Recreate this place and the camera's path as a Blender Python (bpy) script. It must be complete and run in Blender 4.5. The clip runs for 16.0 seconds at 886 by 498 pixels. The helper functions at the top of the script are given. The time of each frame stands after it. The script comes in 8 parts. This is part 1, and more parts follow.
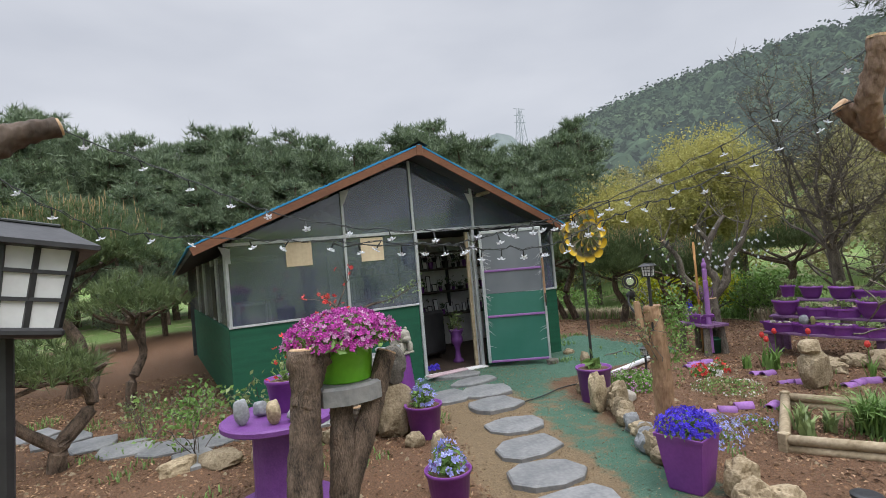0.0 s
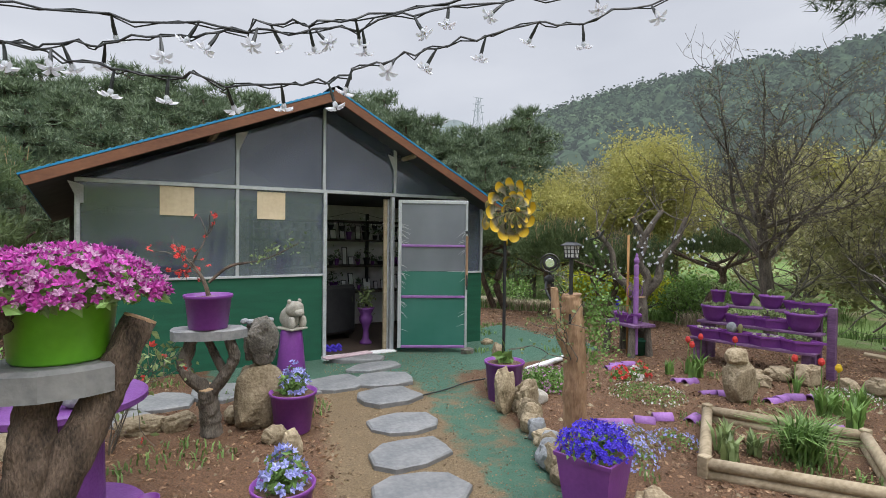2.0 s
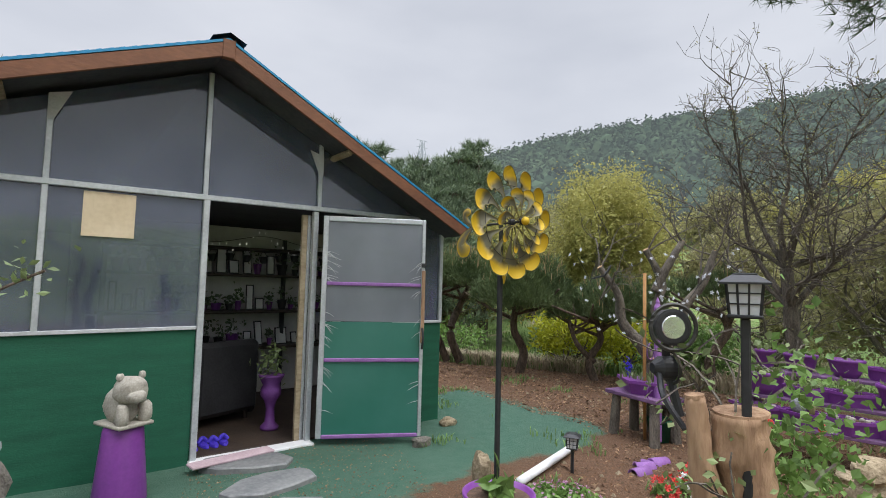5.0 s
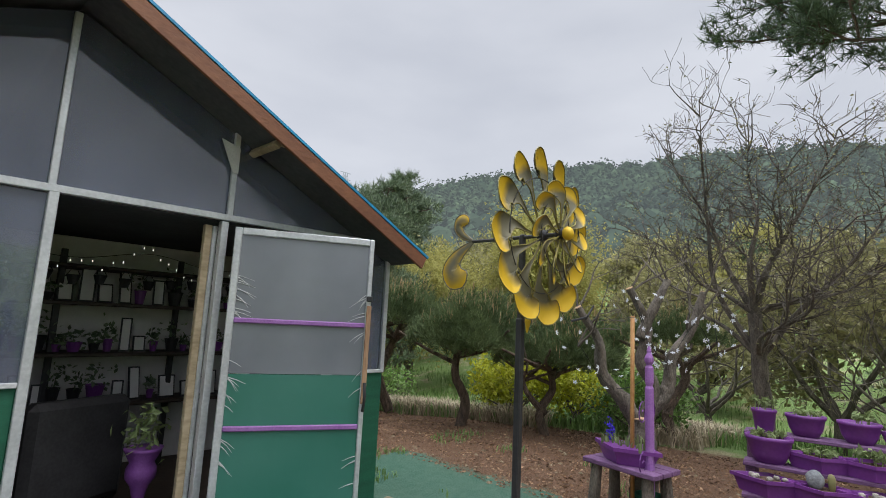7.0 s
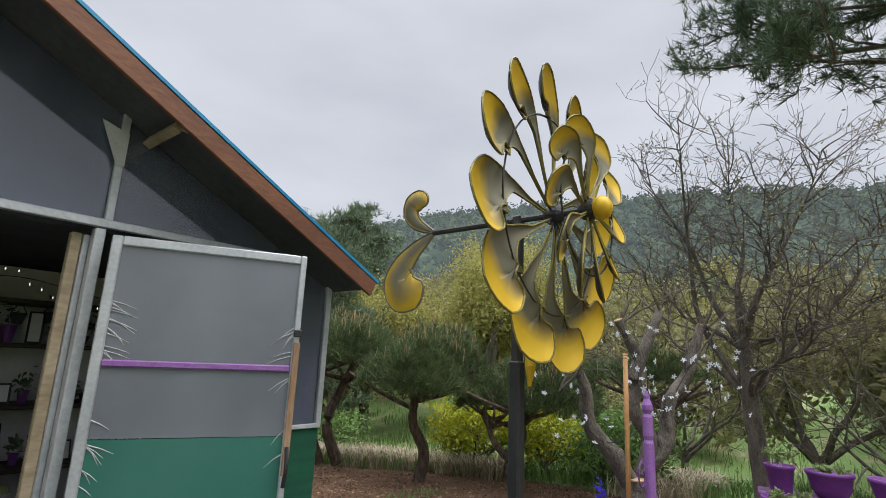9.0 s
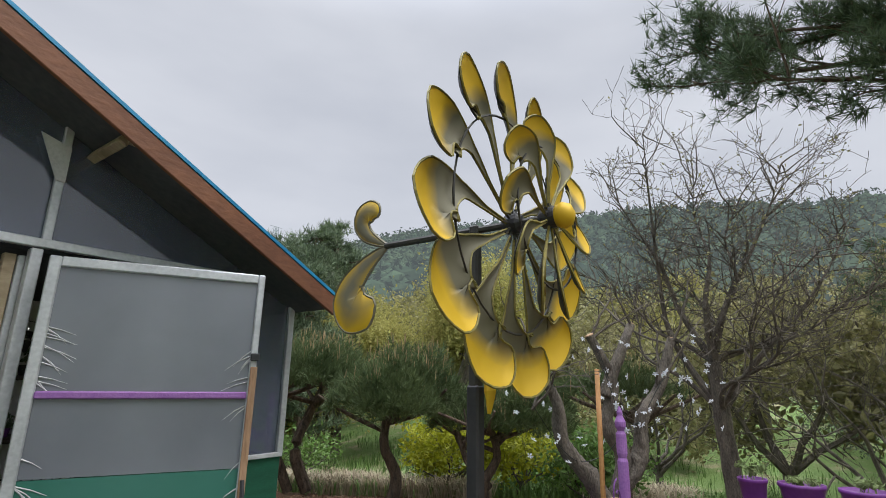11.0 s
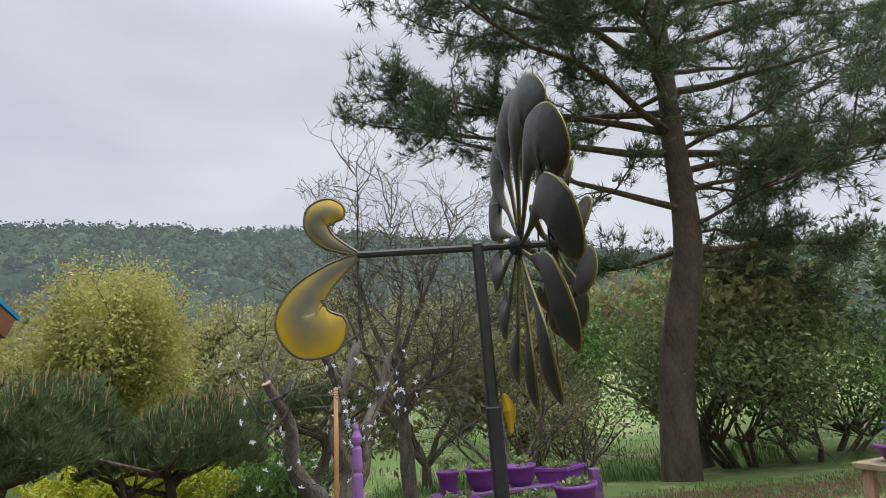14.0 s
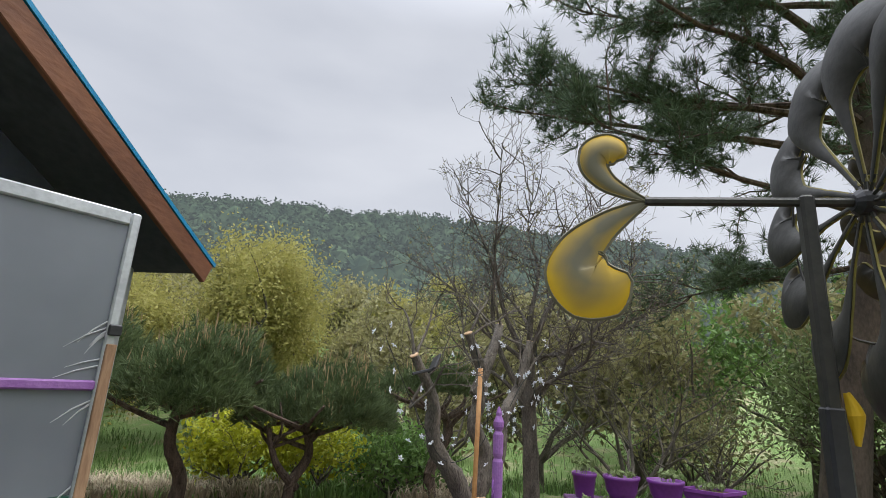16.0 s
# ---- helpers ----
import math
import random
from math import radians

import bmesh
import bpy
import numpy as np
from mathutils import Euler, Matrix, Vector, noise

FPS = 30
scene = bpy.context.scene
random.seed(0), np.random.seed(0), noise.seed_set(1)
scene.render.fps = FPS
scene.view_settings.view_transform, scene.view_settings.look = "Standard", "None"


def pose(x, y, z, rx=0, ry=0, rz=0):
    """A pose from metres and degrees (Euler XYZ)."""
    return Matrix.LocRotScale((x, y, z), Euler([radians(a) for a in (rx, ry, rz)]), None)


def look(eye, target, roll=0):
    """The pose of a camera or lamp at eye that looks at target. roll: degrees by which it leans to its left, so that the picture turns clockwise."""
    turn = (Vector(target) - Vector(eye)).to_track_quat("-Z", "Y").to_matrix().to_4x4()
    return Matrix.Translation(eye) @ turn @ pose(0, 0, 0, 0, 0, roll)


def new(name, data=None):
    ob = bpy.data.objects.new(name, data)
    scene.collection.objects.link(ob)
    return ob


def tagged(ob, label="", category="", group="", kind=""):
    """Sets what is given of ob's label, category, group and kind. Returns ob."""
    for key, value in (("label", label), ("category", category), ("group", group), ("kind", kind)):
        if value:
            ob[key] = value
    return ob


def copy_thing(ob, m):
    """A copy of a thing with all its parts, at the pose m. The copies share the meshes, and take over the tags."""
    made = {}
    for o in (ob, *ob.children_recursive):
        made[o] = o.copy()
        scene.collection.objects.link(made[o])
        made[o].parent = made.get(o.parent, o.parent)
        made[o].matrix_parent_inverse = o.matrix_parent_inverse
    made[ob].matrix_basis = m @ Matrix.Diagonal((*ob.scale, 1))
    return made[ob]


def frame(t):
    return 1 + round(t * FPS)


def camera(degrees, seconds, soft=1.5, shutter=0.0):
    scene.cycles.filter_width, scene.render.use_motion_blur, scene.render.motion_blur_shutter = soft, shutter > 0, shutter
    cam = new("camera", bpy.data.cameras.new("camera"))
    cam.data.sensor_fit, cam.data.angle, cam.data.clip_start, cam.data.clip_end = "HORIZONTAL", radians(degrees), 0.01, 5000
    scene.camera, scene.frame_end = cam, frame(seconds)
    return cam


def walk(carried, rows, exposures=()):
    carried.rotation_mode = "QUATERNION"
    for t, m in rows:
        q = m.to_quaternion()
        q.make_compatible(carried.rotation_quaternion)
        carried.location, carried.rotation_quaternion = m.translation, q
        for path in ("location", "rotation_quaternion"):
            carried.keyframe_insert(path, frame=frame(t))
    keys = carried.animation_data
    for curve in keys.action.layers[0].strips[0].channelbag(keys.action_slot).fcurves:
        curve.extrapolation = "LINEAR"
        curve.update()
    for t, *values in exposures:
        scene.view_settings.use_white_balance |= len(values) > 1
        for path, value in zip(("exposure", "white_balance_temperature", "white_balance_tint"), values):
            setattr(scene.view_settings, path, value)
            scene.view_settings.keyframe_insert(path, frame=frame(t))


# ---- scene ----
cam = camera(82.2, 16.0, 0.9)
PATH = [
    (0, (0.546, 0.143, 1.649), (1.397, 1.953, 1.691), -4.9),
    (0.1, (0.593, 0.146, 1.641), (1.495, 1.931, 1.676), -4.8),
    (0.3, (0.656, 0.128, 1.62), (1.631, 1.874, 1.628), -4.5),
    (0.5, (0.687, 0.179, 1.614), (1.734, 1.883, 1.611), -4.4),
    (1, (0.843, 0.339, 1.578), (2.035, 1.945, 1.564), -4),
    (1.5, (1.033, 0.531, 1.521), (2.197, 2.157, 1.495), -2),
    (1.6, (1.102, 0.57, 1.49), (2.233, 2.219, 1.46), -1.7),
    (2, (1.317, 0.744, 1.471), (2.353, 2.454, 1.441), 0.7),
    (2.5, (1.503, 1.011, 1.445), (2.536, 2.724, 1.446), 1.5),
    (3, (1.697, 1.37, 1.451), (2.725, 3.086, 1.481), 1.7),
    (3.5, (1.939, 1.693, 1.441), (2.877, 3.459, 1.482), 1.8),
    (4, (2.113, 1.968, 1.446), (3.091, 3.712, 1.479), 2),
    (4.2, (2.183, 2.107, 1.434), (3.192, 3.834, 1.473), 1.9),
    (4.5, (2.249, 2.313, 1.421), (3.372, 3.966, 1.49), 1.7),
    (4.6, (2.26, 2.368, 1.434), (3.406, 4.005, 1.511), 1.8),
    (4.7, (2.303, 2.443, 1.434), (3.469, 4.065, 1.526), 1.7),
    (6.8, (2.856, 3.597, 1.433), (4.268, 4.985, 1.722), 2.7),
    (7, (2.925, 3.707, 1.462), (4.364, 5.067, 1.745), 2.8),
    (7.5, (3.033, 3.952, 1.426), (4.557, 5.214, 1.714), 1.8),
    (8, (3.124, 4.115, 1.45), (4.723, 5.283, 1.734), 0.2),
    (8.5, (3.273, 4.176, 1.452), (4.848, 5.359, 1.796), 0.6),
    (9, (3.556, 4.229, 1.48), (5.072, 5.461, 1.912), 2.4),
    (9.5, (3.654, 4.246, 1.513), (5.168, 5.461, 1.996), 2),
    (9.7, (3.643, 4.239, 1.511), (5.172, 5.426, 2.013), 1.8),
    (12, (3.669, 4.318, 1.484), (5.294, 5.383, 1.954), -0.6),
    (12.5, (3.563, 4.422, 1.48), (5.331, 5.224, 1.957), -4.6),
    (13, (3.513, 4.595, 1.533), (5.391, 5.131, 1.966), -5.6),
    (13.5, (3.546, 4.763, 1.509), (5.473, 4.991, 1.992), -5.9),
    (14, (3.522, 4.898, 1.526), (5.448, 4.794, 2.053), -4.6),
    (14.5, (3.497, 5.041, 1.531), (5.402, 4.788, 2.082), -1.8),
    (15, (3.471, 5.083, 1.518), (5.376, 4.817, 2.066), 1.3),
    (15.5, (3.537, 5.116, 1.5), (5.468, 5.057, 2.016), 2.1),
    (16, (3.673, 5.188, 1.492), (5.577, 5.537, 1.993), 3.4),
]
walk(cam, [(t, look(eye, target, roll)) for t, eye, target, roll in PATH], ((0, 0.2), (2, 0.26), (4.5, 0.3), (7, 0.24), (8.5, 0.36), (9.5, 0.12), (9.8, 0.12), (12, 0.24), (16, 0.24)))

# ---- world, sun, exposure ----
SUN_ELEV, SUN_AZ = 55.0, 200.0
world = bpy.data.worlds.new("overcast_sky")
scene.world = world
world.use_nodes = True
wn, wl = world.node_tree.nodes, world.node_tree.links
wn.clear()
sky = wn.new("ShaderNodeTexSky")
sky.sky_type, sky.sun_disc = "NISHITA", False
sky.sun_elevation, sky.sun_rotation = radians(SUN_ELEV), radians(SUN_AZ)
sky_gain = wn.new("ShaderNodeMix")
sky_gain.data_type, sky_gain.blend_type = "RGBA", "MULTIPLY"
sky_gain.inputs[0].default_value = 1.0
sky_gain.inputs[7].default_value = (0.10, 0.10, 0.10, 1)
wl.new(sky.outputs[0], sky_gain.inputs[6])
coord = wn.new("ShaderNodeTexCoord")
stretch = wn.new("ShaderNodeMapping")
stretch.inputs["Scale"].default_value = (1.2, 1.2, 3.5)
wl.new(coord.outputs["Generated"], stretch.inputs[0])
cloud = wn.new("ShaderNodeTexNoise")
cloud.inputs["Scale"].default_value, cloud.inputs["Detail"].default_value = 1.6, 5.0
cloud.inputs["Roughness"].default_value = 0.45
wl.new(stretch.outputs[0], cloud.inputs["Vector"])
cloud_ramp = wn.new("ShaderNodeValToRGB")
cloud_ramp.color_ramp.elements[0].position, cloud_ramp.color_ramp.elements[0].color = 0.3, (0.50, 0.525, 0.59, 1)
cloud_ramp.color_ramp.elements[1].position, cloud_ramp.color_ramp.elements[1].color = 0.72, (0.68, 0.70, 0.755, 1)
wl.new(cloud.outputs["Fac"], cloud_ramp.inputs[0])
cover = wn.new("ShaderNodeMix")
cover.data_type = "RGBA"
cover.inputs[0].default_value = 0.93
wl.new(sky_gain.outputs[2], cover.inputs[6])
wl.new(cloud_ramp.outputs[0], cover.inputs[7])
# an overcast sky is about three times as bright overhead as near the horizon
height = wn.new("ShaderNodeSeparateXYZ")
wl.new(coord.outputs["Generated"], height.inputs[0])
zenith = wn.new("ShaderNodeMapRange")
zenith.interpolation_type = "SMOOTHSTEP"
for slot, value in ((1, 0.60), (2, 1.0), (3, 1.0), (4, 6.0)):
    zenith.inputs[slot].default_value = value
wl.new(height.outputs[2], zenith.inputs[0])
background = wn.new("ShaderNodeBackground")
wl.new(zenith.outputs[0], background.inputs[1])
wl.new(cover.outputs[2], background.inputs[0])
wout = wn.new("ShaderNodeOutputWorld")
wl.new(background.outputs[0], wout.inputs[0])

sun_data = bpy.data.lights.new("sun", "SUN")
sun_data.energy, sun_data.angle, sun_data.color = 1.5, radians(40), (1.0, 0.97, 0.92)
sun = new("sun", sun_data)
sun.matrix_world = pose(0, 0, 30, 90 - SUN_ELEV, 0, SUN_AZ - 180)


# ---- materials ----
def mk(name, c1, c2, scale=6.0, rough=0.8, bump=0.3, metal=0.0, fine=8.0, island=0.0, obj=0.0, spec=0.5, trans=0.0, stretch=(1, 1, 1), lo=0.35, hi=0.65):
    """Two colours mixed by coarse and fine noise, with relief; optional variation piece by piece."""
    m = bpy.data.materials.new(name)
    m.use_nodes = True
    n, l = m.node_tree.nodes, m.node_tree.links
    p = n["Principled BSDF"]
    tc = n.new("ShaderNodeTexCoord")
    mp = n.new("ShaderNodeMapping")
    mp.inputs["Scale"].default_value = stretch
    l.new(tc.outputs["Object"], mp.inputs[0])
    a, b = n.new("ShaderNodeTexNoise"), n.new("ShaderNodeTexNoise")
    a.inputs["Scale"].default_value, a.inputs["Detail"].default_value = scale, 5
    b.inputs["Scale"].default_value, b.inputs["Detail"].default_value = scale * fine, 4
    for t in (a, b):
        l.new(mp.outputs[0], t.inputs["Vector"])
    mixf = n.new("ShaderNodeMix")
    mixf.inputs[0].default_value = 0.4
    l.new(a.outputs["Fac"], mixf.inputs[2])
    l.new(b.outputs["Fac"], mixf.inputs[3])
    r = n.new("ShaderNodeValToRGB")
    r.color_ramp.elements[0].position, r.color_ramp.elements[0].color = lo, (*c1, 1)
    r.color_ramp.elements[1].position, r.color_ramp.elements[1].color = hi, (*c2, 1)
    l.new(mixf.outputs[0], r.inputs[0])
    col = r.outputs[0]
    for amount, kind, out in ((island, "ShaderNodeNewGeometry", "Random Per Island"), (obj, "ShaderNodeObjectInfo", "Random")):
        if amount:
            g, hs, mr = n.new(kind), n.new("ShaderNodeHueSaturation"), n.new("ShaderNodeMapRange")
            l.new(g.outputs[out], mr.inputs[0])
            mr.inputs[3].default_value, mr.inputs[4].default_value = 1 - amount, 1 + amount
            l.new(mr.outputs[0], hs.inputs["Value"])
            l.new(col, hs.inputs["Color"])
            col = hs.outputs[0]
    l.new(col, p.inputs["Base Color"])
    p.inputs["Roughness"].default_value, p.inputs["Metallic"].default_value = rough, metal
    p.inputs["Specular IOR Level"].default_value = spec
    if bump:
        bp = n.new("ShaderNodeBump")
        bp.inputs["Strength"].default_value, bp.inputs["Distance"].default_value = bump, 0.02
        l.new(mixf.outputs[0], bp.inputs["Height"])
        l.new(bp.outputs[0], p.inputs["Normal"])
    if trans:
        tr, mx = n.new("ShaderNodeBsdfTranslucent"), n.new("ShaderNodeMixShader")
        l.new(col, tr.inputs[0])
        mx.inputs[0].default_value = trans
        l.new(p.outputs[0], mx.inputs[1])
        l.new(tr.outputs[0], mx.inputs[2])
        l.new(mx.outputs[0], n["Material Output"].inputs[0])
    return m


def film(name, tint, clear, rough, milk):
    """Thin clear plastic sheet: part see-through, part milky, glossy."""
    m = bpy.data.materials.new(name)
    m.use_nodes = True
    n, l = m.node_tree.nodes, m.node_tree.links
    p = n["Principled BSDF"]
    tc, no = n.new("ShaderNodeTexCoord"), n.new("ShaderNodeTexNoise")
    no.inputs["Scale"].default_value, no.inputs["Detail"].default_value = 1.3, 6
    l.new(tc.outputs["Object"], no.inputs["Vector"])
    r = n.new("ShaderNodeValToRGB")
    r.color_ramp.elements[0].position, r.color_ramp.elements[0].color = 0.35, (*tint, 1)
    r.color_ramp.elements[1].position, r.color_ramp.elements[1].color = 0.7, (*milk, 1)
    l.new(no.outputs["Fac"], r.inputs[0])
    l.new(r.outputs[0], p.inputs["Base Color"])
    p.inputs["Roughness"].default_value = rough
    p.inputs["IOR"].default_value = 1.6
    bp = n.new("ShaderNodeBump")
    bp.inputs["Strength"].default_value, bp.inputs["Distance"].default_value = 0.06, 0.03
    wav = n.new("ShaderNodeTexNoise")
    wav.inputs["Scale"].default_value = 3.0
    l.new(tc.outputs["Object"], wav.inputs["Vector"])
    l.new(wav.outputs["Fac"], bp.inputs["Height"])
    l.new(bp.outputs[0], p.inputs["Normal"])
    tr, mx = n.new("ShaderNodeBsdfTransparent"), n.new("ShaderNodeMixShader")
    mx.inputs[0].default_value = clear
    l.new(p.outputs[0], mx.inputs[1])
    l.new(tr.outputs[0], mx.inputs[2])
    l.new(mx.outputs[0], n["Material Output"].inputs[0])
    return m


PURPLE = mk("purple_plastic", (0.15, 0.035, 0.215), (0.20, 0.05, 0.27), 5, 0.38, 0.06, obj=0.12)
PURPLE_PAINT = mk("purple_paint", (0.12, 0.03, 0.18), (0.17, 0.055, 0.24), 9, 0.6, 0.3, obj=0.08)
PURPLE_WOOD = mk("purple_painted_wood", (0.105, 0.045, 0.115), (0.215, 0.11, 0.235), 10, 0.75, 0.6, stretch=(1, 0.25, 1))
LILAC = mk("lilac_paint", (0.22, 0.085, 0.30), (0.31, 0.15, 0.39), 8, 0.6, 0.3, obj=0.15)
LIME = mk("lime_plastic", (0.13, 0.40, 0.02), (0.17, 0.50, 0.03), 4, 0.35, 0.05)
GREEN_CLOTH = mk("green_canvas", (0.004, 0.068, 0.036), (0.008, 0.105, 0.055), 2.2, 0.75, 0.25, fine=30, stretch=(1, 1, 6))
GALV = mk("galvanised_steel", (0.42, 0.44, 0.46), (0.60, 0.62, 0.64), 6, 0.45, 0.1, metal=0.5)
TAPE = mk("grey_tape", (0.38, 0.39, 0.40), (0.55, 0.56, 0.57), 8, 0.5, 0.4)
FASCIA = mk("brown_fascia", (0.13, 0.05, 0.025), (0.21, 0.085, 0.04), 5, 0.65, 0.3, stretch=(0.4, 1, 1))
BLUE_ROOF = mk("blue_roof_sheet", (0.01, 0.19, 0.38), (0.02, 0.27, 0.50), 3, 0.45, 0.15)
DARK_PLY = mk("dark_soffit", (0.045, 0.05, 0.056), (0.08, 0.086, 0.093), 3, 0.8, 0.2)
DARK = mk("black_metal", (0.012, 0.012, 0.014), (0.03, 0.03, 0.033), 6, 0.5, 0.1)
DARK_WOOD = mk("dark_wood", (0.025, 0.017, 0.012), (0.06, 0.04, 0.028), 6, 0.6, 0.2)
WHITE_WALL = mk("white_board", (0.74, 0.73, 0.72), (0.84, 0.83, 0.82), 2, 0.8, 0.1)
PAPER = mk("cream_paper", (0.62, 0.50, 0.33), (0.74, 0.62, 0.44), 3, 0.85, 0.1)
PINKBOARD = mk("pinkish_board", (0.42, 0.30, 0.33), (0.55, 0.42, 0.45), 6, 0.8, 0.2)
SLATE = mk("grey_slate", (0.13, 0.135, 0.14), (0.235, 0.235, 0.23), 3.5, 0.6, 0.5, obj=0.15)
ROCK = mk("tan_rock", (0.15, 0.11, 0.062), (0.40, 0.325, 0.215), 6, 0.92, 1.0, obj=0.2)
ROCK_DARK = mk("dark_rock", (0.07, 0.065, 0.055), (0.20, 0.18, 0.15), 7, 0.9, 1.0, obj=0.15)
ROCK_GREY = mk("grey_rock", (0.17, 0.18, 0.19), (0.36, 0.37, 0.38), 6, 0.85, 0.6, obj=0.25)
STATUE = mk("pale_stone", (0.27, 0.25, 0.21), (0.46, 0.43, 0.37), 9, 0.85, 0.6)
BARK = mk("brown_bark", (0.03, 0.022, 0.016), (0.19, 0.135, 0.098), 20, 0.95, 1.0, stretch=(1, 1, 0.35))
BARK_PALE = mk("smooth_pale_bark", (0.085, 0.05, 0.033), (0.29, 0.195, 0.135), 9, 0.85, 0.9, stretch=(1, 1, 0.4))
BARK_GREY = mk("grey_bark", (0.055, 0.047, 0.038), (0.20, 0.17, 0.138), 12, 0.95, 1.0, stretch=(1, 1, 0.4))
BARK_RED = mk("red_pine_bark", (0.05, 0.038, 0.03), (0.135, 0.10, 0.078), 5, 0.95, 1.0, stretch=(1, 1, 0.4))
STRIPPED = mk("stripped_wood", (0.20, 0.11, 0.06), (0.42, 0.27, 0.16), 7, 0.85, 0.8, stretch=(1, 1, 0.2))
CUT = mk("cut_wood", (0.42, 0.26, 0.14), (0.58, 0.40, 0.25), 10, 0.85, 0.4)
PLANK = mk("weathered_plank", (0.22, 0.17, 0.10), (0.42, 0.34, 0.23), 5, 0.85, 0.5, stretch=(0.3, 1, 1))
BAMBOO = mk("orange_bamboo", (0.36, 0.17, 0.05), (0.48, 0.25, 0.09), 5, 0.6, 0.2)
SOIL_POT = mk("potting_soil", (0.06, 0.035, 0.022), (0.16, 0.10, 0.06), 20, 0.95, 0.9)
NEEDLE = mk("pine_needles", (0.065, 0.105, 0.055), (0.12, 0.17, 0.085), 1.5, 0.6, 0, island=0.4, trans=0.3)
NEEDLE_DARK = mk("dark_pine_needles", (0.105, 0.15, 0.09), (0.18, 0.235, 0.13), 1.0, 0.6, 0, island=0.4, trans=0.15)
NEEDLE_BONSAI = mk("trimmed_pine_needles", (0.075, 0.115, 0.042), (0.145, 0.19, 0.072), 1.5, 0.7, 0, island=0.35, trans=0.2)
CANDLE = mk("pine_candles", (0.34, 0.23, 0.11), (0.45, 0.32, 0.17), 5, 0.7, 0, island=0.2)
WILLOW = mk("willow_leaves", (0.34, 0.32, 0.095), (0.47, 0.44, 0.15), 1.0, 0.8, 0, island=0.12, trans=0.4)
YELLOW_BUSH = mk("forsythia_leaves", (0.34, 0.38, 0.02), (0.50, 0.50, 0.04), 1.0, 0.6, 0, island=0.3, trans=0.35)
LEAF = mk("green_leaves", (0.11, 0.21, 0.045), (0.21, 0.34, 0.09), 2.0, 0.55, 0, island=0.4, trans=0.3)
LEAF_PALE = mk("pale_green_leaves", (0.16, 0.22, 0.08), (0.27, 0.33, 0.14), 2.0, 0.55, 0, island=0.35, trans=0.3)
LEAF_OLIVE = mk("olive_leaves", (0.235, 0.225, 0.10), (0.37, 0.345, 0.165), 2.0, 0.6, 0, island=0.3, trans=0.45)
GRASSBLADE = mk("grass_blades", (0.11, 0.20, 0.05), (0.21, 0.33, 0.10), 2.0, 0.6, 0, island=0.35, trans=0.25)
STRAW = mk("dry_grass", (0.36, 0.30, 0.20), (0.54, 0.46, 0.33), 2.0, 0.8, 0, island=0.25, trans=0.2)
MAGENTA = mk("magenta_petals", (0.38, 0.02, 0.26), (0.55, 0.10, 0.44), 30, 0.6, 0, island=0.4, trans=0.3)
BLUE_PETAL = mk("blue_petals", (0.05, 0.03, 0.50), (0.12, 0.07, 0.70), 20, 0.6, 0, island=0.35, trans=0.3)
LILAC_PETAL = mk("lilac_petals", (0.30, 0.32, 0.70), (0.50, 0.52, 0.88), 20, 0.6, 0, island=0.3, trans=0.3)
RED_PETAL = mk("red_petals", (0.60, 0.03, 0.03), (0.75, 0.10, 0.08), 20, 0.6, 0, island=0.25, trans=0.3)
PINK_PETAL = mk("pink_petals", (0.45, 0.20, 0.38), (0.60, 0.36, 0.52), 20, 0.6, 0, island=0.25, trans=0.3)
WHITE_PETAL = mk("white_petals", (0.75, 0.72, 0.72), (0.85, 0.83, 0.82), 20, 0.6, 0, island=0.1, trans=0.4)
YELLOW_PETAL = mk("yellow_petals", (0.70, 0.48, 0.02), (0.80, 0.60, 0.04), 20, 0.6, 0, trans=0.3)
BULB_WHITE = mk("milky_plastic_petals", (0.72, 0.75, 0.80), (0.85, 0.87, 0.92), 20, 0.3, 0, trans=0.35)
WIRE = mk("black_wire", (0.01, 0.012, 0.012), (0.02, 0.025, 0.025), 20, 0.5, 0.1)
SPIN_RIM = mk("yellow_edge_paint", (0.13, 0.115, 0.03), (0.24, 0.20, 0.04), 14, 0.5, 0.1, metal=0.2)
SPIN_DARK = mk("grey_brown_painted_metal", (0.022, 0.022, 0.02), (0.05, 0.048, 0.04), 8, 0.5, 0.1, metal=0.1)
LANTERN_PANE = mk("frosted_pane", (0.52, 0.53, 0.54), (0.66, 0.67, 0.68), 6, 0.35, 0.05)
CHROME = mk("chrome_lamp", (0.6, 0.6, 0.62), (0.8, 0.8, 0.82), 6, 0.2, 0.05, metal=0.9)
WHITE_PLASTIC = mk("white_plastic", (0.66, 0.67, 0.68), (0.80, 0.80, 0.80), 4, 0.5, 0.05)
LITTER = mk("leaf_litter", (0.10, 0.052, 0.028), (0.38, 0.25, 0.15), 3, 0.9, 0, island=0.6)
CLOD = mk("crumbly_soil", (0.085, 0.042, 0.022), (0.27, 0.155, 0.085), 4, 0.95, 0, island=0.5)
GRAVEL = mk("tan_gravel", (0.15, 0.105, 0.06), (0.30, 0.225, 0.135), 3, 0.9, 0, island=0.45)
BULB = mk("tiny_bulbs", (0.8, 0.8, 0.75), (0.9, 0.9, 0.85), 3, 0.3, 0)
BULB.node_tree.nodes["Principled BSDF"].inputs["Emission Color"].default_value = (1, 0.97, 0.9, 1)
BULB.node_tree.nodes["Principled BSDF"].inputs["Emission Strength"].default_value = 0.8
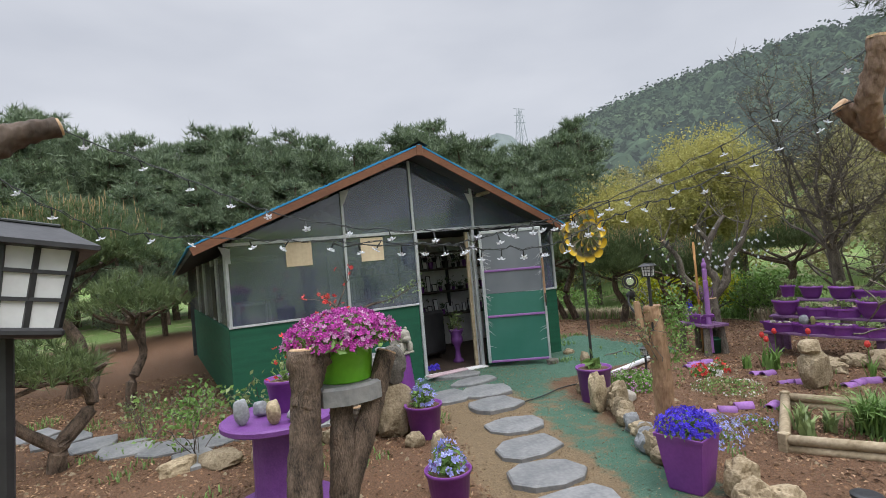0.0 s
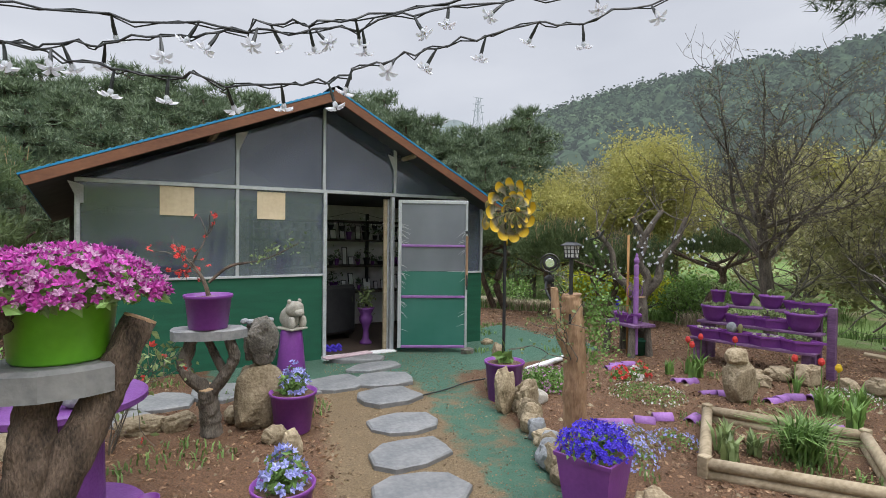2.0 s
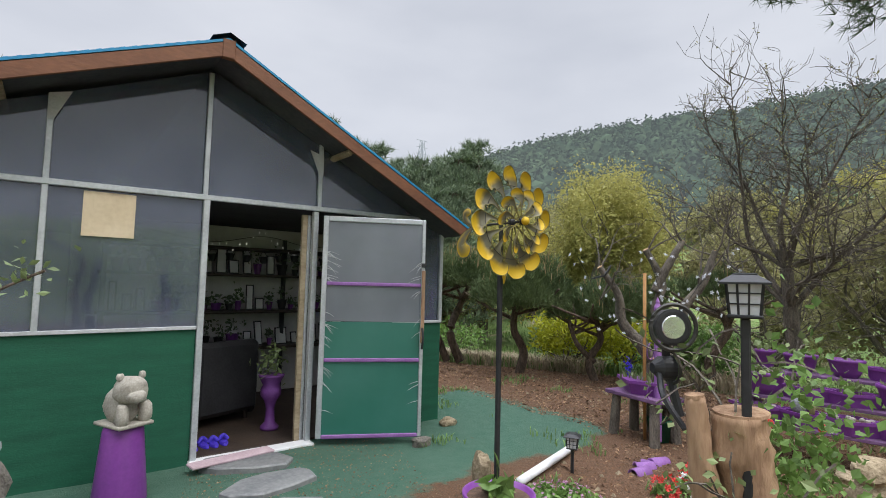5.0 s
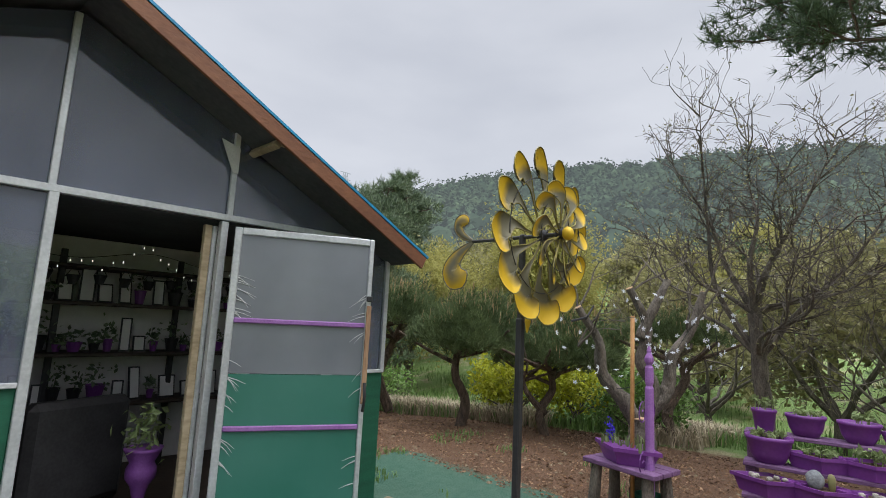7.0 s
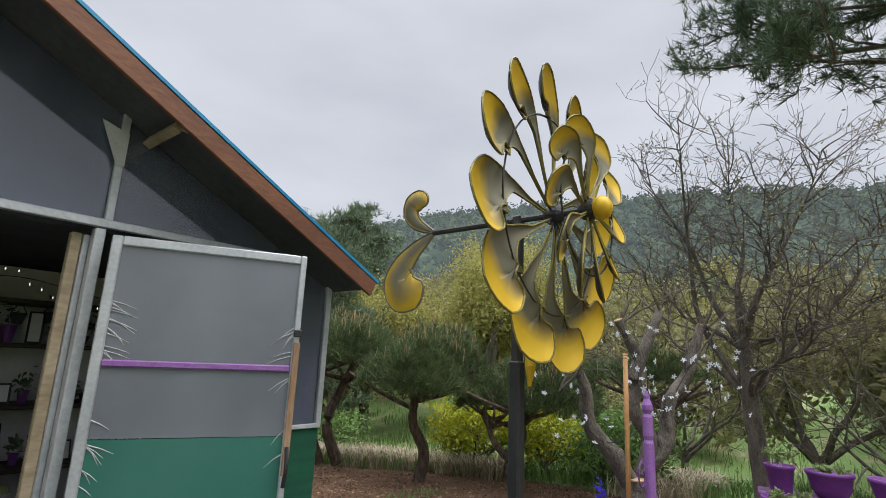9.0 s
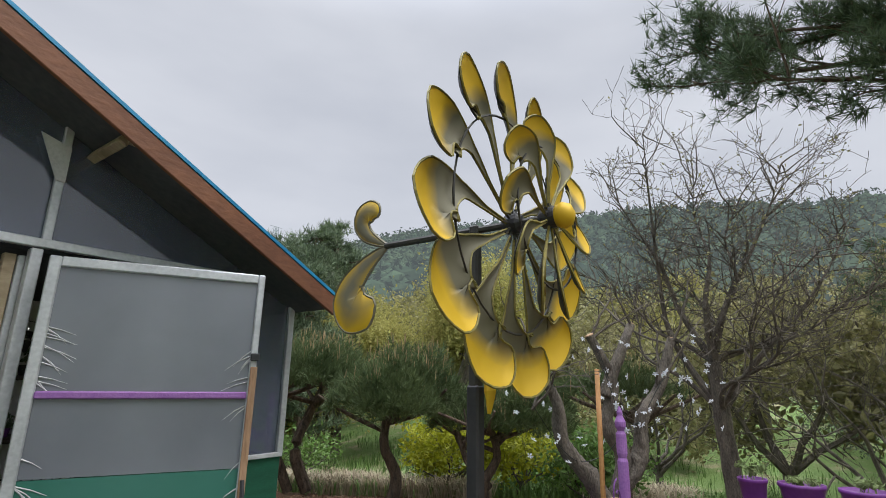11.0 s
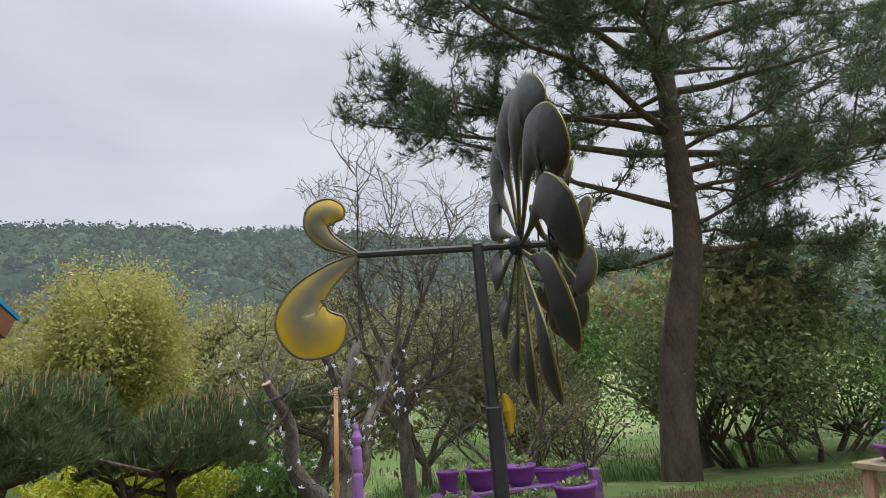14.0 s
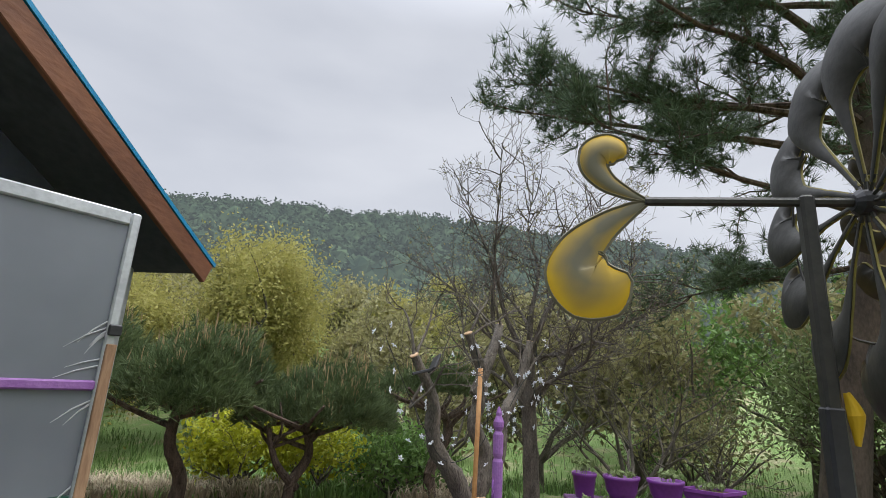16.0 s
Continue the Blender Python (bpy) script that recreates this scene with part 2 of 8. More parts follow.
FILM = film("clear_vinyl_film", (0.055, 0.07, 0.105), 0.36, 0.05, (0.15, 0.175, 0.235))
FILM.node_tree.nodes["Principled BSDF"].inputs["Specular IOR Level"].default_value = 0.9
FILM.node_tree.nodes["Bump"].inputs["Strength"].default_value = 0.02
FILM_THIN = film("thin_clear_film", (0.3, 0.31, 0.33), 0.7, 0.2, (0.4, 0.41, 0.43))
FILM_DOOR = film("milky_vinyl_film", (0.15, 0.165, 0.19), 0.18, 0.3, (0.23, 0.25, 0.28))
FILM_GREEN = film("green_vinyl_film", (0.02, 0.14, 0.10), 0.08, 0.35, (0.05, 0.19, 0.15))


def spinner_paint():
    """Yellow edge fading to grey-brown along each blade, by the blade's own length."""
    m = bpy.data.materials.new("yellow_airbrushed_metal")
    m.use_nodes = True
    n, l = m.node_tree.nodes, m.node_tree.links
    p = n["Principled BSDF"]
    at = n.new("ShaderNodeAttribute")
    at.attribute_name = "fade"
    no, tc, ad = n.new("ShaderNodeTexNoise"), n.new("ShaderNodeTexCoord"), n.new("ShaderNodeMath")
    no.inputs["Scale"].default_value = 14
    l.new(tc.outputs["Object"], no.inputs["Vector"])
    ad.operation = "MULTIPLY_ADD"
    ad.inputs[1].default_value, ad.inputs[2].default_value = 0.5, -0.25
    l.new(no.outputs["Fac"], ad.inputs[0])
    sm = n.new("ShaderNodeMath")
    l.new(at.outputs["Fac"], sm.inputs[0])
    l.new(ad.outputs[0], sm.inputs[1])
    r = n.new("ShaderNodeValToRGB")
    r.color_ramp.elements[0].position, r.color_ramp.elements[0].color = 0.35, (0.15, 0.14, 0.09, 1)
    r.color_ramp.elements[1].position, r.color_ramp.elements[1].color = 0.75, (0.62, 0.40, 0.015, 1)
    l.new(sm.outputs[0], r.inputs[0])
    l.new(r.outputs[0], p.inputs["Base Color"])
    p.inputs["Roughness"].default_value, p.inputs["Metallic"].default_value = 0.55, 0.2
    return m


SPIN_YELLOW = spinner_paint()


def ground_material():
    m = bpy.data.materials.new("garden_ground")
    m.use_nodes = True
    n, l = m.node_tree.nodes, m.node_tree.links
    p = n["Principled BSDF"]
    tc = n.new("ShaderNodeTexCoord")
    at = n.new("ShaderNodeAttribute")
    at.attribute_name = "zone"
    sp = n.new("ShaderNodeSeparateColor")
    l.new(at.outputs["Color"], sp.inputs[0])

    def tex(scale, detail=6, rough=0.6):
        t = n.new("ShaderNodeTexNoise")
        t.inputs["Scale"].default_value, t.inputs["Detail"].default_value, t.inputs["Roughness"].default_value = scale, detail, rough
        l.new(tc.outputs["Object"], t.inputs["Vector"])
        return t.outputs["Fac"]

    def ramp(f, a, b, lo=0.35, hi=0.65):
        r = n.new("ShaderNodeValToRGB")
        r.color_ramp.elements[0].position, r.color_ramp.elements[0].color = lo, (*a, 1)
        r.color_ramp.elements[1].position, r.color_ramp.elements[1].color = hi, (*b, 1)
        l.new(f, r.inputs[0])
        return r.outputs[0]

    def cut(weight, noise_out, gain, lo, hi):
        """weight + gain*(noise-0.5), sharpened between lo and hi"""
        a = n.new("ShaderNodeMath")
        a.operation = "MULTIPLY_ADD"
        a.inputs[1].default_value = gain
        l.new(noise_out, a.inputs[0])
        l.new(weight, a.inputs[2])
        r = n.new("ShaderNodeMapRange")
        r.inputs[1].default_value, r.inputs[2].default_value = lo + gain / 2, hi + gain / 2
        l.new(a.outputs[0], r.inputs[0])
        return r.outputs[0]

    def mix(f, a, b):
        x = n.new("ShaderNodeMix")
        x.data_type = "RGBA"
        l.new(f, x.inputs[0])
        l.new(a, x.inputs[6])
        l.new(b, x.inputs[7])
        return x.outputs[2]

    fine, mid, big = tex(70, 5, 0.7), tex(9), tex(1.1)
    soil = mix(mid, ramp(fine, (0.075, 0.035, 0.016), (0.19, 0.095, 0.047)), ramp(fine, (0.095, 0.05, 0.025), (0.21, 0.118, 0.062)))
    sand = mix(mid, ramp(fine, (0.16, 0.108, 0.055), (0.34, 0.25, 0.14)), ramp(fine, (0.11, 0.075, 0.04), (0.20, 0.138, 0.075)))
    mat_green = mix(big, ramp(mid, (0.028, 0.12, 0.075), (0.07, 0.17, 0.115)), ramp(fine, (0.06, 0.14, 0.095), (0.11, 0.18, 0.125)))
    grass = mix(ramp(big, (0, 0, 0), (1, 1, 1), 0.52, 0.66), ramp(fine, (0.12, 0.20, 0.05), (0.21, 0.31, 0.09)), ramp(fine, (0.25, 0.22, 0.12), (0.42, 0.37, 0.23)))
    col = mix(cut(sp.outputs[2], mid, 0.7, 0.35, 0.65), soil, sand)
    col = mix(cut(sp.outputs[1], tex(3.5, 8, 0.65), 1.3, 0.40, 0.60), col, mat_green)
    col = mix(cut(sp.outputs[0], mid, 0.6, 0.35, 0.65), col, grass)
    l.new(col, p.inputs["Base Color"])
    p.inputs["Roughness"].default_value = 0.9
    bp = n.new("ShaderNodeBump")
    bp.inputs["Strength"].default_value, bp.inputs["Distance"].default_value = 0.7, 0.03
    l.new(fine, bp.inputs["Height"])
    bp.inputs["Distance"].default_value = 0.06
    l.new(bp.outputs[0], p.inputs["Normal"])
    return m


GROUND = ground_material()


# ---- mesh tools ----
class Geo:
    """Vertices and faces gathered for one mesh."""

    def __init__(self):
        self.v, self.f = [], []

    def add(self, verts, faces, m=None):
        k = len(self.v)
        self.v += [tuple(m @ Vector(p)) for p in verts] if m is not None else [tuple(p) for p in verts]
        self.f += [tuple(i + k for i in q) for q in faces]
        return self

    def arr(self, verts, faces):
        k = len(self.v)
        self.v += verts.tolist()
        self.f += (faces + k).tolist()
        return self


def make(name, g, material, parent=None, label="", smooth=False):
    me = bpy.data.meshes.new(name)
    me.from_pydata(g.v, [], g.f)
    me.materials.append(material)
    if smooth:
        me.polygons.foreach_set("use_smooth", [True] * len(me.polygons))
    me.update()
    ob = new(name, me)
    if parent is not None:
        ob.parent = parent
    if label:
        ob["label"] = label
    return ob


def part(name, g, material, parent, label="", smooth=False):
    return make(name, g, material, parent, label, smooth)


def thing(name, m, label, category, group="", kind=""):
    ob = new(name)
    ob.empty_display_size = 0.1
    ob.matrix_world = m
    return tagged(ob, label, category, group, kind)


def cyl_m(a, b):
    """Frame whose z runs from a to b."""
    a, b = Vector(a), Vector(b)
    return Matrix.Translation(a) @ (b - a).to_track_quat("Z", "Y").to_matrix().to_4x4()


def box(g, x0, y0, z0, x1, y1, z1, m=None, ch=0.006):
    """Box with chamfered edges."""
    c = min(ch, (x1 - x0) * 0.3, (y1 - y0) * 0.3, (z1 - z0) * 0.3)
    bm = bmesh.new()
    bmesh.ops.create_cube(bm, size=1)
    for v in bm.verts:
        v.co = Vector(((x0 + x1) / 2 + v.co.x * (x1 - x0), (y0 + y1) / 2 + v.co.y * (y1 - y0), (z0 + z1) / 2 + v.co.z * (z1 - z0)))
    if c > 0.0005:
        bmesh.ops.bevel(bm, geom=bm.edges[:], offset=c, segments=1, affect="EDGES")
    bm.verts.index_update()
    g.add([v.co for v in bm.verts], [[v.index for v in f.verts] for f in bm.faces], m)
    bm.free()
    return g


def beam(g, a, b, w, h, ch=0.004):
    """Square bar from a to b."""
    d = (Vector(b) - Vector(a)).length
    return box(g, -w / 2, -h / 2, 0, w / 2, h / 2, d, cyl_m(a, b), ch)


def lathe(g, prof, seg=24, m=None, caps=True, square=0.0):
    vs, fs = [], []
    for r, z in prof:
        for i in range(seg):
            a = 2 * math.pi * i / seg
            k = 1.0
            if square:
                k = (1 - square) + square / max(abs(math.cos(a)), abs(math.sin(a)))
            vs.append((r * k * math.cos(a), r * k * math.sin(a), z))
    for j in range(len(prof) - 1):
        for i in range(seg):
            fs.append((j * seg + i, j * seg + (i + 1) % seg, (j + 1) * seg + (i + 1) % seg, (j + 1) * seg + i))
    if caps:
        fs.append(tuple(range(seg))[::-1])
        fs.append(tuple((len(prof) - 1) * seg + i for i in range(seg)))
    return g.add(vs, fs, m)


def tube(g, pts, radii, seg=8, caps=True, rough=0.0, rng=None):
    pts = [Vector(p) for p in pts]
    if isinstance(radii, (int, float)):
        radii = [radii] * len(pts)
    vs, fs = [], []
    up = Vector((0.31, 0.17, 0.93))
    for i, p in enumerate(pts):
        t = (pts[min(i + 1, len(pts) - 1)] - pts[max(i - 1, 0)])
        t = t.normalized() if t.length > 1e-9 else Vector((0, 0, 1))
        x = up.cross(t)
        x = x.normalized() if x.length > 1e-4 else Vector((1, 0, 0))
        y = t.cross(x)
        for k in range(seg):
            a = 2 * math.pi * k / seg
            r = radii[i] * (1 + (rough * (rng.random() - 0.5) if rng else 0))
            vs.append(p + x * (r * math.cos(a)) + y * (r * math.sin(a)))
    for i in range(len(pts) - 1):
        for k in range(seg):
            fs.append((i * seg + k, i * seg + (k + 1) % seg, (i + 1) * seg + (k + 1) % seg, (i + 1) * seg + k))
    if caps:
        fs.append(tuple(range(seg))[::-1])
        fs.append(tuple((len(pts) - 1) * seg + k for k in range(seg)))
    return g.add(vs, fs)


def smooth_path(pts, n=6):
    """Catmull-Rom through the points."""
    P = [Vector(p) for p in pts]
    P = [P[0] * 2 - P[1]] + P + [P[-1] * 2 - P[-2]]
    out = []
    for i in range(1, len(P) - 2):
        for k in range(n):
            t = k / n
            a, b, c, d = P[i - 1], P[i], P[i + 1], P[i + 2]
            out.append(0.5 * ((2 * b) + (c - a) * t + (2 * a - 5 * b + 4 * c - d) * t * t + (3 * b - a - 3 * c + d) * t ** 3))
    out.append(P[-2])
    return out


def rock(g, sx, sy, sz, seed, m=None, amp=0.28, freq=1.6, sub=3, sink=0.1):
    """Rough stone standing on z = 0."""
    bm = bmesh.new()
    bmesh.ops.create_icosphere(bm, subdivisions=sub, radius=1)
    off = Vector((seed * 7.3, seed * 3.1, seed * 5.7))
    rr = random.Random(int(seed * 13) + 5)
    facets = [(Vector((rr.gauss(0, 1), rr.gauss(0, 1), rr.gauss(0, 0.9))).normalized(), rr.uniform(0.72, 0.95)) for _ in range(11)]
    for v in bm.verts:
        n = v.co.normalized()
        k = 1 + amp * noise.noise(n * freq + off) * 1.6 + amp * 0.45 * noise.noise(n * freq * 3.1 + off)
        k -= amp * 0.30 * abs(noise.noise(n * freq * 2.2 + off * 1.7)) - amp * 0.16 * noise.noise(n * freq * 8 + off)
        c = n * k
        for q in facets:
            e = c.dot(q[0]) - q[1]
            if e > 0:
                c = c - q[0] * e * 0.85
        c = Vector((math.copysign(abs(c.x) ** 0.8, c.x), math.copysign(abs(c.y) ** 0.8, c.y), math.copysign(abs(c.z) ** 0.8, c.z)))
        v.co = Vector((c.x * sx / 2, c.y * sy / 2, max(c.z * sz / 2 + sz / 2 * (1 - sink), -0.02)))
    bm.verts.index_update()
    g.add([v.co for v in bm.verts], [[v.index for v in f.verts] for f in bm.faces], m)
    bm.free()
    return g


def slab(g, outline, thick, m=None, inset=0.012):
    """Flat stone with a bevelled, uneven rim; outline in plan, top at z = thick."""
    k = len(outline)
    cx, cy = sum(p[0] for p in outline) / k, sum(p[1] for p in outline) / k
    vs = [(x, y, -0.03) for x, y in outline] + [(x, y, thick - inset) for x, y in outline]
    for x, y in outline:
        d = math.hypot(x - cx, y - cy)
        s = (d - inset * 1.3) / d
        vs.append((cx + (x - cx) * s, cy + (y - cy) * s, thick + 0.003 * noise.noise(Vector((x * 9, y * 9, 0)))))
    fs = [(i, (i + 1) % k, k + (i + 1) % k, k + i) for i in range(k)]
    fs += [(k + i, k + (i + 1) % k, 2 * k + (i + 1) % k, 2 * k + i) for i in range(k)]
    fs.append(tuple(range(2 * k, 3 * k)))
    return g.add(vs, fs, m)


def blob_outline(rng, rx, ry, n=11, jag=0.16):
    out = []
    for i in range(n):
        a = 2 * math.pi * (i + rng.uniform(-0.25, 0.25)) / n
        c, s = math.cos(a), math.sin(a)
        k = (1 + rng.uniform(-jag, jag)) / (abs(c) ** 3.2 + abs(s) ** 3.2) ** (1 / 3.2)
        out.append((rx * k * c, ry * k * s))
    return out


def leaves(g, centres, size, rng, aspect=0.55, flat=0.0, jitter=0.35):
    """One small folded leaf at each centre, turned at random."""
    c = np.asarray(centres, float)
    n = len(c)
    d = rng.normal(size=(n, 3))
    d[:, 2] *= (1 - flat)
    d /= np.linalg.norm(d, axis=1, keepdims=True) + 1e-9
    s = np.cross(d, rng.normal(size=(n, 3)))
    s /= np.linalg.norm(s, axis=1, keepdims=True) + 1e-9
    u = np.cross(d, s)
    L = size * (1 + jitter * rng.uniform(-1, 1, (n, 1)))
    v = np.stack([c - d * L / 2, c + s * L * aspect / 2 + u * L * 0.08, c + d * L / 2, c - s * L * aspect / 2 + u * L * 0.08], 1).reshape(-1, 3)
    k = np.arange(n)[:, None] * 4
    f = np.concatenate([np.concatenate([k, k + 1, k + 2], 1), np.concatenate([k, k + 2, k + 3], 1)])
    return g.arr(v, f)


def needles(g, centres, axes, length, count, spread, rng, width=0.05):
    """A tuft of thin needles at each centre, fanning round its axis."""
    c = np.repeat(np.asarray(centres, float), count, 0)
    a = np.repeat(np.asarray(axes, float), count, 0)
    n = len(c)
    d = a + rng.normal(size=(n, 3)) * spread
    d /= np.linalg.norm(d, axis=1, keepdims=True) + 1e-9
    s = np.cross(d, rng.normal(size=(n, 3)))
    s /= np.linalg.norm(s, axis=1, keepdims=True) + 1e-9
    L = length * rng.uniform(0.7, 1.2, (n, 1))
    v = np.stack([c - s * L * width, c + s * L * width, c + d * L], 1).reshape(-1, 3)
    f = np.arange(n * 3).reshape(-1, 3)
    return g.arr(v, f)


def blades(g, centres, height, rng, lean=0.5, width=0.012):
    """Grass blades, bent once."""
    c = np.asarray(centres, float)
    n = len(c)
    a = rng.uniform(0, 2 * np.pi, n)
    d = np.stack([np.cos(a), np.sin(a), np.zeros(n)], 1)
    s = np.stack([-np.sin(a), np.cos(a), np.zeros(n)], 1)
    h = height * rng.uniform(0.6, 1.2, (n, 1))
    k = lean * rng.uniform(0.2, 1.0, (n, 1))
    up = np.array([[0, 0, 1.0]])
    mid = c + up * h * 0.6 + d * h * k * 0.35
    tip = c + up * h * (1 - 0.3 * k) + d * h * k
    w = width
    v = np.stack([c - s * w / 2, c + s * w / 2, mid + s * w / 2, mid - s * w / 2, tip], 1).reshape(-1, 3)
    i = np.arange(n)[:, None] * 5
    f = np.concatenate([np.concatenate([i, i + 1, i + 2], 1), np.concatenate([i, i + 2, i + 3], 1), np.concatenate([i + 3, i + 2, i + 4], 1)])
    return g.arr(v, f)


def grow(rng, start, way, length, radius, depth, tips, g, kids=3, bend=0.35, shrink=0.68, rise=0.08, seg=6, fork=0.75, taper=0.6):
    """A limb that bends and forks; collects the twig points in tips."""
    p, d = Vector(start), Vector(way).normalized()
    pts, rad = [p.copy()], [radius]
    n = 5
    for i in range(n):
        d = (d + Vector((rng.gauss(0, bend), rng.gauss(0, bend), rng.gauss(0, bend) + rise)) * 0.5).normalized()
        p = p + d * (length / n)
        pts.append(p.copy())
        rad.append(radius * (1 - (1 - taper) * (i + 1) / n))
        if depth > 0 and i >= 2 and rng.random() < fork:
            side = Vector((rng.gauss(0, 1), rng.gauss(0, 1), rng.gauss(0.2, 0.7))).normalized()
            grow(rng, p, d * 0.55 + side * 0.8, length * shrink * rng.uniform(0.75, 1.1), rad[-1] * 0.62, depth - 1, tips, g, kids, bend, shrink, rise, seg, fork, taper)
        if depth <= 1:
            tips.append((p.copy(), d.copy()))
    tube(g, pts, [max(q, 0.0028) for q in rad], seg if depth > 1 else max(3, seg - 2), caps=False)
    if depth > 0:
        for _ in range(kids - 1):
            side = Vector((rng.gauss(0, 1), rng.gauss(0, 1), rng.gauss(0.2, 0.6))).normalized()
            grow(rng, p, d * 0.8 + side * 0.6, length * shrink, rad[-1] * 0.8, depth - 1, tips, g, kids, bend, shrink, rise, seg, fork, taper)


GZ = -0.1


def smoothstep(a, b, x):
    t = min(1.0, max(0.0, (x - a) / (b - a)))
    return t * t * (3 - 2 * t)


def skyline(az):
    """Elevation in degrees of the hill's crest, by compass bearing from +y."""
    pts = [(-180, 5), (-90, 6), (-30, 9), (0, 9.5), (25, 9.5), (33, 9.6), (38, 11.2), (41, 12.5), (45, 13.4), (50, 14.3), (55, 15.0), (61, 15.3), (70, 15.6), (80, 15.8), (95, 14), (120, 9), (150, 6), (180, 5)]
    for (a, ea), (b, eb) in zip(pts, pts[1:]):
        if a <= az <= b:
            return ea + (eb - ea) * (az - a) / (b - a)
    return 5


def ground_z(x, y):
    dx, dy = x - 3.0, y - 3.5
    r = math.hypot(dx, dy)
    z = GZ + 0.018 * noise.noise(Vector((x * 1.3, y * 1.3, 0))) + 0.008 * noise.noise(Vector((x * 6, y * 6, 4)))
    if r > 7:
        az = math.degrees(math.atan2(dx, dy))
        z -= 0.9 * smoothstep(7.5, 16, r) * smoothstep(20, 45, az) * (1 - smoothstep(100, 130, az))
        z += smoothstep(12, 30, r) * 0.5 * noise.noise(Vector((x * 0.12, y * 0.12, 2)))
        z += 1.9 * smoothstep(16, 30, r) * smoothstep(35, 55, az) * (1 - smoothstep(105, 130, az))
        top = 150 * math.tan(radians(skyline(az)))
        if r > 32:
            k = min(1.0, (r - 32) / 118.0)
            z += (top + 1.0) * (k ** 1.15) + 3.0 * k * noise.noise(Vector((x * 0.03, y * 0.03, 7)))
        if r > 150:
            z -= (r - 150) * 0.12
    return z


# ---- ground ----
def spaced(c, near, step, far):
    out, x, s = [c], c, step
    while x < c + far:
        if x > c + near:
            s *= 1.13
        x += s
        out.append(x)
    return [2 * c - v for v in out[:0:-1]] + out


def build_ground():
    xs, ys = spaced(4.0, 6.5, 0.13, 900), spaced(4.5, 6.0, 0.13, 900)
    nx, ny = len(xs), len(ys)
    vs = [(x, y, ground_z(x, y)) for y in ys for x in xs]
    fs = [(j * nx + i, j * nx + i + 1, (j + 1) * nx + i + 1, (j + 1) * nx + i) for j in range(ny - 1) for i in range(nx - 1)]
    g = Geo()
    g.v, g.f = vs, fs
    ob = make("ground", g, GROUND, smooth=True)
    zone = ob.data.color_attributes.new("zone", "FLOAT_COLOR", "POINT")
    vals = []
    for x, y, z in vs:
        r = math.hypot(x - 3.5, y - 4)
        edge = 7.6 + 1.2 * noise.noise(Vector((x * 0.4, y * 0.4, 1)))
        grass = smoothstep(edge, edge + 1.8, max(x - 2.6, (y - 4) * 0.8 if x > 6.3 else 0, -(x + 1) * 1.4, -(y + 1.0) * 1.3))
        grass = max(grass, smoothstep(14, 20, r))
        if 7.2 < x < 10 and -1.5 < y < 2.4:
            grass = max(grass, 0.75 * smoothstep(7.2, 7.8, x))
        # worn green mat: apron before the house and a strip beside the stepping stones
        apron = smoothstep(5.55, 6.1, y + 0.25 * noise.noise(Vector((x, y, 3)))) * (1 - smoothstep(7.15, 7.8, x)) * smoothstep(1.6, 2.4, x) * (1 - smoothstep(8.2, 8.6, y))
        cx = 3.35 + (y - 2.5) * 0.29
        strip = (1 - smoothstep(0.22, 0.55, abs(x - cx))) * smoothstep(1.6, 2.8, y) * (1 - smoothstep(6.2, 6.6, y))
        green = max(0.82 * apron, 0.60 * strip)
        # tan grit along the stepping stones
        path = (1 - smoothstep(0.5, 1.0, abs(x - (2.75 + (y - 2.5) * 0.28)))) * smoothstep(-0.5, 1.0, y) * (1 - smoothstep(6.9, 7.2, y))
        vals += [grass, green, max(path, 0.55 * strip), 1.0]
    zone.data.foreach_set("color", vals)
    return tagged(ob, "reddish garden soil with worn green matting and grass", "ground", kind="structure")


ground = build_ground()


# ---- hills and far woods ----
def crown_lump(rng, r, h):
    """One far tree crown: an uneven lump of 40 faces with a ragged skirt."""
    vs, fs = [], []
    rings = [(0.35, 0.0), (1.0, 0.28), (0.8, 0.6), (0.45, 0.86)]
    k = 7
    for rr, zz in rings:
        for i in range(k):
            a = 2 * math.pi * (i + rng.random() * 0.7) / k
            q = r * rr * rng.uniform(0.7, 1.25)
            vs.append((q * math.cos(a), q * math.sin(a), h * (zz + rng.uniform(-0.07, 0.07))))
    vs.append((rng.uniform(-0.15, 0.15) * r, 0, h))
    for j in range(3):
        for i in range(k):
            fs.append((j * k + i, j * k + (i + 1) % k, (j + 1) * k + (i + 1) % k, (j + 1) * k + i))
    for i in range(k):
        fs.append((3 * k + i, 3 * k + (i + 1) % k, 4 * k))
    return np.array(vs), fs


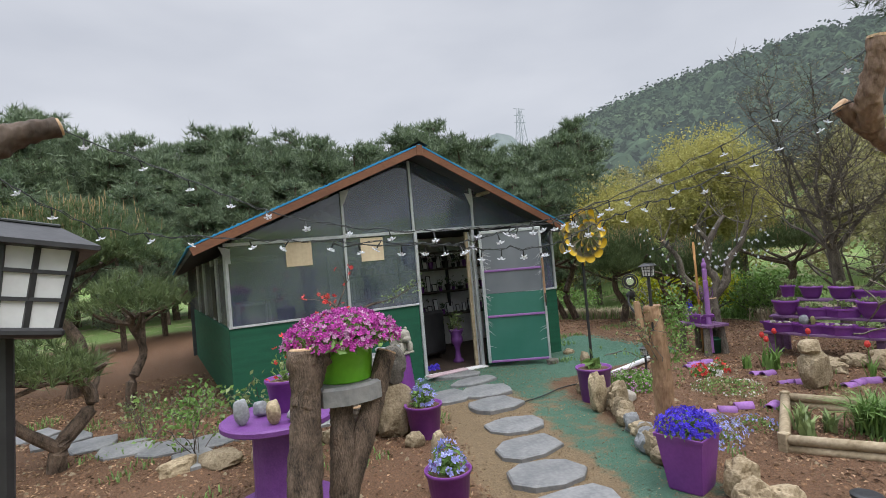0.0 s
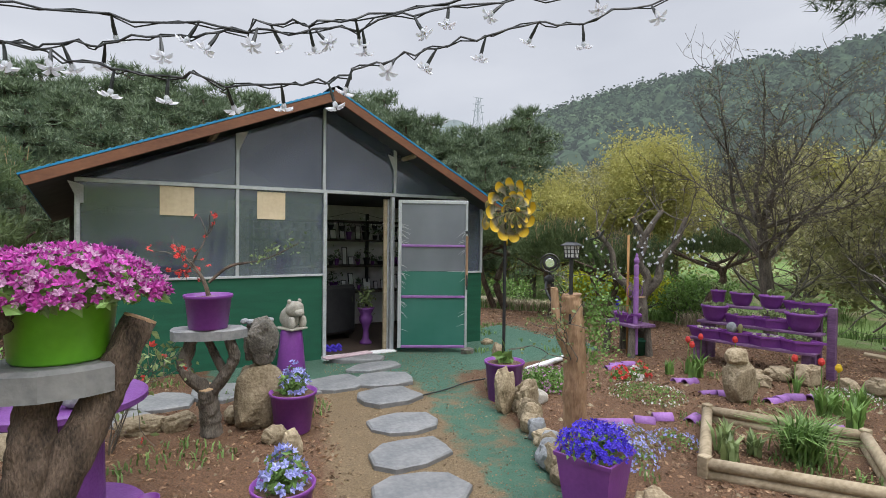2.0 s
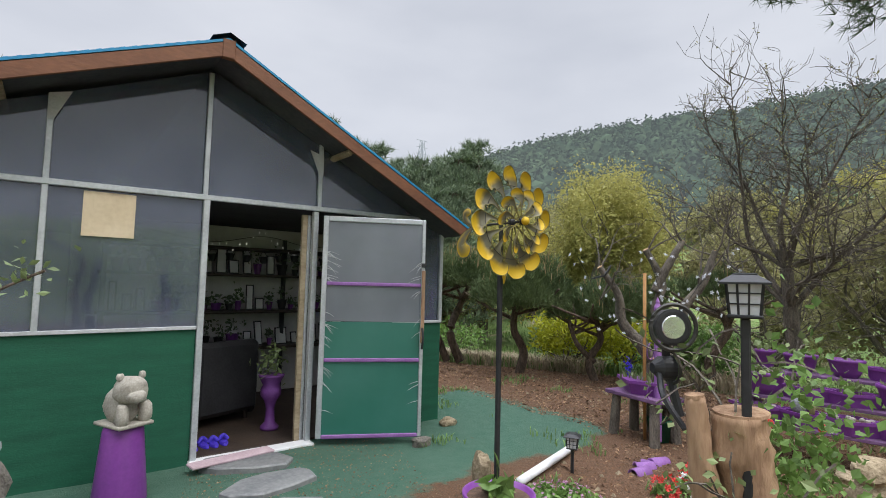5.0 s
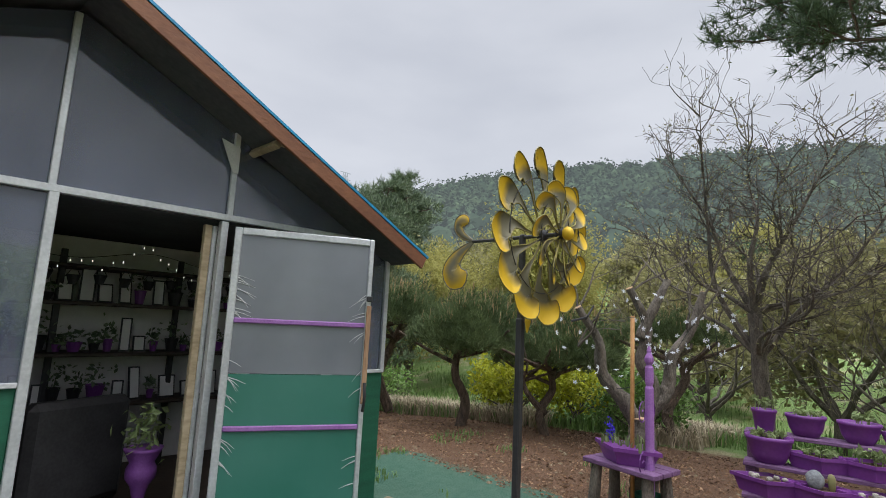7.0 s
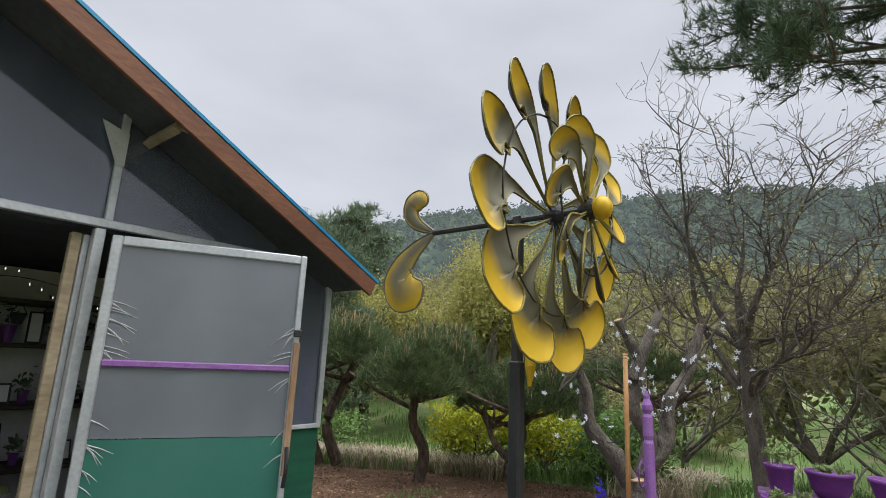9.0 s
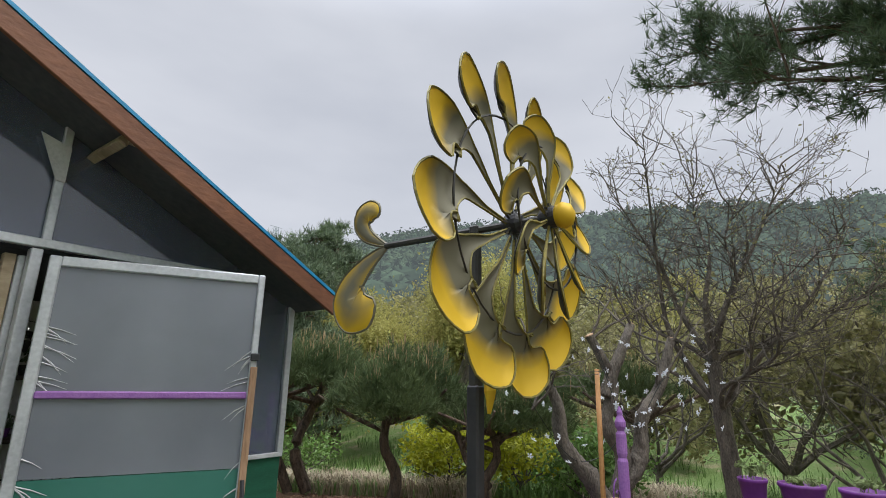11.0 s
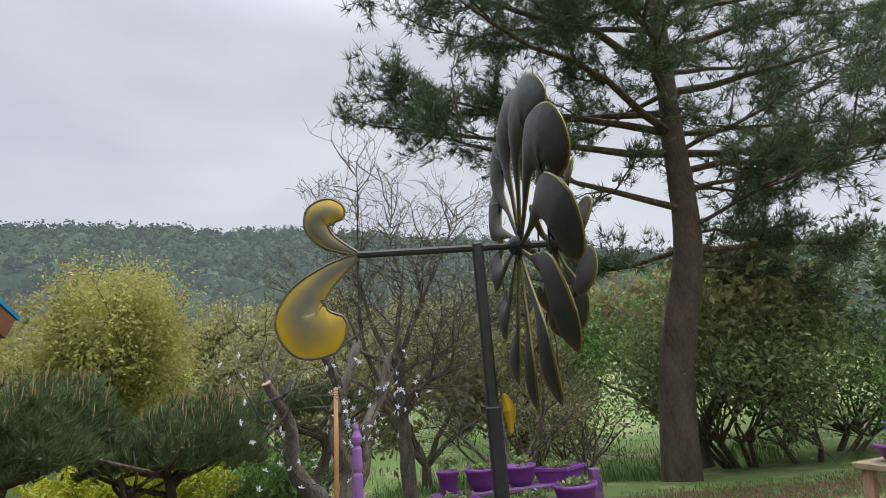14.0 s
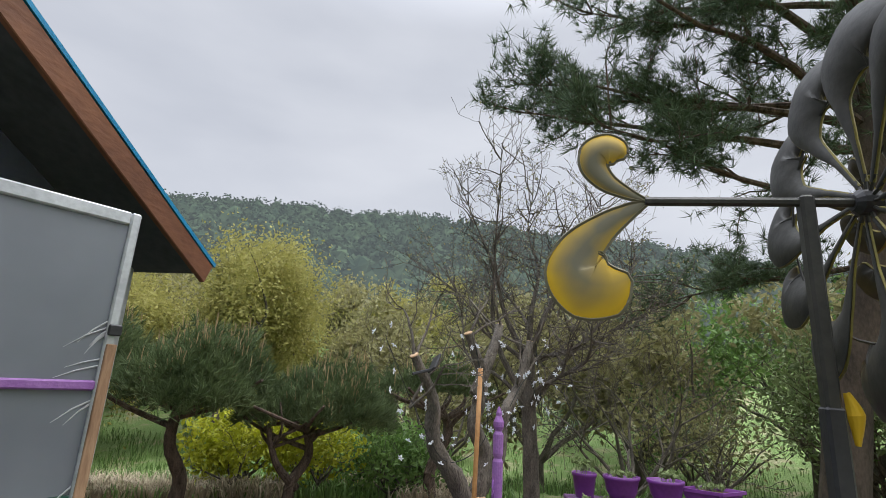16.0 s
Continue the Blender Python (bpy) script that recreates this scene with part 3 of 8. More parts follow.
def far_woods():
    """Forest over the hill: sprays of needle clumps on every tree near the crest, plain crowns below."""
    rng, nr = random.Random(5), np.random.default_rng(5)
    lumps = [crown_lump(rng, 1.0, 1.0) for _ in range(8)]
    g, spray = Geo(), []
    for _ in range(6000):
        az, r = rng.uniform(-35, 150), rng.uniform(48, 158) if rng.random() < 0.8 else rng.uniform(138, 158)
        x, y = 3 + r * math.sin(radians(az)), 3.5 + r * math.cos(radians(az))
        z = ground_z(x, y)
        s = rng.uniform(1.9, 3.4)
        h = rng.uniform(3.0, 6.5) * (0.75 if az < 35 else 1)
        vs, fs = lumps[rng.randrange(8)]
        g.add([(x + p[0] * s, y + p[1] * s, z + 0.3 + p[2] * h) for p in vs], fs)
        for _ in range(40):
            a, q = rng.uniform(0, 6.28), rng.random()
            w = s * (1.15 - 0.85 * q)
            spray.append((x + w * math.cos(a), y + w * math.sin(a), z + 0.8 + q * h * 1.08))
    ob = make("hill_forest", g, FAR_CROWN_HAZE)
    tagged(ob, "dark green pine forest covering the hillside, mist painted in as glow", "forest", kind="stuff")
    g = Geo()
    leaves(g, spray, 0.85, nr, 0.6, 0.4)
    make("hill_forest_boughs", g, FAR_CROWN_HAZE, ob)


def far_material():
    """Distant woodland: dark green, with the pale veil of mist added as emission."""
    m = mk("woodland_mist_glow", (0.026, 0.046, 0.028), (0.06, 0.088, 0.045), 0.06, 0.9, 0, island=0.3)
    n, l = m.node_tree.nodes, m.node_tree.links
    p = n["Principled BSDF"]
    # bluish glow imitates the air's haze; the trees give off no light
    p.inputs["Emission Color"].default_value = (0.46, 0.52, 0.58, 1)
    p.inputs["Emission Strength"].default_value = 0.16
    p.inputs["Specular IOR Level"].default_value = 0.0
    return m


FAR_CROWN_HAZE = far_material()
far_woods()


def far_peak():
    """A single summit behind the saddle, mist put in as emission, lattice mast on it."""
    m = mk("summit_mist_glow", (0.05, 0.07, 0.06), (0.08, 0.10, 0.08), 0.02, 1.0, 0)
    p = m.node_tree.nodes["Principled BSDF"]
    # pale emission stands in for mist on both summit and mast
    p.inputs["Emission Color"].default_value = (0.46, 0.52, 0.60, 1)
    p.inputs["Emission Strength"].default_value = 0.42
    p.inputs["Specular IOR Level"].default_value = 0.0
    g = Geo()
    az, r = radians(32.2), 420.0
    cx, cy = 3 + r * math.sin(az), 3.5 + r * math.cos(az)
    n, rings = 40, 14
    for j in range(rings + 1):
        q = j / rings
        for i in range(n):
            a = 2 * math.pi * i / n
            rad = 90 * q * (1 + 0.15 * noise.noise(Vector((math.cos(a) * 2, math.sin(a) * 2, 3))))
            h = 101 - 75 * q ** 1.25 + 5 * noise.noise(Vector((q * 9, a * 4, 1)))
            g.v.append((cx + rad * math.cos(a), cy + rad * math.sin(a), h))
    g.f += [(j * n + i, j * n + (i + 1) % n, (j + 1) * n + (i + 1) % n, (j + 1) * n + i) for j in range(rings) for i in range(n)]
    tagged(make("distant_summit", g, m, smooth=True), "mountain summit far beyond the trees, its pale mist painted as glow", "mountain", kind="structure")
    mast = thing("lattice_mast", pose(3 + 415 * math.sin(radians(35.0)), 3.5 + 415 * math.cos(radians(35.0)), 84) @ Matrix.Scale(1.6, 4), "grey lattice power mast, its mist painted as glow", "mast")
    g = Geo()
    for sx, sy in ((-1, -1), (1, -1), (1, 1), (-1, 1)):
        tube(g, [(sx * 2.6, sy * 2.6, 0), (sx * 0.7, sy * 0.7, 22)], [0.2, 0.14], 4)
    for k in range(7):
        z0, z1 = k * 3.0, k * 3.0 + 3.0
        w0, w1 = 2.6 - 1.9 * z0 / 22, 2.6 - 1.9 * z1 / 22
        for sy in (-1, 1):
            tube(g, [(-w0, sy * w0, z0), (w1, sy * w1, z1)], 0.1, 3)
            tube(g, [(sy * w0, w0, z0), (sy * w1, -w1, z1)], 0.1, 3)
    for z in (15, 18.5, 22):
        tube(g, [(-3.4, 0, z), (3.4, 0, z)], 0.14, 4)
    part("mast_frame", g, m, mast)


far_peak()

# ---- the vinyl-clad garden house ----
WX0, WX1, WY = 0.77, 6.00, 7.295
RIDGE_X, RIDGE_Z = 3.46, 3.34
BACK = 6.2
SKEW = -0.085
house = thing("garden_house", pose(0, 0, 0), "vinyl-clad garden house with green canvas base and blue roof", "house")


def house_parts():
    GT = 1.0
    g = box(Geo(), WX0, WY, -0.16, 3.43, WY + 0.05, GT)
    part("canvas_panel", g, GREEN_CLOTH, house, "dark green ribbed canvas panel")
    g = box(Geo(), 4.55, WY, -0.16, WX1, WY + 0.05, GT)
    part("canvas_panel", g, GREEN_CLOTH, house, "dark green ribbed canvas panel")
    # left side wall, slightly skewed
    side = pose(WX0, WY + 0.055, 0, 0, 0, math.degrees(math.atan(-SKEW)))
    g = box(Geo(), 0, 0, -0.16, 0.05, BACK, GT - 0.02, side)
    part("canvas_panel", g, GREEN_CLOTH, house, "dark green canvas side panel")
    g = box(Geo(), 0.012, 0, GT, 0.02, BACK, 1.95, side, 0)
    part("vinyl_sheet", g, FILM_THIN, house)
    for y in (0.02, 1.1, 1.75, 3.2, 4.6):
        part("stud", box(Geo(), -0.005, y, GT, 0.045, y + 0.05, 1.95, side), GALV, house)
    # no hole is cut: a flat black panel imitates the window's shaded inside
    part("side_window_dark_panel", box(Geo(), -0.012, 1.2, 1.05, -0.004, 1.7, 1.85, side), DARK, house, "open side window with its inner shade painted as a black panel")
    # right and back walls
    part("side_wall", box(Geo(), WX1 - 0.05, WY + 0.055, -0.16, WX1, WY + BACK, 1.0), GREEN_CLOTH, house)
    part("vinyl_sheet", box(Geo(), WX1 - 0.02, WY + 0.055, 1.0, WX1 - 0.014, WY + BACK, 2.05, None, 0), FILM_THIN, house)
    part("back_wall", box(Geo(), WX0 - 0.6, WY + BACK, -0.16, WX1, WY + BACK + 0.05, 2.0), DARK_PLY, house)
    # glazing bays of clear vinyl on the front
    def roof_z(x):
        return 2.02 + (RIDGE_Z - 0.12 - 2.02) * ((x - WX0 + 0.05) / (RIDGE_X - WX0 + 0.05) if x < RIDGE_X else (WX1 - x + 0.1) / (WX1 - RIDGE_X + 0.1))
    bays = [(WX0 + 0.03, 2.37), (2.37, 3.43), (3.43, 4.47), (4.47, WX1 - 0.03)]
    for a, b in bays:
        g = Geo()
        zb = 2.11
        mid = [RIDGE_X] if a < RIDGE_X < b else []
        top = [(x, roof_z(x)) for x in [b] + mid + [a]]
        poly = [(a, zb), (b, zb)] + [(x, max(z, zb + 0.01)) for x, z in top]
        k = len(poly)
        g.add([(x, WY + 0.012, z) for x, z in poly] + [(x, WY + 0.016, z) for x, z in poly], [tuple(range(k)), tuple(range(k, 2 * k))[::-1]])
        part("gable_sheet", g, FILM, house, "wrinkled clear vinyl gable sheet")
    for a, b in ((WX0 + 0.03, 2.37), (2.37, 3.43), (5.4, WX1 - 0.03)):
        part("vinyl_sheet", box(Geo(), a, WY + 0.012, GT, b, WY + 0.016, 2.11, None, 0), FILM, house, "smoky clear vinyl window sheet")
    # steel frame members
    for x, z in ((WX0 + 0.03, 2.02), (2.37, roof_z(2.37)), (3.44, roof_z(3.44) - 0.02), (4.47, roof_z(4.47))):
        part("stud", beam(Geo(), (x, WY - 0.006, GT if x < 3 else 2.11), (x, WY - 0.006, z), 0.04, 0.03), GALV, house)
    part("stud", beam(Geo(), (WX1 - 0.02, WY - 0.006, GT), (WX1 - 0.02, WY - 0.006, 2.04), 0.045, 0.03), GALV, house, "blue-grey corner stud")
    part("stud", beam(Geo(), (5.62, WY - 0.004, GT), (5.62, WY - 0.004, 2.06), 0.03, 0.025), GALV, house)
    part("cross_beam", beam(Geo(), (WX0, WY - 0.01, 2.075), (WX1, WY - 0.01, 2.14), 0.04, 0.045), GALV, house, "taped steel cross beam")
    part("sill_tape", beam(Geo(), (WX0, WY - 0.012, GT), (3.43, WY - 0.012, GT + 0.012), 0.02, 0.03), TAPE, house)
    part("sill_tape", beam(Geo(), (5.35, WY - 0.012, GT), (WX1, WY - 0.012, GT), 0.02, 0.03), TAPE, house)
    for x, z, s in ((2.37, 2.72, 1), (4.47, 2.62, -1), (WX0 + 0.06, 2.0, -1)):
        g = Geo()
        g.add([(x - s * 0.02, WY - 0.03, z - 0.17), (x + s * 0.02, WY - 0.03, z - 0.17), (x + s * 0.12, WY - 0.03, z + 0.06), (x - s * 0.02, WY - 0.03, z + 0.02),
               (x - s * 0.02, WY - 0.022, z - 0.17), (x + s * 0.02, WY - 0.022, z - 0.17), (x + s * 0.12, WY - 0.022, z + 0.06), (x - s * 0.02, WY - 0.022, z + 0.02)],
              [(0, 1, 2, 3), (7, 6, 5, 4), (0, 4, 5, 1), (1, 5, 6, 2), (2, 6, 7, 3), (3, 7, 4, 0)])
        part("gusset", g, TAPE, house, "pale taped corner gusset")
    # door frame
    for x in (3.455, 4.44):
        part("door_post", beam(Geo(), (x, WY, -0.1), (x, WY, 2.09), 0.05, 0.06), GALV, house)
    part("inner_door_post", beam(Geo(), (4.365, WY + 0.07, -0.08), (4.36, WY + 0.07, 2.06), 0.045, 0.05), PLANK, house, "bare greyish wood inner door post")
    part("inner_door_panel", box(Geo(), 4.39, WY + 0.05, -0.08, 4.425, WY + 0.09, 2.06), GALV, house, "dull grey strip beside the inner post")
    part("threshold", box(Geo(), 3.42, WY - 0.12, -0.13, 4.47, WY + 0.03, -0.07), WHITE_PLASTIC, house)
    # roof: two sheets, boards and fascias
    FY, RY = 6.88, WY + BACK + 0.3
    EL, ER = (0.38, 2.06), (6.06, 2.02)
    for (ex, ez), nm in ((EL, "l"), (ER, "r")):
        d = Vector((ex - RIDGE_X, 0, ez - RIDGE_Z)).normalized()
        up = Vector((-d.z, 0, d.x)) if d.x > 0 else Vector((d.z, 0, -d.x))
        up = up if up.z > 0 else -up
        L = math.hypot(ex - RIDGE_X, ez - RIDGE_Z)
        mm = Matrix((( d.x, 0, up.x, RIDGE_X), (0, 1, 0, 0), (d.z, 0, up.z, RIDGE_Z), (0, 0, 0, 1)))
        sk = SKEW * (RY - FY) if ex < RIDGE_X else 0
        def sheet(z0, z1, y0, over):
            g = Geo()
            e = L + over
            vs = [(0, y0, z0), (e, y0, z0), (e - sk, RY, z0), (0, RY, z0), (0, y0, z1), (e, y0, z1), (e - sk, RY, z1), (0, RY, z1)]
            return g.add(vs, [(3, 2, 1, 0), (4, 5, 6, 7), (0, 1, 5, 4), (1, 2, 6, 5), (2, 3, 7, 6), (3, 0, 4, 7)], mm)
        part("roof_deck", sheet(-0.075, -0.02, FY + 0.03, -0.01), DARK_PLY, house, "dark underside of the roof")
        part("roof_sheet", sheet(-0.014, 0.005, FY - 0.031, 0.012), BLUE_ROOF, house, "bright blue roof sheet")
        part("fascia", box(Geo(), 0.0, FY - 0.028, -0.125, L, FY, -0.018, mm, 0.004), FASCIA, house, "brown wooden bargeboard")
        g = Geo()
        for k in range(int(L / 0.075) - 1):
            box(g, k * 0.075, FY - 0.02, 0.005, k * 0.075 + 0.03, RY, 0.012, mm, 0.001)
        part("roof_ribs", g, BLUE_ROOF, house)
        part("rafter_end", box(Geo(), L * 0.45, FY + 0.05, -0.13, L * 0.45 + 0.05, WY + 0.3, -0.08, mm), PLANK, house)
    part("ridge_block", box(Geo(), RIDGE_X - 0.05, FY - 0.035, RIDGE_Z - 0.16, RIDGE_X + 0.05, FY + 0.02, RIDGE_Z - 0.005), FASCIA, house)
    g = Geo()
    for k in range(9):
        y = FY - 0.05 + k * 0.74
        for s in (-1, 1):
            g.add([(RIDGE_X, y, RIDGE_Z + 0.045), (RIDGE_X + s * 0.13, y, RIDGE_Z - 0.015), (RIDGE_X + s * 0.13, y + 0.72, RIDGE_Z - 0.015), (RIDGE_X, y + 0.72, RIDGE_Z + 0.045)], [(0, 1, 2, 3)])
    part("ridge_cap", g, DARK, house, "dark ridge cap")
    g = box(Geo(), 4.62, FY + 0.02, 2.63, 4.78, FY + 0.07, 2.68)
    part("bracket", g, PLANK, house, "small pale timber bracket under the eave")
    # interior
    part("inner_floor", box(Geo(), WX0 + 0.1, WY + 0.06, -0.12, WX1 - 0.06, WY + BACK, -0.075), DARK_WOOD, house, "brown wooden inner floor")
    part("inner_partition", box(Geo(), 2.6, WY + 2.3, -0.075, WX1 - 0.06, WY + 2.35, 2.1), WHITE_WALL, house, "white board partition at the back")
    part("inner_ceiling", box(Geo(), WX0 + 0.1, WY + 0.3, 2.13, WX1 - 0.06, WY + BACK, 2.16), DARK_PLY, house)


house_parts()


def hinged_door():
    """Vinyl door leaf swung outwards on its right-hand post."""
    a, b = Vector((4.465, 7.155, 0)), Vector((5.33, 6.695, 0))
    ang = math.degrees(math.atan2(b.y - a.y, b.x - a.x))
    W = (b - a).length
    door = thing("door_leaf", pose(a.x, a.y, 0, 0, 0, ang), "open vinyl door leaf with steel frame and purple rails", "door")
    H0, H1 = -0.03, 2.045
    for nm, x0, x1, z0, z1 in (("stile", 0, 0.05, H0, H1), ("stile", W - 0.035, W, H0, H1), ("top_rail", 0.05, W - 0.035, H1 - 0.05, H1), ("bottom_rail", 0.05, W - 0.035, H0, H0 + 0.035)):
        part(nm, box(Geo(), x0, -0.02, z0, x1, 0.02, z1), LILAC if nm == "bottom_rail" else GALV, door)
    for z, tilt in ((1.405, 0.0), (0.69, 0.0)):
        part("purple_rail", box(Geo(), 0.05, -0.024, z - 0.017, W - 0.035, 0.018, z + 0.017), LILAC, door, "lilac painted cross rail")
    g = box(Geo(), 0.045, -0.006, 1.05, W - 0.03, 0.0, H1 - 0.045, None, 0)
    part("clear_sheet", g, FILM_DOOR, door, "milky clear vinyl upper sheet")
    g = box(Geo(), 0.045, -0.006, H0 + 0.03, W - 0.03, 0.0, 1.046, None, 0)
    part("green_sheet", g, FILM_GREEN, door, "green vinyl lower sheet")
    part("bare_wood_strip", box(Geo(), W - 0.03, -0.03, 0.85, W + 0.005, -0.02, 1.55), STRIPPED, door, "worn bare wood strip on the stile")
    part("hinge", box(Geo(), W - 0.035, -0.035, 1.58, W + 0.01, -0.02, 1.62), DARK, door)
    g = tube(Geo(), smooth_path([(W - 0.015, -0.05, 1.0), (W - 0.01, -0.07, 0.9), (W - 0.015, -0.05, 0.8)], 4), 0.012, 6)
    part("pull_cord", g, DARK, door)
    rng = random.Random(3)
    for k in range(44):
        z = rng.choice((rng.uniform(1.45, 1.75), rng.uniform(0.1, 0.66), rng.uniform(0.72, 1.36)))
        s = 0.05 if k % 3 else W - 0.035
        sg = 1 if s < 0.2 else -1
        reach, fall = rng.uniform(0.04, 0.13), rng.uniform(0.03, 0.09)
        g = tube(Geo(), [(s, -0.010, z), (s + sg * reach * 0.5, -0.0085, z - fall * 0.4), (s + sg * reach, -0.0065, z - fall)], [0.0035, 0.0025, 0.0008], 4)
        part("film_crease", g, TAPE, door, "bright stretch crease in the vinyl")


hinged_door()

# taped papers, lying against the vinyl from inside
for x0, z0, x1, z1 in ((1.55, 1.73, 1.9, 2.06), (2.6, 1.72, 2.94, 2.06)):
    g = Geo()
    n = 5
    for k in range(n + 1):
        x = x0 + (x1 - x0) * k / n
        w = 0.006 * math.sin(k * 2.1)
        g.v += [(x, WY + 0.004 - abs(w), z0), (x, WY + 0.004 - abs(w), z1), (x, WY + 0.001 - abs(w), z0), (x, WY + 0.001 - abs(w), z1)]
    for k in range(n):
        a = k * 4
        g.f += [(a, a + 4, a + 5, a + 1), (a + 2, a + 3, a + 7, a + 6)]
    tagged(make("paper_sheet", g, PAPER), "cream paper sheet taped to the vinyl window", "paper", "papers on the window")


# ---- inside the house ----
def shelf_rack():
    y = WY + 2.02
    rack = thing("display_rack", pose(0, 0, 0), "tall dark metal display rack crowded with pots", "shelf")
    for x in (2.9, 3.9, 4.9, 5.8):
        part("upright", beam(Geo(), (x, y, -0.075), (x, y, 1.95), 0.05, 0.05), DARK, rack)
    for z in (0.55, 1.0, 1.45, 1.78):
        part("shelf_board", box(Geo(), 2.85, y - 0.18, z, 5.85, y + 0.2, z + 0.035), DARK_WOOD, rack)
    rng = random.Random(11)
    for z in (0.585, 1.035, 1.485):
        x = 2.95
        while x < 5.75:
            w, h = rng.uniform(0.07, 0.16), rng.uniform(0.14, 0.34)
            kind = rng.random()
            if kind < 0.45:
                ob = thing("picture_frame", pose(x + w / 2, y - 0.05, z, -12, 0, rng.uniform(-12, 12)), "small framed picture leaning on the rack", "picture frame", "frames on the rack")
                part("backing", box(Geo(), -w / 2, 0, 0, w / 2, 0.012, h, None, 0.002), DARK, ob)
                part("sheet", box(Geo(), -w / 2 + 0.015, -0.004, 0.015, w / 2 - 0.015, 0, h - 0.015, None, 0), WHITE_WALL, ob)
            else:
                ob = thing("plant_pot", pose(x + w / 2, y - 0.02, z), "dark pot with a trailing plant on the rack", "plant pot", "pots on the rack")
                part("pot", lathe(Geo(), [(w * 0.32, 0), (w * 0.5, h * 0.45), (w * 0.54, h * 0.45), (w * 0.45, h * 0.4)], 12), PURPLE if kind > 0.8 else DARK, ob)
                g = Geo()
                nr = np.random.default_rng(int(x * 1000))
                leaves(g, nr.normal(size=(40, 3)) * [w * 0.4, w * 0.4, h * 0.22] + [0, 0, h * 0.75], 0.05, nr)
                part("foliage", g, NEEDLE_DARK, ob)
            x += w + rng.uniform(0.01, 0.06)
    for k in range(14):
        x = 2.95 + k * 0.2
        ob = thing("hanging_pot", pose(x, y - 0.22, 1.62 + 0.05 * rng.random()), "small dark hanging pot under the top board", "hanging pot", "hanging pots")
        part("pot", lathe(Geo(), [(0.03, 0), (0.055, 0.08), (0.05, 0.085)], 10), DARK, ob)
        part("hanger", tube(Geo(), [(-0.05, 0, 0.08), (0, 0, 0.17), (0.05, 0, 0.08)], 0.004, 4), DARK, ob)


shelf_rack()


def armchair(m):
    ob = thing("armchair", m, "dark upholstered armchair in the shade", "armchair")
    part("seat", box(Geo(), -0.32, -0.32, 0.15, 0.32, 0.3, 0.45, None, 0.05), DARK, ob)
    part("backrest", box(Geo(), -0.36, 0.22, 0.1, 0.36, 0.38, 0.85, None, 0.05), DARK, ob)
    for s in (-1, 1):
        part("armrest", box(Geo(), s * 0.34 - 0.07, -0.32, 0.05, s * 0.34 + 0.07, 0.3, 0.62, None, 0.04), DARK, ob)
        for y in (-0.26, 0.26):
            part("leg", lathe(Geo(), [(0.025, 0), (0.03, 0.12)], 8, pose(s * 0.28, y, 0)), DARK_WOOD, ob)


armchair(pose(3.85, WY + 1.25, -0.075, 0, 0, 200))


def urn(m):
    ob = thing("purple_urn", m, "tall purple pedestal urn beside the doorway", "urn")
    part("body", lathe(Geo(), [(0.09, 0), (0.09, 0.03), (0.05, 0.07), (0.04, 0.2), (0.06, 0.28), (0.1, 0.34), (0.1, 0.4), (0.08, 0.44), (0.12, 0.52), (0.13, 0.54), (0.11, 0.54)], 20), PURPLE_PAINT, ob, smooth=True)
    g = Geo()
    nr = np.random.default_rng(8)
    leaves(g, nr.normal(size=(90, 3)) * [0.07, 0.07, 0.09] + [0, 0, 0.66], 0.07, nr)
    part("plant", g, LEAF_PALE, ob)


urn(pose(4.28, WY + 0.55, -0.075))
for k, x in enumerate((3.52, 3.62, 3.7, 3.79)):
    ob = thing("slipper", pose(x, WY + 0.32 + 0.02 * (k % 2), -0.075, 0, 0, 8 - 5 * k), "violet rubber slipper just inside the door", "slipper", "slippers")
    part("sole", slab(Geo(), [(0.04 * math.cos(a) * (1 + 0.15 * math.sin(a)), 0.11 * math.sin(a)) for a in [i * math.pi / 7 for i in range(14)]], 0.02), BLUE_PETAL, ob)
    part("strap", tube(Geo(), smooth_path([(-0.04, 0.03, 0.02), (0, 0.04, 0.06), (0.04, 0.03, 0.02)], 4), 0.02, 6), BLUE_PETAL, ob)


def bench_white():
    ob = thing("side_table", pose(1.0, WY + 0.5, -0.075), "white framed side table behind the vinyl window", "table")
    part("top", box(Geo(), -0.1, -0.25, 1.32, 0.34, 0.3, 1.36), WHITE_PLASTIC, ob)
    for x in (-0.08, 0.32):
        for y in (-0.22, 0.27):
            part("leg", beam(Geo(), (x, y, 0), (x, y, 1.32), 0.035, 0.035), WHITE_PLASTIC, ob)
    fr = thing("picture_frame", pose(2.7, WY + 0.1, 1.0), "small white photo frame standing on the sill", "picture frame")
    part("frame", box(Geo(), -0.045, 0, 0, 0.045, 0.015, 0.13), WHITE_PLASTIC, fr)
    part("picture", box(Geo(), -0.03, -0.003, 0.015, 0.03, 0, 0.115, None, 0), DARK, fr)
    part("ledge", box(Geo(), 0.9, WY + 0.055, 0.96, 3.4, WY + 0.22, 0.995), DARK_WOOD, house, "dark window ledge")
    for k in range(4):
        cup = thing("cup", pose(2.36 + k * 0.07, WY + 0.12, 0.995), "small pale cup on the window ledge", "cup", "cups on the ledge")
        part("body", lathe(Geo(), [(0.014, 0), (0.02, 0.045), (0.017, 0.045), (0.012, 0.006)], 10), STATUE, cup)


bench_white()


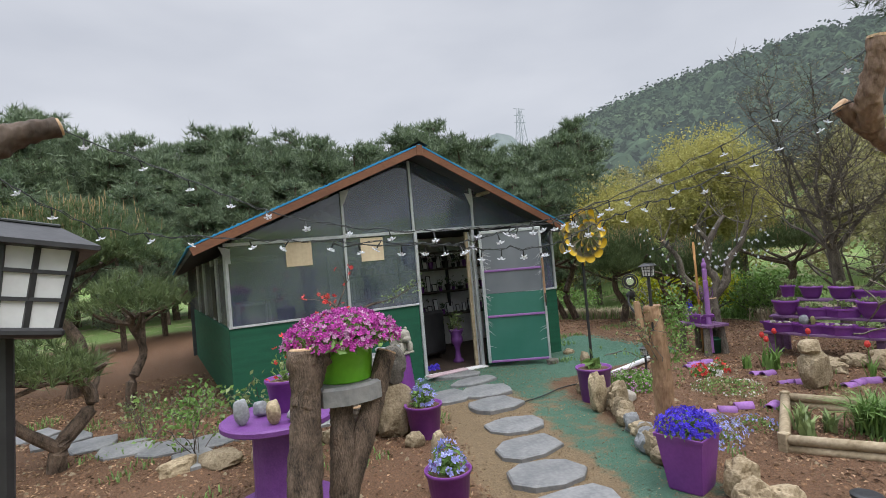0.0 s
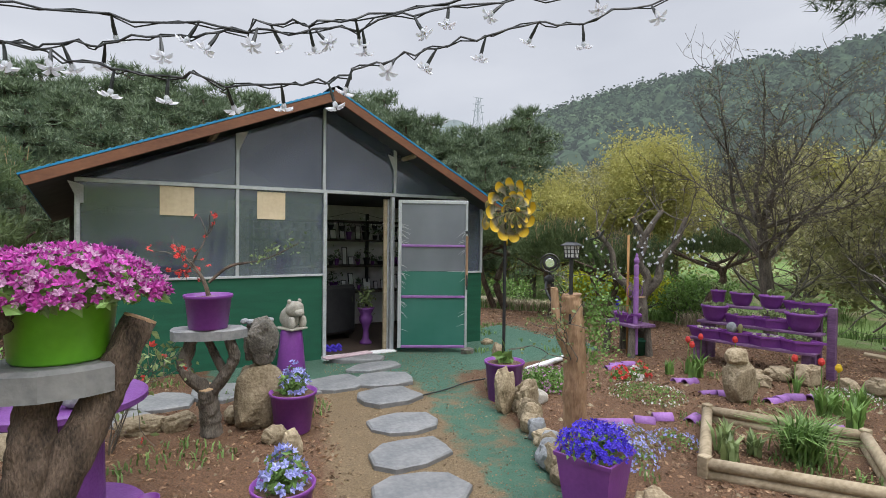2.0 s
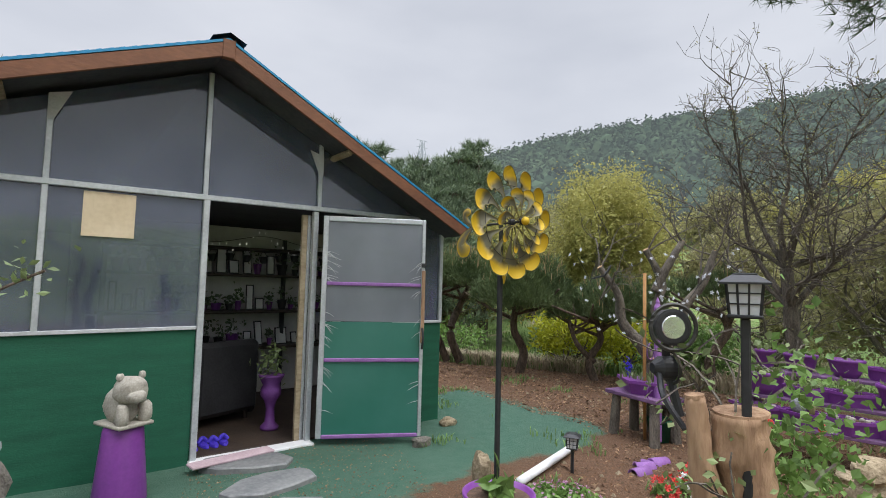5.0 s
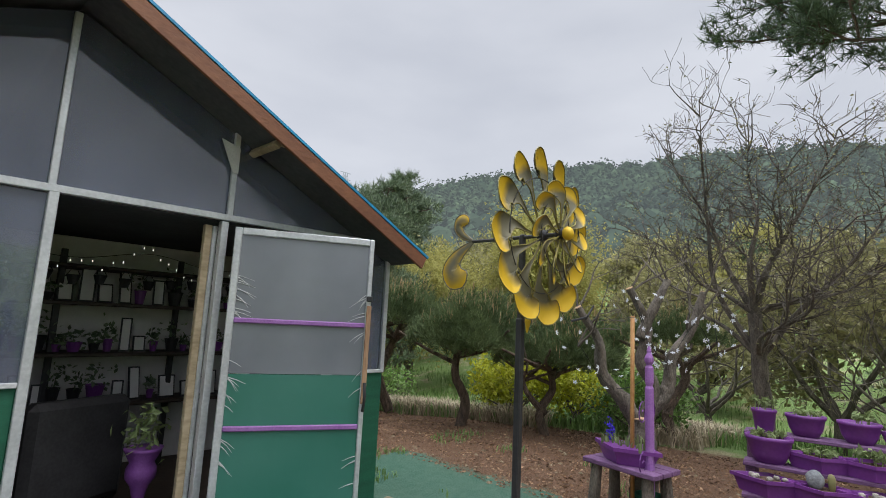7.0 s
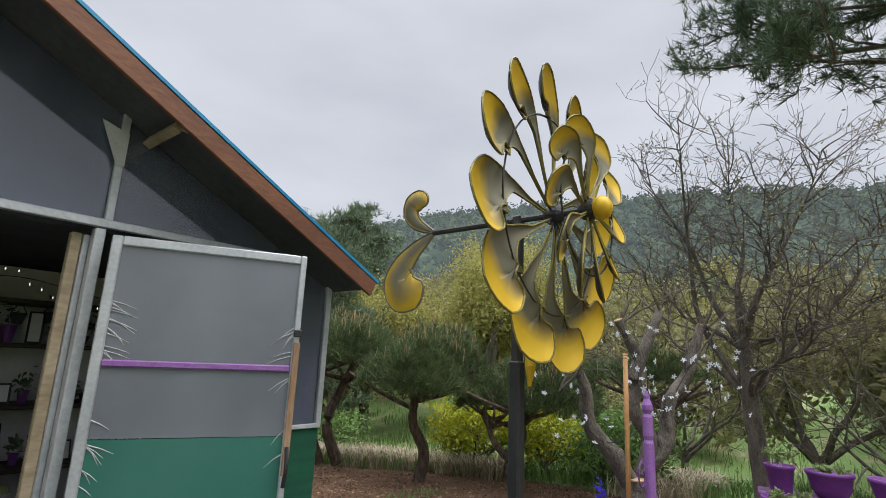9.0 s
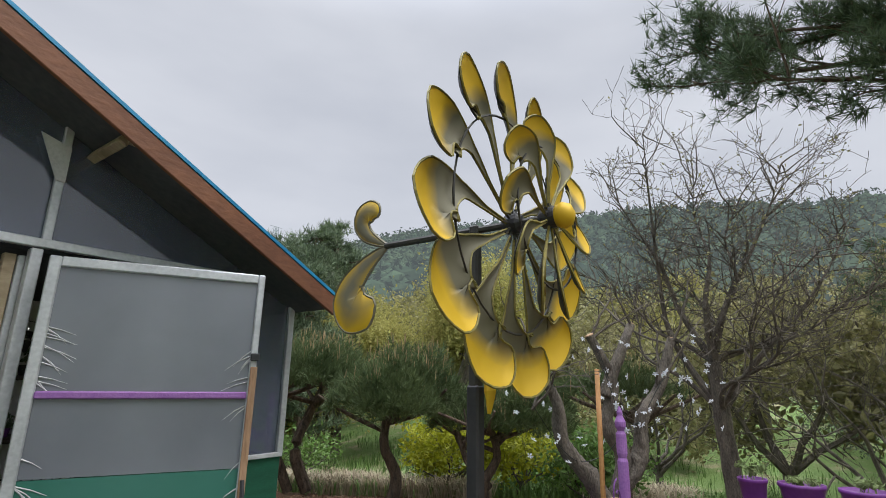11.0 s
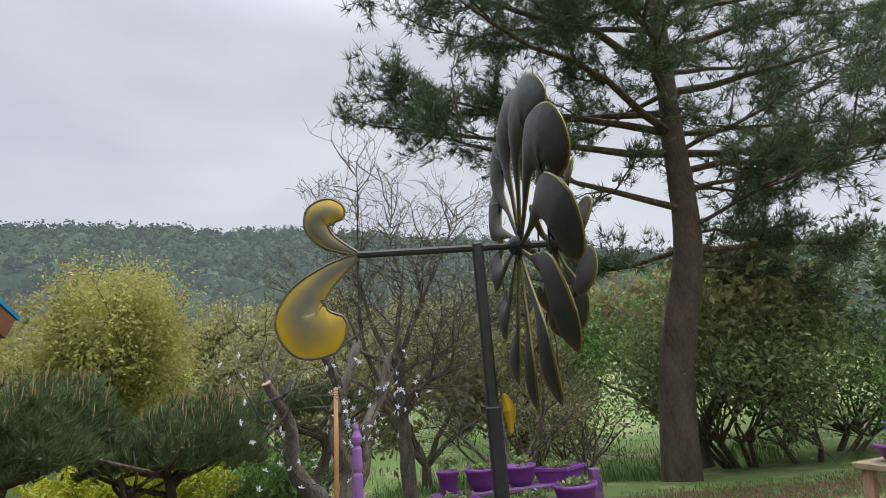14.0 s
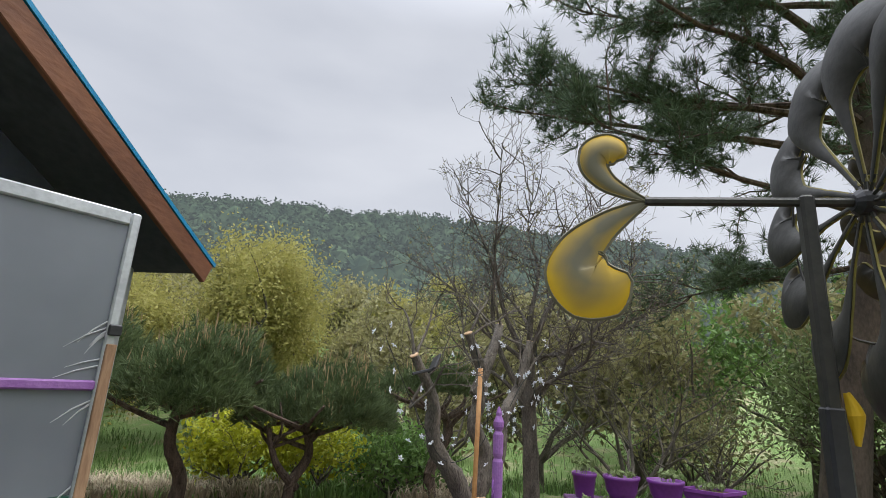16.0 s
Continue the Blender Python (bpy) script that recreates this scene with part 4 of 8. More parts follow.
def inner_string():
    ob = thing("fairy_lights", pose(0, 0, 0), "tiny white fairy lights strung under the dark ceiling", "string lights")
    rng = random.Random(2)
    pts = smooth_path([(3.2, WY + 1.2, 1.9), (3.8, WY + 1.2, 1.82), (4.4, WY + 1.3, 1.92), (5.0, WY + 1.4, 1.84), (5.6, WY + 1.5, 1.93)], 8)
    part("wire", tube(Geo(), pts, 0.003, 4), WIRE, ob)
    for p in pts:
        part("bulb", lathe(Geo(), [(0.002, -0.01), (0.0045, 0), (0.002, 0.008)], 6, Matrix.Translation(p + Vector((0, 0, rng.uniform(-0.14, 0.05))))), BULB, ob)


inner_string()


# ---- plants and pots ----
def blossoms(g, centres, normals, size, rng, petals=5, cup=0.25):
    """Small five-petalled flowers facing along their normals."""
    c, nn = np.asarray(centres, float), np.asarray(normals, float)
    n = len(c)
    nn = nn / (np.linalg.norm(nn, axis=1, keepdims=True) + 1e-9)
    a = np.cross(nn, rng.normal(size=(n, 3)))
    a /= np.linalg.norm(a, axis=1, keepdims=True) + 1e-9
    b = np.cross(nn, a)
    s = size * rng.uniform(0.75, 1.2, (n, 1))
    for k in range(petals):
        t = 2 * math.pi * k / petals
        d, e = a * math.cos(t) + b * math.sin(t), -a * math.sin(t) + b * math.cos(t)
        v = np.stack([c, c + d * s * 0.3 + e * s * 0.2, c + d * s * 0.5 + nn * s * cup, c + d * s * 0.3 - e * s * 0.2], 1).reshape(-1, 3)
        i = np.arange(n)[:, None] * 4
        g.arr(v, np.concatenate([np.concatenate([i, i + 1, i + 2], 1), np.concatenate([i, i + 2, i + 3], 1)]))
    return g


def dome(rng, n, rx, ry, rz, z0, shell=0.25):
    """Points near the surface of a dome, with their outward ways."""
    d = rng.normal(size=(n, 3))
    d[:, 2] = np.abs(d[:, 2]) * 0.9
    d /= np.linalg.norm(d, axis=1, keepdims=True)
    k = 1 - shell * rng.random((n, 1))
    return d * k * [rx, ry, rz] + [0, 0, z0], d


def pot_body(ob, r, h, material, taper=0.74, rim=0.03, square=0.0, label="", seg=28):
    t = r * 0.06
    prof = [(r * taper * 0.96, 0), (r * taper, 0.008), (r * 0.94, h - rim), (r * 1.0, h - rim + 0.003), (r * 1.02, h - 0.004), (r * 1.0, h), (r - t, h - 0.004), (r * 0.9 - t, h - 0.05)]
    m = pose(0, 0, 0, 0, 0, 45 if square else 0)
    part("pot", lathe(Geo(), prof, 32 if square else seg, m, square=square), material, ob, label, smooth=not square)
    part("soil", lathe(Geo(), [((r - t) * 0.93, h - 0.06), ((r - t) * 0.94, h - 0.028), (r * 0.5, h - 0.02)], seg, m, square=square), SOIL_POT, ob)


def flower_pot(m, r, h, label, material=None, petal=None, n_fl=0, fl=0.04, rx=0.2, rz=0.16, leaf=None, n_leaf=160, leafsize=0.04, taper=0.74, square=0.0, seed=1, group="", spread=0.8):
    nr = np.random.default_rng(seed)
    ob = thing("flower_pot", m, label, "flower pot", group)
    pot_body(ob, r, h, material or PURPLE, taper, square=square)
    if n_leaf:
        c, d = dome(nr, n_leaf, rx * 0.95, rx * 0.95, rz * 0.9, h - 0.01, 0.9)
        g = leaves(Geo(), c, leafsize, nr)
        for k in range(24):
            q = c[k % len(c)]
            tube(g, [(q[0] * 0.2, q[1] * 0.2, h - 0.03), tuple(q)], [0.004, 0.002], 3)
        part("foliage", g, leaf or LEAF, ob)
    if n_fl:
        c, d = dome(nr, n_fl, rx, rx, rz, h + 0.005, 0.22)
        part("blossoms", blossoms(Geo(), c, d + nr.normal(size=d.shape) * 0.3, fl, nr), petal, ob)
    return ob


# big lime pot of magenta flowers on the log stand
def log(name, parent, pts, radii, seed, bark=None, end=None):
    rng = random.Random(seed)
    P = smooth_path(pts, 18)
    knots = [(rng.randrange(len(P)), rng.uniform(0, 6.28)) for _ in range(len(pts) * 2)]
    R = [radii[0] + (radii[1] - radii[0]) * i / (len(P) - 1) for i in range(len(P))]
    g = tube(Geo(), P, R, 26, True)
    for i, p in enumerate(P):
        for k in range(26):
            v = Vector(g.v[i * 26 + k])
            q = v + Vector((seed * 3.7, seed * 1.3, 0))
            n1 = noise.noise(Vector((q.x * 9, q.y * 9, q.z * 5)))
            n2 = noise.noise(Vector((q.x * 42, q.y * 42, q.z * 20)))
            n3 = noise.noise(Vector((q.x * 95, q.y * 95, q.z * 60)))
            a = 2 * math.pi * k / 26
            kn = sum(math.exp(-((i - ki) / 2.6) ** 2 - (math.sin((a - ka) / 2) * 4.5) ** 2) for ki, ka in knots)
            g.v[i * 26 + k] = p + (v - p) * (1 + 0.15 * n1 - 0.26 * abs(n2) + 0.12 * n3 + 0.28 * kn)
    ob = part(name, g, bark or BARK, parent, smooth=True)
    d = (P[-1] - P[-2]).normalized()
    e = lathe(Geo(), [(R[-1] * 0.95, 0), (R[-1] * 0.93, 0.008), (R[-1] * 0.4, 0.011)], 14, cyl_m(P[-1] - d * 0.002, P[-1] + d))
    part("cut_end", e, end or CUT, ob, "pale sawn end with rings")
    return ob


def log_stand():
    ob = thing("log_stand", pose(0, 0, 0), "rustic plant stand of three thick bark logs", "plant stand")
    log("log", ob, [(0.88, 2.42, -0.12), (0.86, 2.4, 0.5), (0.9, 2.46, 1.0), (0.915, 2.48, 1.3)], (0.08, 0.066), 1)
    log("log", ob, [(1.14, 2.58, -0.12), (1.07, 2.52, 0.4), (1.06, 2.53, 0.8), (1.09, 2.56, 1.05)], (0.06, 0.055), 2)
    log("log", ob, [(0.95, 2.5, -0.12), (1.0, 2.5, 0.4), (1.17, 2.53, 0.85), (1.33, 2.57, 1.22)], (0.062, 0.05), 3)
    log("log", ob, [(0.89, 2.44, 1.05), (0.97, 2.49, 1.2), (1.01, 2.52, 1.29)], (0.048, 0.044), 4)
    tr = thing("stone_disc", pose(1.12, 2.6, 1.055), "grey flat stone disc resting on the log stand", "stone slab")
    rng = random.Random(4)
    part("disc", slab(Geo(), blob_outline(rng, 0.155, 0.155, 18, 0.05), 0.055), SLATE, tr)


log_stand()
nr0 = np.random.default_rng(21)
big = thing("flower_pot", pose(1.13, 2.62, 1.112), "lime green plastic pot overflowing with magenta flowers", "flower pot")
pot_body(big, 0.15, 0.2, LIME, 0.84, label="lime green plastic bucket")
c, d = dome(nr0, 900, 0.28, 0.28, 0.15, 0.17, 0.6)
part("foliage", leaves(Geo(), c, 0.05, nr0), LEAF, big)
c, d = dome(nr0, 620, 0.29, 0.29, 0.16, 0.18, 0.15)
part("blossoms", blossoms(Geo(), c, d + nr0.normal(size=d.shape) * 0.35, 0.033, nr0), MAGENTA, big, "magenta and pale violet blossoms")
c, d = dome(nr0, 200, 0.295, 0.295, 0.165, 0.18, 0.1)
part("pale_blossoms", blossoms(Geo(), c, d + nr0.normal(size=d.shape) * 0.35, 0.026, nr0), PINK_PETAL, big)


def spool_table():
    ob = thing("cable_spool_table", pose(0.97, 4.15, -0.1), "purple painted cable spool used as a garden table", "table")
    part("top_disc", lathe(Geo(), [(0.40, 0.66), (0.415, 0.67), (0.415, 0.70), (0.40, 0.71)], 36), PURPLE_PAINT, ob)
    part("drum", lathe(Geo(), [(0.21, 0.0), (0.20, 0.66)], 24), PURPLE_PAINT, ob)
    part("bottom_disc", lathe(Geo(), [(0.40, 0.0), (0.41, 0.01), (0.41, 0.04), (0.40, 0.05)], 36), PURPLE_PAINT, ob)
    for k, (x, y, sx, sy, sz, mt, lb) in enumerate(((-0.26, -0.12, 0.11, 0.09, 0.19, ROCK_GREY, "upright grey brown pebble"), (-0.12, 0.02, 0.12, 0.1, 0.12, ROCK_GREY, "round grey pebble"), (-0.06, -0.24, 0.15, 0.1, 0.17, ROCK, "pale pointed stone"),
                                                   (0.2, -0.15, 0.13, 0.12, 0.1, ROCK_GREY, "dark oval pebble"), (0.12, -0.28, 0.2, 0.13, 0.11, ROCK_GREY, "large smooth grey pebble"))):
        s = make("decorative_stone", rock(Geo(), sx, sy, sz, k + 30, None, 0.14, 1.0, 3, 0.03), mt, smooth=True)
        s.matrix_world = pose(0.97 + x, 4.15 + y, 0.612, 0, 0, k * 40)
        tagged(s, lb + " on the spool table", "stone", "stones on the spool table")


spool_table()
# pot of red shrub on the spool
rp = flower_pot(pose(1.05, 4.24, 0.612), 0.16, 0.24, "purple pot with a small red flowering shrub on the spool", petal=RED_PETAL, n_fl=16, fl=0.05, rx=0.14, rz=0.34, leaf=LEAF, n_leaf=60, leafsize=0.035, seed=31)
flower_pot(pose(1.38, 4.0, -0.1), 0.06, 0.12, "small empty purple pot on the ground", n_leaf=0, seed=32)


def twig_bush(m, h, label, leafmat, seed, n=500, r=0.3, size=0.05, name="shrub", petal=None, n_fl=0, stem=0.006, cat="shrub"):
    rng, nr = random.Random(seed), np.random.default_rng(seed)
    ob = thing(name, m, label, cat)
    g, tips = Geo(), []
    for k in range(7):
        a = rng.uniform(0, 6.28)
        grow(rng, (0.02 * math.cos(a), 0.02 * math.sin(a), -0.03), (r / h * math.cos(a), r / h * math.sin(a), 1), h * 0.62, stem, 2, tips, g, 2, 0.3, 0.6, 0.1, 4)
    part("stem_cluster", g, BARK_GREY, ob)
    P = np.array([t[0] for t in tips])
    c = P[nr.integers(0, len(P), n)] + nr.normal(size=(n, 3)) * size * 0.8
    part("leaves", leaves(Geo(), c, size, nr), leafmat, ob)
    if petal:
        c = P[nr.integers(0, len(P), n_fl)] + nr.normal(size=(n_fl, 3)) * 0.02
        part("blossoms", blossoms(Geo(), c, nr.normal(size=(n_fl, 3)), 0.06, nr), petal, ob)
    return ob


twig_bush(pose(1.15, 5.15, -0.1), 0.9, "young leafy shrub with a few red flowers by the green wall", LEAF_PALE, 41, 520, 0.32, 0.055, petal=RED_PETAL, n_fl=12)
twig_bush(pose(0.35, 5.9, -0.1), 0.75, "leafy green shrub beside the house corner", LEAF, 42, 480, 0.35, 0.055)
twig_bush(pose(-0.15, 6.9, -0.1), 0.5, "low green shrub on the bare soil", LEAF_PALE, 43, 260, 0.3, 0.05)


def slab_stand():
    ob = thing("branch_stand", pose(0, 0, 0), "gnarled forked branch stand with a grey slate top", "plant stand")
    log("trunk", ob, [(1.85, 5.18, -0.12), (1.83, 5.15, 0.1), (1.8, 5.1, 0.3)], (0.085, 0.07), 7, BARK_GREY)
    log("fork", ob, [(1.81, 5.12, 0.26), (1.68, 5.1, 0.4), (1.64, 5.1, 0.52), (1.7, 5.06, 0.735)], (0.055, 0.045), 8, BARK_GREY)
    log("fork", ob, [(1.83, 5.12, 0.24), (1.93, 5.02, 0.42), (1.98, 4.98, 0.55), (1.93, 4.98, 0.735)], (0.05, 0.04), 9, BARK_GREY)
    log("fork", ob, [(1.93, 5.04, 0.4), (1.86, 5.1, 0.55), (1.78, 5.12, 0.735)], (0.035, 0.03), 10, BARK_GREY)
    rng = random.Random(6)
    t = make("slate_top", slab(Geo(), blob_outline(rng, 0.27, 0.14, 16, 0.1), 0.05), SLATE)
    t.matrix_world = pose(1.80, 5.04, 0.73, 0, 0, -18)
    tagged(t, "dark grey slate slab lying on the branch stand", "stone slab")


slab_stand()
red = thing("bonsai_pot", pose(1.80, 5.02, 0.782), "purple pot with a bare red flowering quince branch", "flower pot")
pot_body(red, 0.175, 0.26, PURPLE, 0.8)
rngq, tipsq, gq = random.Random(12), [], Geo()
grow(rngq, (0, 0, 0.25), (0.1, 0, 1), 0.3, 0.018, 2, tipsq, gq, 3, 0.45, 0.8, 0.02, 6)
tube(gq, smooth_path([(0, 0, 0.35), (0.15, -0.05, 0.48), (0.38, -0.15, 0.53), (0.62, -0.25, 0.66)], 5), [0.012] * 8 + [0.005] * 8, 5)
part("branch", gq, BARK, red)
nrq = np.random.default_rng(12)
Pq = np.array([t[0] for t in tipsq])
part("red_blossoms", blossoms(Geo(), Pq[nrq.integers(0, len(Pq), 34)] + nrq.normal(size=(34, 3)) * 0.02, nrq.normal(size=(34, 3)), 0.05, nrq), RED_PETAL, red)
cl = np.array([[0.3 + 0.35 * t, -0.12 - 0.14 * t, 0.52 + 0.16 * t] for t in nrq.random(70)]) + nrq.normal(size=(70, 3)) * 0.04
part("leaves", leaves(Geo(), cl, 0.035, nrq), LEAF_PALE, red)


def standing_rock(x, y, z, sx, sy, sz, seed, material, label, group="", turn=0.0, amp=0.28, lean=0.0):
    ob = make("garden_rock", rock(Geo(), sx, sy, sz, seed, None, amp, 1.7, 4), material)
    ob.matrix_world = pose(x, y, z, lean, 0, turn)
    return tagged(ob, label, "rock", group)


standing_rock(2.21, 5.2, -0.12, 0.40, 0.36, 0.60, 3, ROCK, "tall tan boulder used as a pedestal", amp=0.14)
standing_rock(2.22, 5.17, 0.44, 0.27, 0.24, 0.40, 5, ROCK_DARK, "dark pitted stone sitting on a tan boulder", amp=0.36)
for k, (dx, dy) in enumerate(((0.03, -0.05), (0.1, 0.0), (-0.06, -0.02), (-0.1, 0.03))):
    s = make("pebble", rock(Geo(), 0.07, 0.06, 0.05, k + 60, None, 0.15, 1.2, 2), ROCK_GREY, smooth=True)
    s.matrix_world = pose(2.2 + dx, 5.2 + dy, 0.76)
    tagged(s, "small pale pebble resting on the dark stone", "pebble", "pebbles on the stone")

vase = thing("upturned_pot", pose(2.9, 6.8, -0.1), "tall purple upturned pot against the green wall", "pot")
part("body", lathe(Geo(), [(0.165, 0.0), (0.168, 0.02), (0.15, 0.2), (0.125, 0.48), (0.115, 0.51), (0.08, 0.515)], 28), PURPLE, vase, smooth=True)


def stone_animal(m):
    """Seated beast carved in pale stone: one plain mesh."""
    g = Geo()
    rock(g, 0.20, 0.24, 0.26, 71, pose(0, 0.03, 0), 0.1, 1.2, 3, 0.05)
    rock(g, 0.21, 0.2, 0.19, 72, pose(-0.01, -0.07, 0.15), 0.12, 1.4, 3, 0.05)
    rock(g, 0.12, 0.1, 0.09, 73, pose(-0.02, -0.16, 0.16), 0.1, 1.2, 2, 0.05)
    for s in (-1, 1):
        rock(g, 0.05, 0.04, 0.06, 74 + s, pose(s * 0.075, -0.05, 0.30), 0.1, 1.2, 2)
        rock(g, 0.08, 0.1, 0.17, 76 + s, pose(s * 0.08, -0.1, 0.0), 0.1, 1.2, 2, 0.04)
    box(g, -0.12, -0.15, -0.005, 0.12, 0.15, 0.02)
    ob = make("stone_statue", g, STATUE, smooth=True)
    ob.matrix_world = m
    tagged(ob, "pale carved stone animal seated on a purple pot", "statue")


stone_animal(pose(2.9, 6.8, 0.418, 0, 0, 25))

flower_pot(pose(2.43, 4.93, -0.1), 0.19, 0.33, "purple pot of pale blue pansies beside the path", petal=LILAC_PETAL, n_fl=44, fl=0.055, rx=0.13, rz=0.24, n_leaf=260, leafsize=0.05, seed=51, group="pots of pale blue pansies")
flower_pot(pose(1.98, 3.42, -0.1), 0.165, 0.30, "purple pot of pale blue pansies beside the path", petal=LILAC_PETAL, n_fl=48, fl=0.052, rx=0.14, rz=0.2, n_leaf=260, leafsize=0.045, seed=52, group="pots of pale blue pansies")
standing_rock(2.17, 4.0, -0.12, 0.15, 0.13, 0.40, 81, ROCK, "upright pale stone beside the pansy pot", amp=0.16)
flower_pot(pose(3.55, 2.74, -0.1, 0, 0, -28), 0.175, 0.40, "square purple planter filled with deep blue lobelia", petal=BLUE_PETAL, n_fl=340, fl=0.035, rx=0.215, rz=0.155, n_leaf=330, leafsize=0.035, taper=0.68, square=0.85, seed=53)
for x, y, w, h, s in ((3.66, 2.45, 0.22, 0.30, 82), (3.55, 2.3, 0.26, 0.24, 83), (3.72, 2.2, 0.24, 0.2, 84)):
    standing_rock(x, y, -0.12, w, w * 0.9, h, s, ROCK, "tan border stone beside the square planter", "border stones")

# border of stones along the path
rb = random.Random(9)
for k in range(17):
    t = k / 16
    x, y = 3.62 + 0.95 * t + rb.uniform(-0.04, 0.04), 2.95 + 1.75 * t + rb.uniform(-0.03, 0.03)
    w, h = rb.uniform(0.17, 0.27), rb.uniform(0.14, 0.26)
    grey = 3 <= k <= 8 and k % 2 == 0
    standing_rock(x, y, -0.13, w, w * rb.uniform(0.7, 1.0), h, 90 + k, ROCK_GREY if grey else ROCK, "grey speckled border stone along the path" if grey else "rough tan border stone along the path", "border stones", rb.uniform(0, 90), 0.2)
standing_rock(4.22, 4.42, -0.12, 0.2, 0.15, 0.46, 120, ROCK, "tall pale jagged stone beside the spinner pot", amp=0.3)
standing_rock(4.4, 4.3, -0.12, 0.24, 0.16, 0.34, 121, ROCK, "tall pale jagged stone beside the spinner pot", amp=0.3)
standing_rock(4.62, 5.05, 0.0, 0.14, 0.1, 0.42, 122, ROCK, "pointed tan stone behind the spinner pot", amp=0.25)
standing_rock(4.62, 5.05, -0.12, 0.3, 0.2, 0.2, 127, ROCK, "tan stone under the pointed stone", amp=0.2)
standing_rock(4.72, 4.55, -0.12, 0.24, 0.22, 0.14, 123, STATUE, "round pale stone ring at the pot's foot", amp=0.05)
standing_rock(5.3, 6.62, -0.12, 0.2, 0.14, 0.12, 124, ROCK_DARK, "grey stone holding the door open", amp=0.2)
standing_rock(5.95, 7.05, -0.12, 0.2, 0.14, 0.11, 125, ROCK, "tan stone at the house corner", amp=0.2)
for k, (x, y, w) in enumerate(((1.35, 5.5, 0.4), (1.62, 5.45, 0.3), (2.05, 5.4, 0.24), (0.9, 5.35, 0.3), (0.55, 5.5, 0.5), (2.25, 4.75, 0.2), (0.2, 5.55, 0.35))):
    standing_rock(x, y, -0.13, w, w * 0.6, 0.17, 130 + k, ROCK, "mossy tan stone at the slab path's edge", "path edge stones", k * 33, 0.2)

# ---- wind spinner ----
PX, PY, PT = 4.488, 4.778, 1.788
sp = flower_pot(pose(4.47, 4.74, -0.1), 0.2, 0.39, "purple pot anchoring the wind spinner pole", n_leaf=26, leafsize=0.12, rx=0.09, rz=0.2, leaf=LEAF, taper=0.78, seed=61)


def blade_mesh(name, R, w, twist, cup):
    """One dished paisley blade along +x: narrow root, round lobe hooked back at the tip; front painted, back dark."""
    line = smooth_path([(0.10 * R, 0, 0), (0.32 * R, -0.05 * R, 0), (0.54 * R, -0.115 * R, 0), (0.72 * R, -0.10 * R, 0), (0.83 * R, 0.0, 0), (0.82 * R, 0.105 * R, 0), (0.75 * R, 0.165 * R, 0)], 5)
    n, nv = len(line), 6
    marks = np.linspace(0, 1, 7)
    vs, fade = [], []
    for side in (0, 1):
        for i, p in enumerate(line):
            u = i / (n - 1)
            hw = w * float(np.interp(u, marks, (0.05, 0.08, 0.26, 0.80, 1.0, 0.78, 0.10)))
            t = (line[min(i + 1, n - 1)] - line[max(i - 1, 0)]).normalized()
            q = Vector((-t.y, t.x, 0))
            for j in range(nv + 1):
                v = j / nv * 2 - 1
                c = p + q * (hw * v)
                y, z = c.y, cup * (v * v - 1) * hw * 0.8 + cup * 0.5 * (c.x / R) ** 2 * w - side * 0.003
                ang = twist * (0.6 + 0.4 * c.x / R)
                vs.append((c.x, y * math.cos(ang) - z * math.sin(ang), y * math.sin(ang) + z * math.cos(ang)))
                far = math.hypot(c.x, c.y) / R
                fade.append(min(1.0, max(0.1, 0.12 + 1.15 * max(0.0, far - 0.70) / 0.30 + 0.35 * max(0.0, -v) ** 3 * u)))
    half = n * (nv + 1)
    fs, mi = [], []
    for i in range(n - 1):
        for j in range(nv):
            a, b = i * (nv + 1) + j, (i + 1) * (nv + 1) + j
            fs.append((a, b, b + 1, a + 1))
            mi.append(0)
            fs.append((half + a + 1, half + b + 1, half + b, half + a))
            mi.append(1)
    me = bpy.data.meshes.new(name)
    me.from_pydata(vs, [], fs)
    me.materials.append(SPIN_YELLOW)
    me.materials.append(SPIN_DARK)
    me.polygons.foreach_set("material_index", mi)
    me.polygons.foreach_set("use_smooth", [True] * len(fs))
    me.attributes.new("fade", "FLOAT", "POINT").data.foreach_set("value", fade)
    g = tube(Geo(), [(0.012, 0, 0), (0.14 * R, 0.0, 0)], 0.003, 5)
    dark = len(g.f)
    rim = [[vs[i * (nv + 1) + j] for i in range(n)] for j in (0, nv)]
    tube(g, rim[0] + rim[1][::-1], 0.0022, 4)
    st = bpy.data.meshes.new(name + "_stem")
    st.from_pydata(g.v, [], g.f)
    st.materials.append(SPIN_DARK)
    st.materials.append(SPIN_RIM)
    st.polygons.foreach_set("material_index", [0 if k < dark else 1 for k in range(len(g.f))])
    return me, st


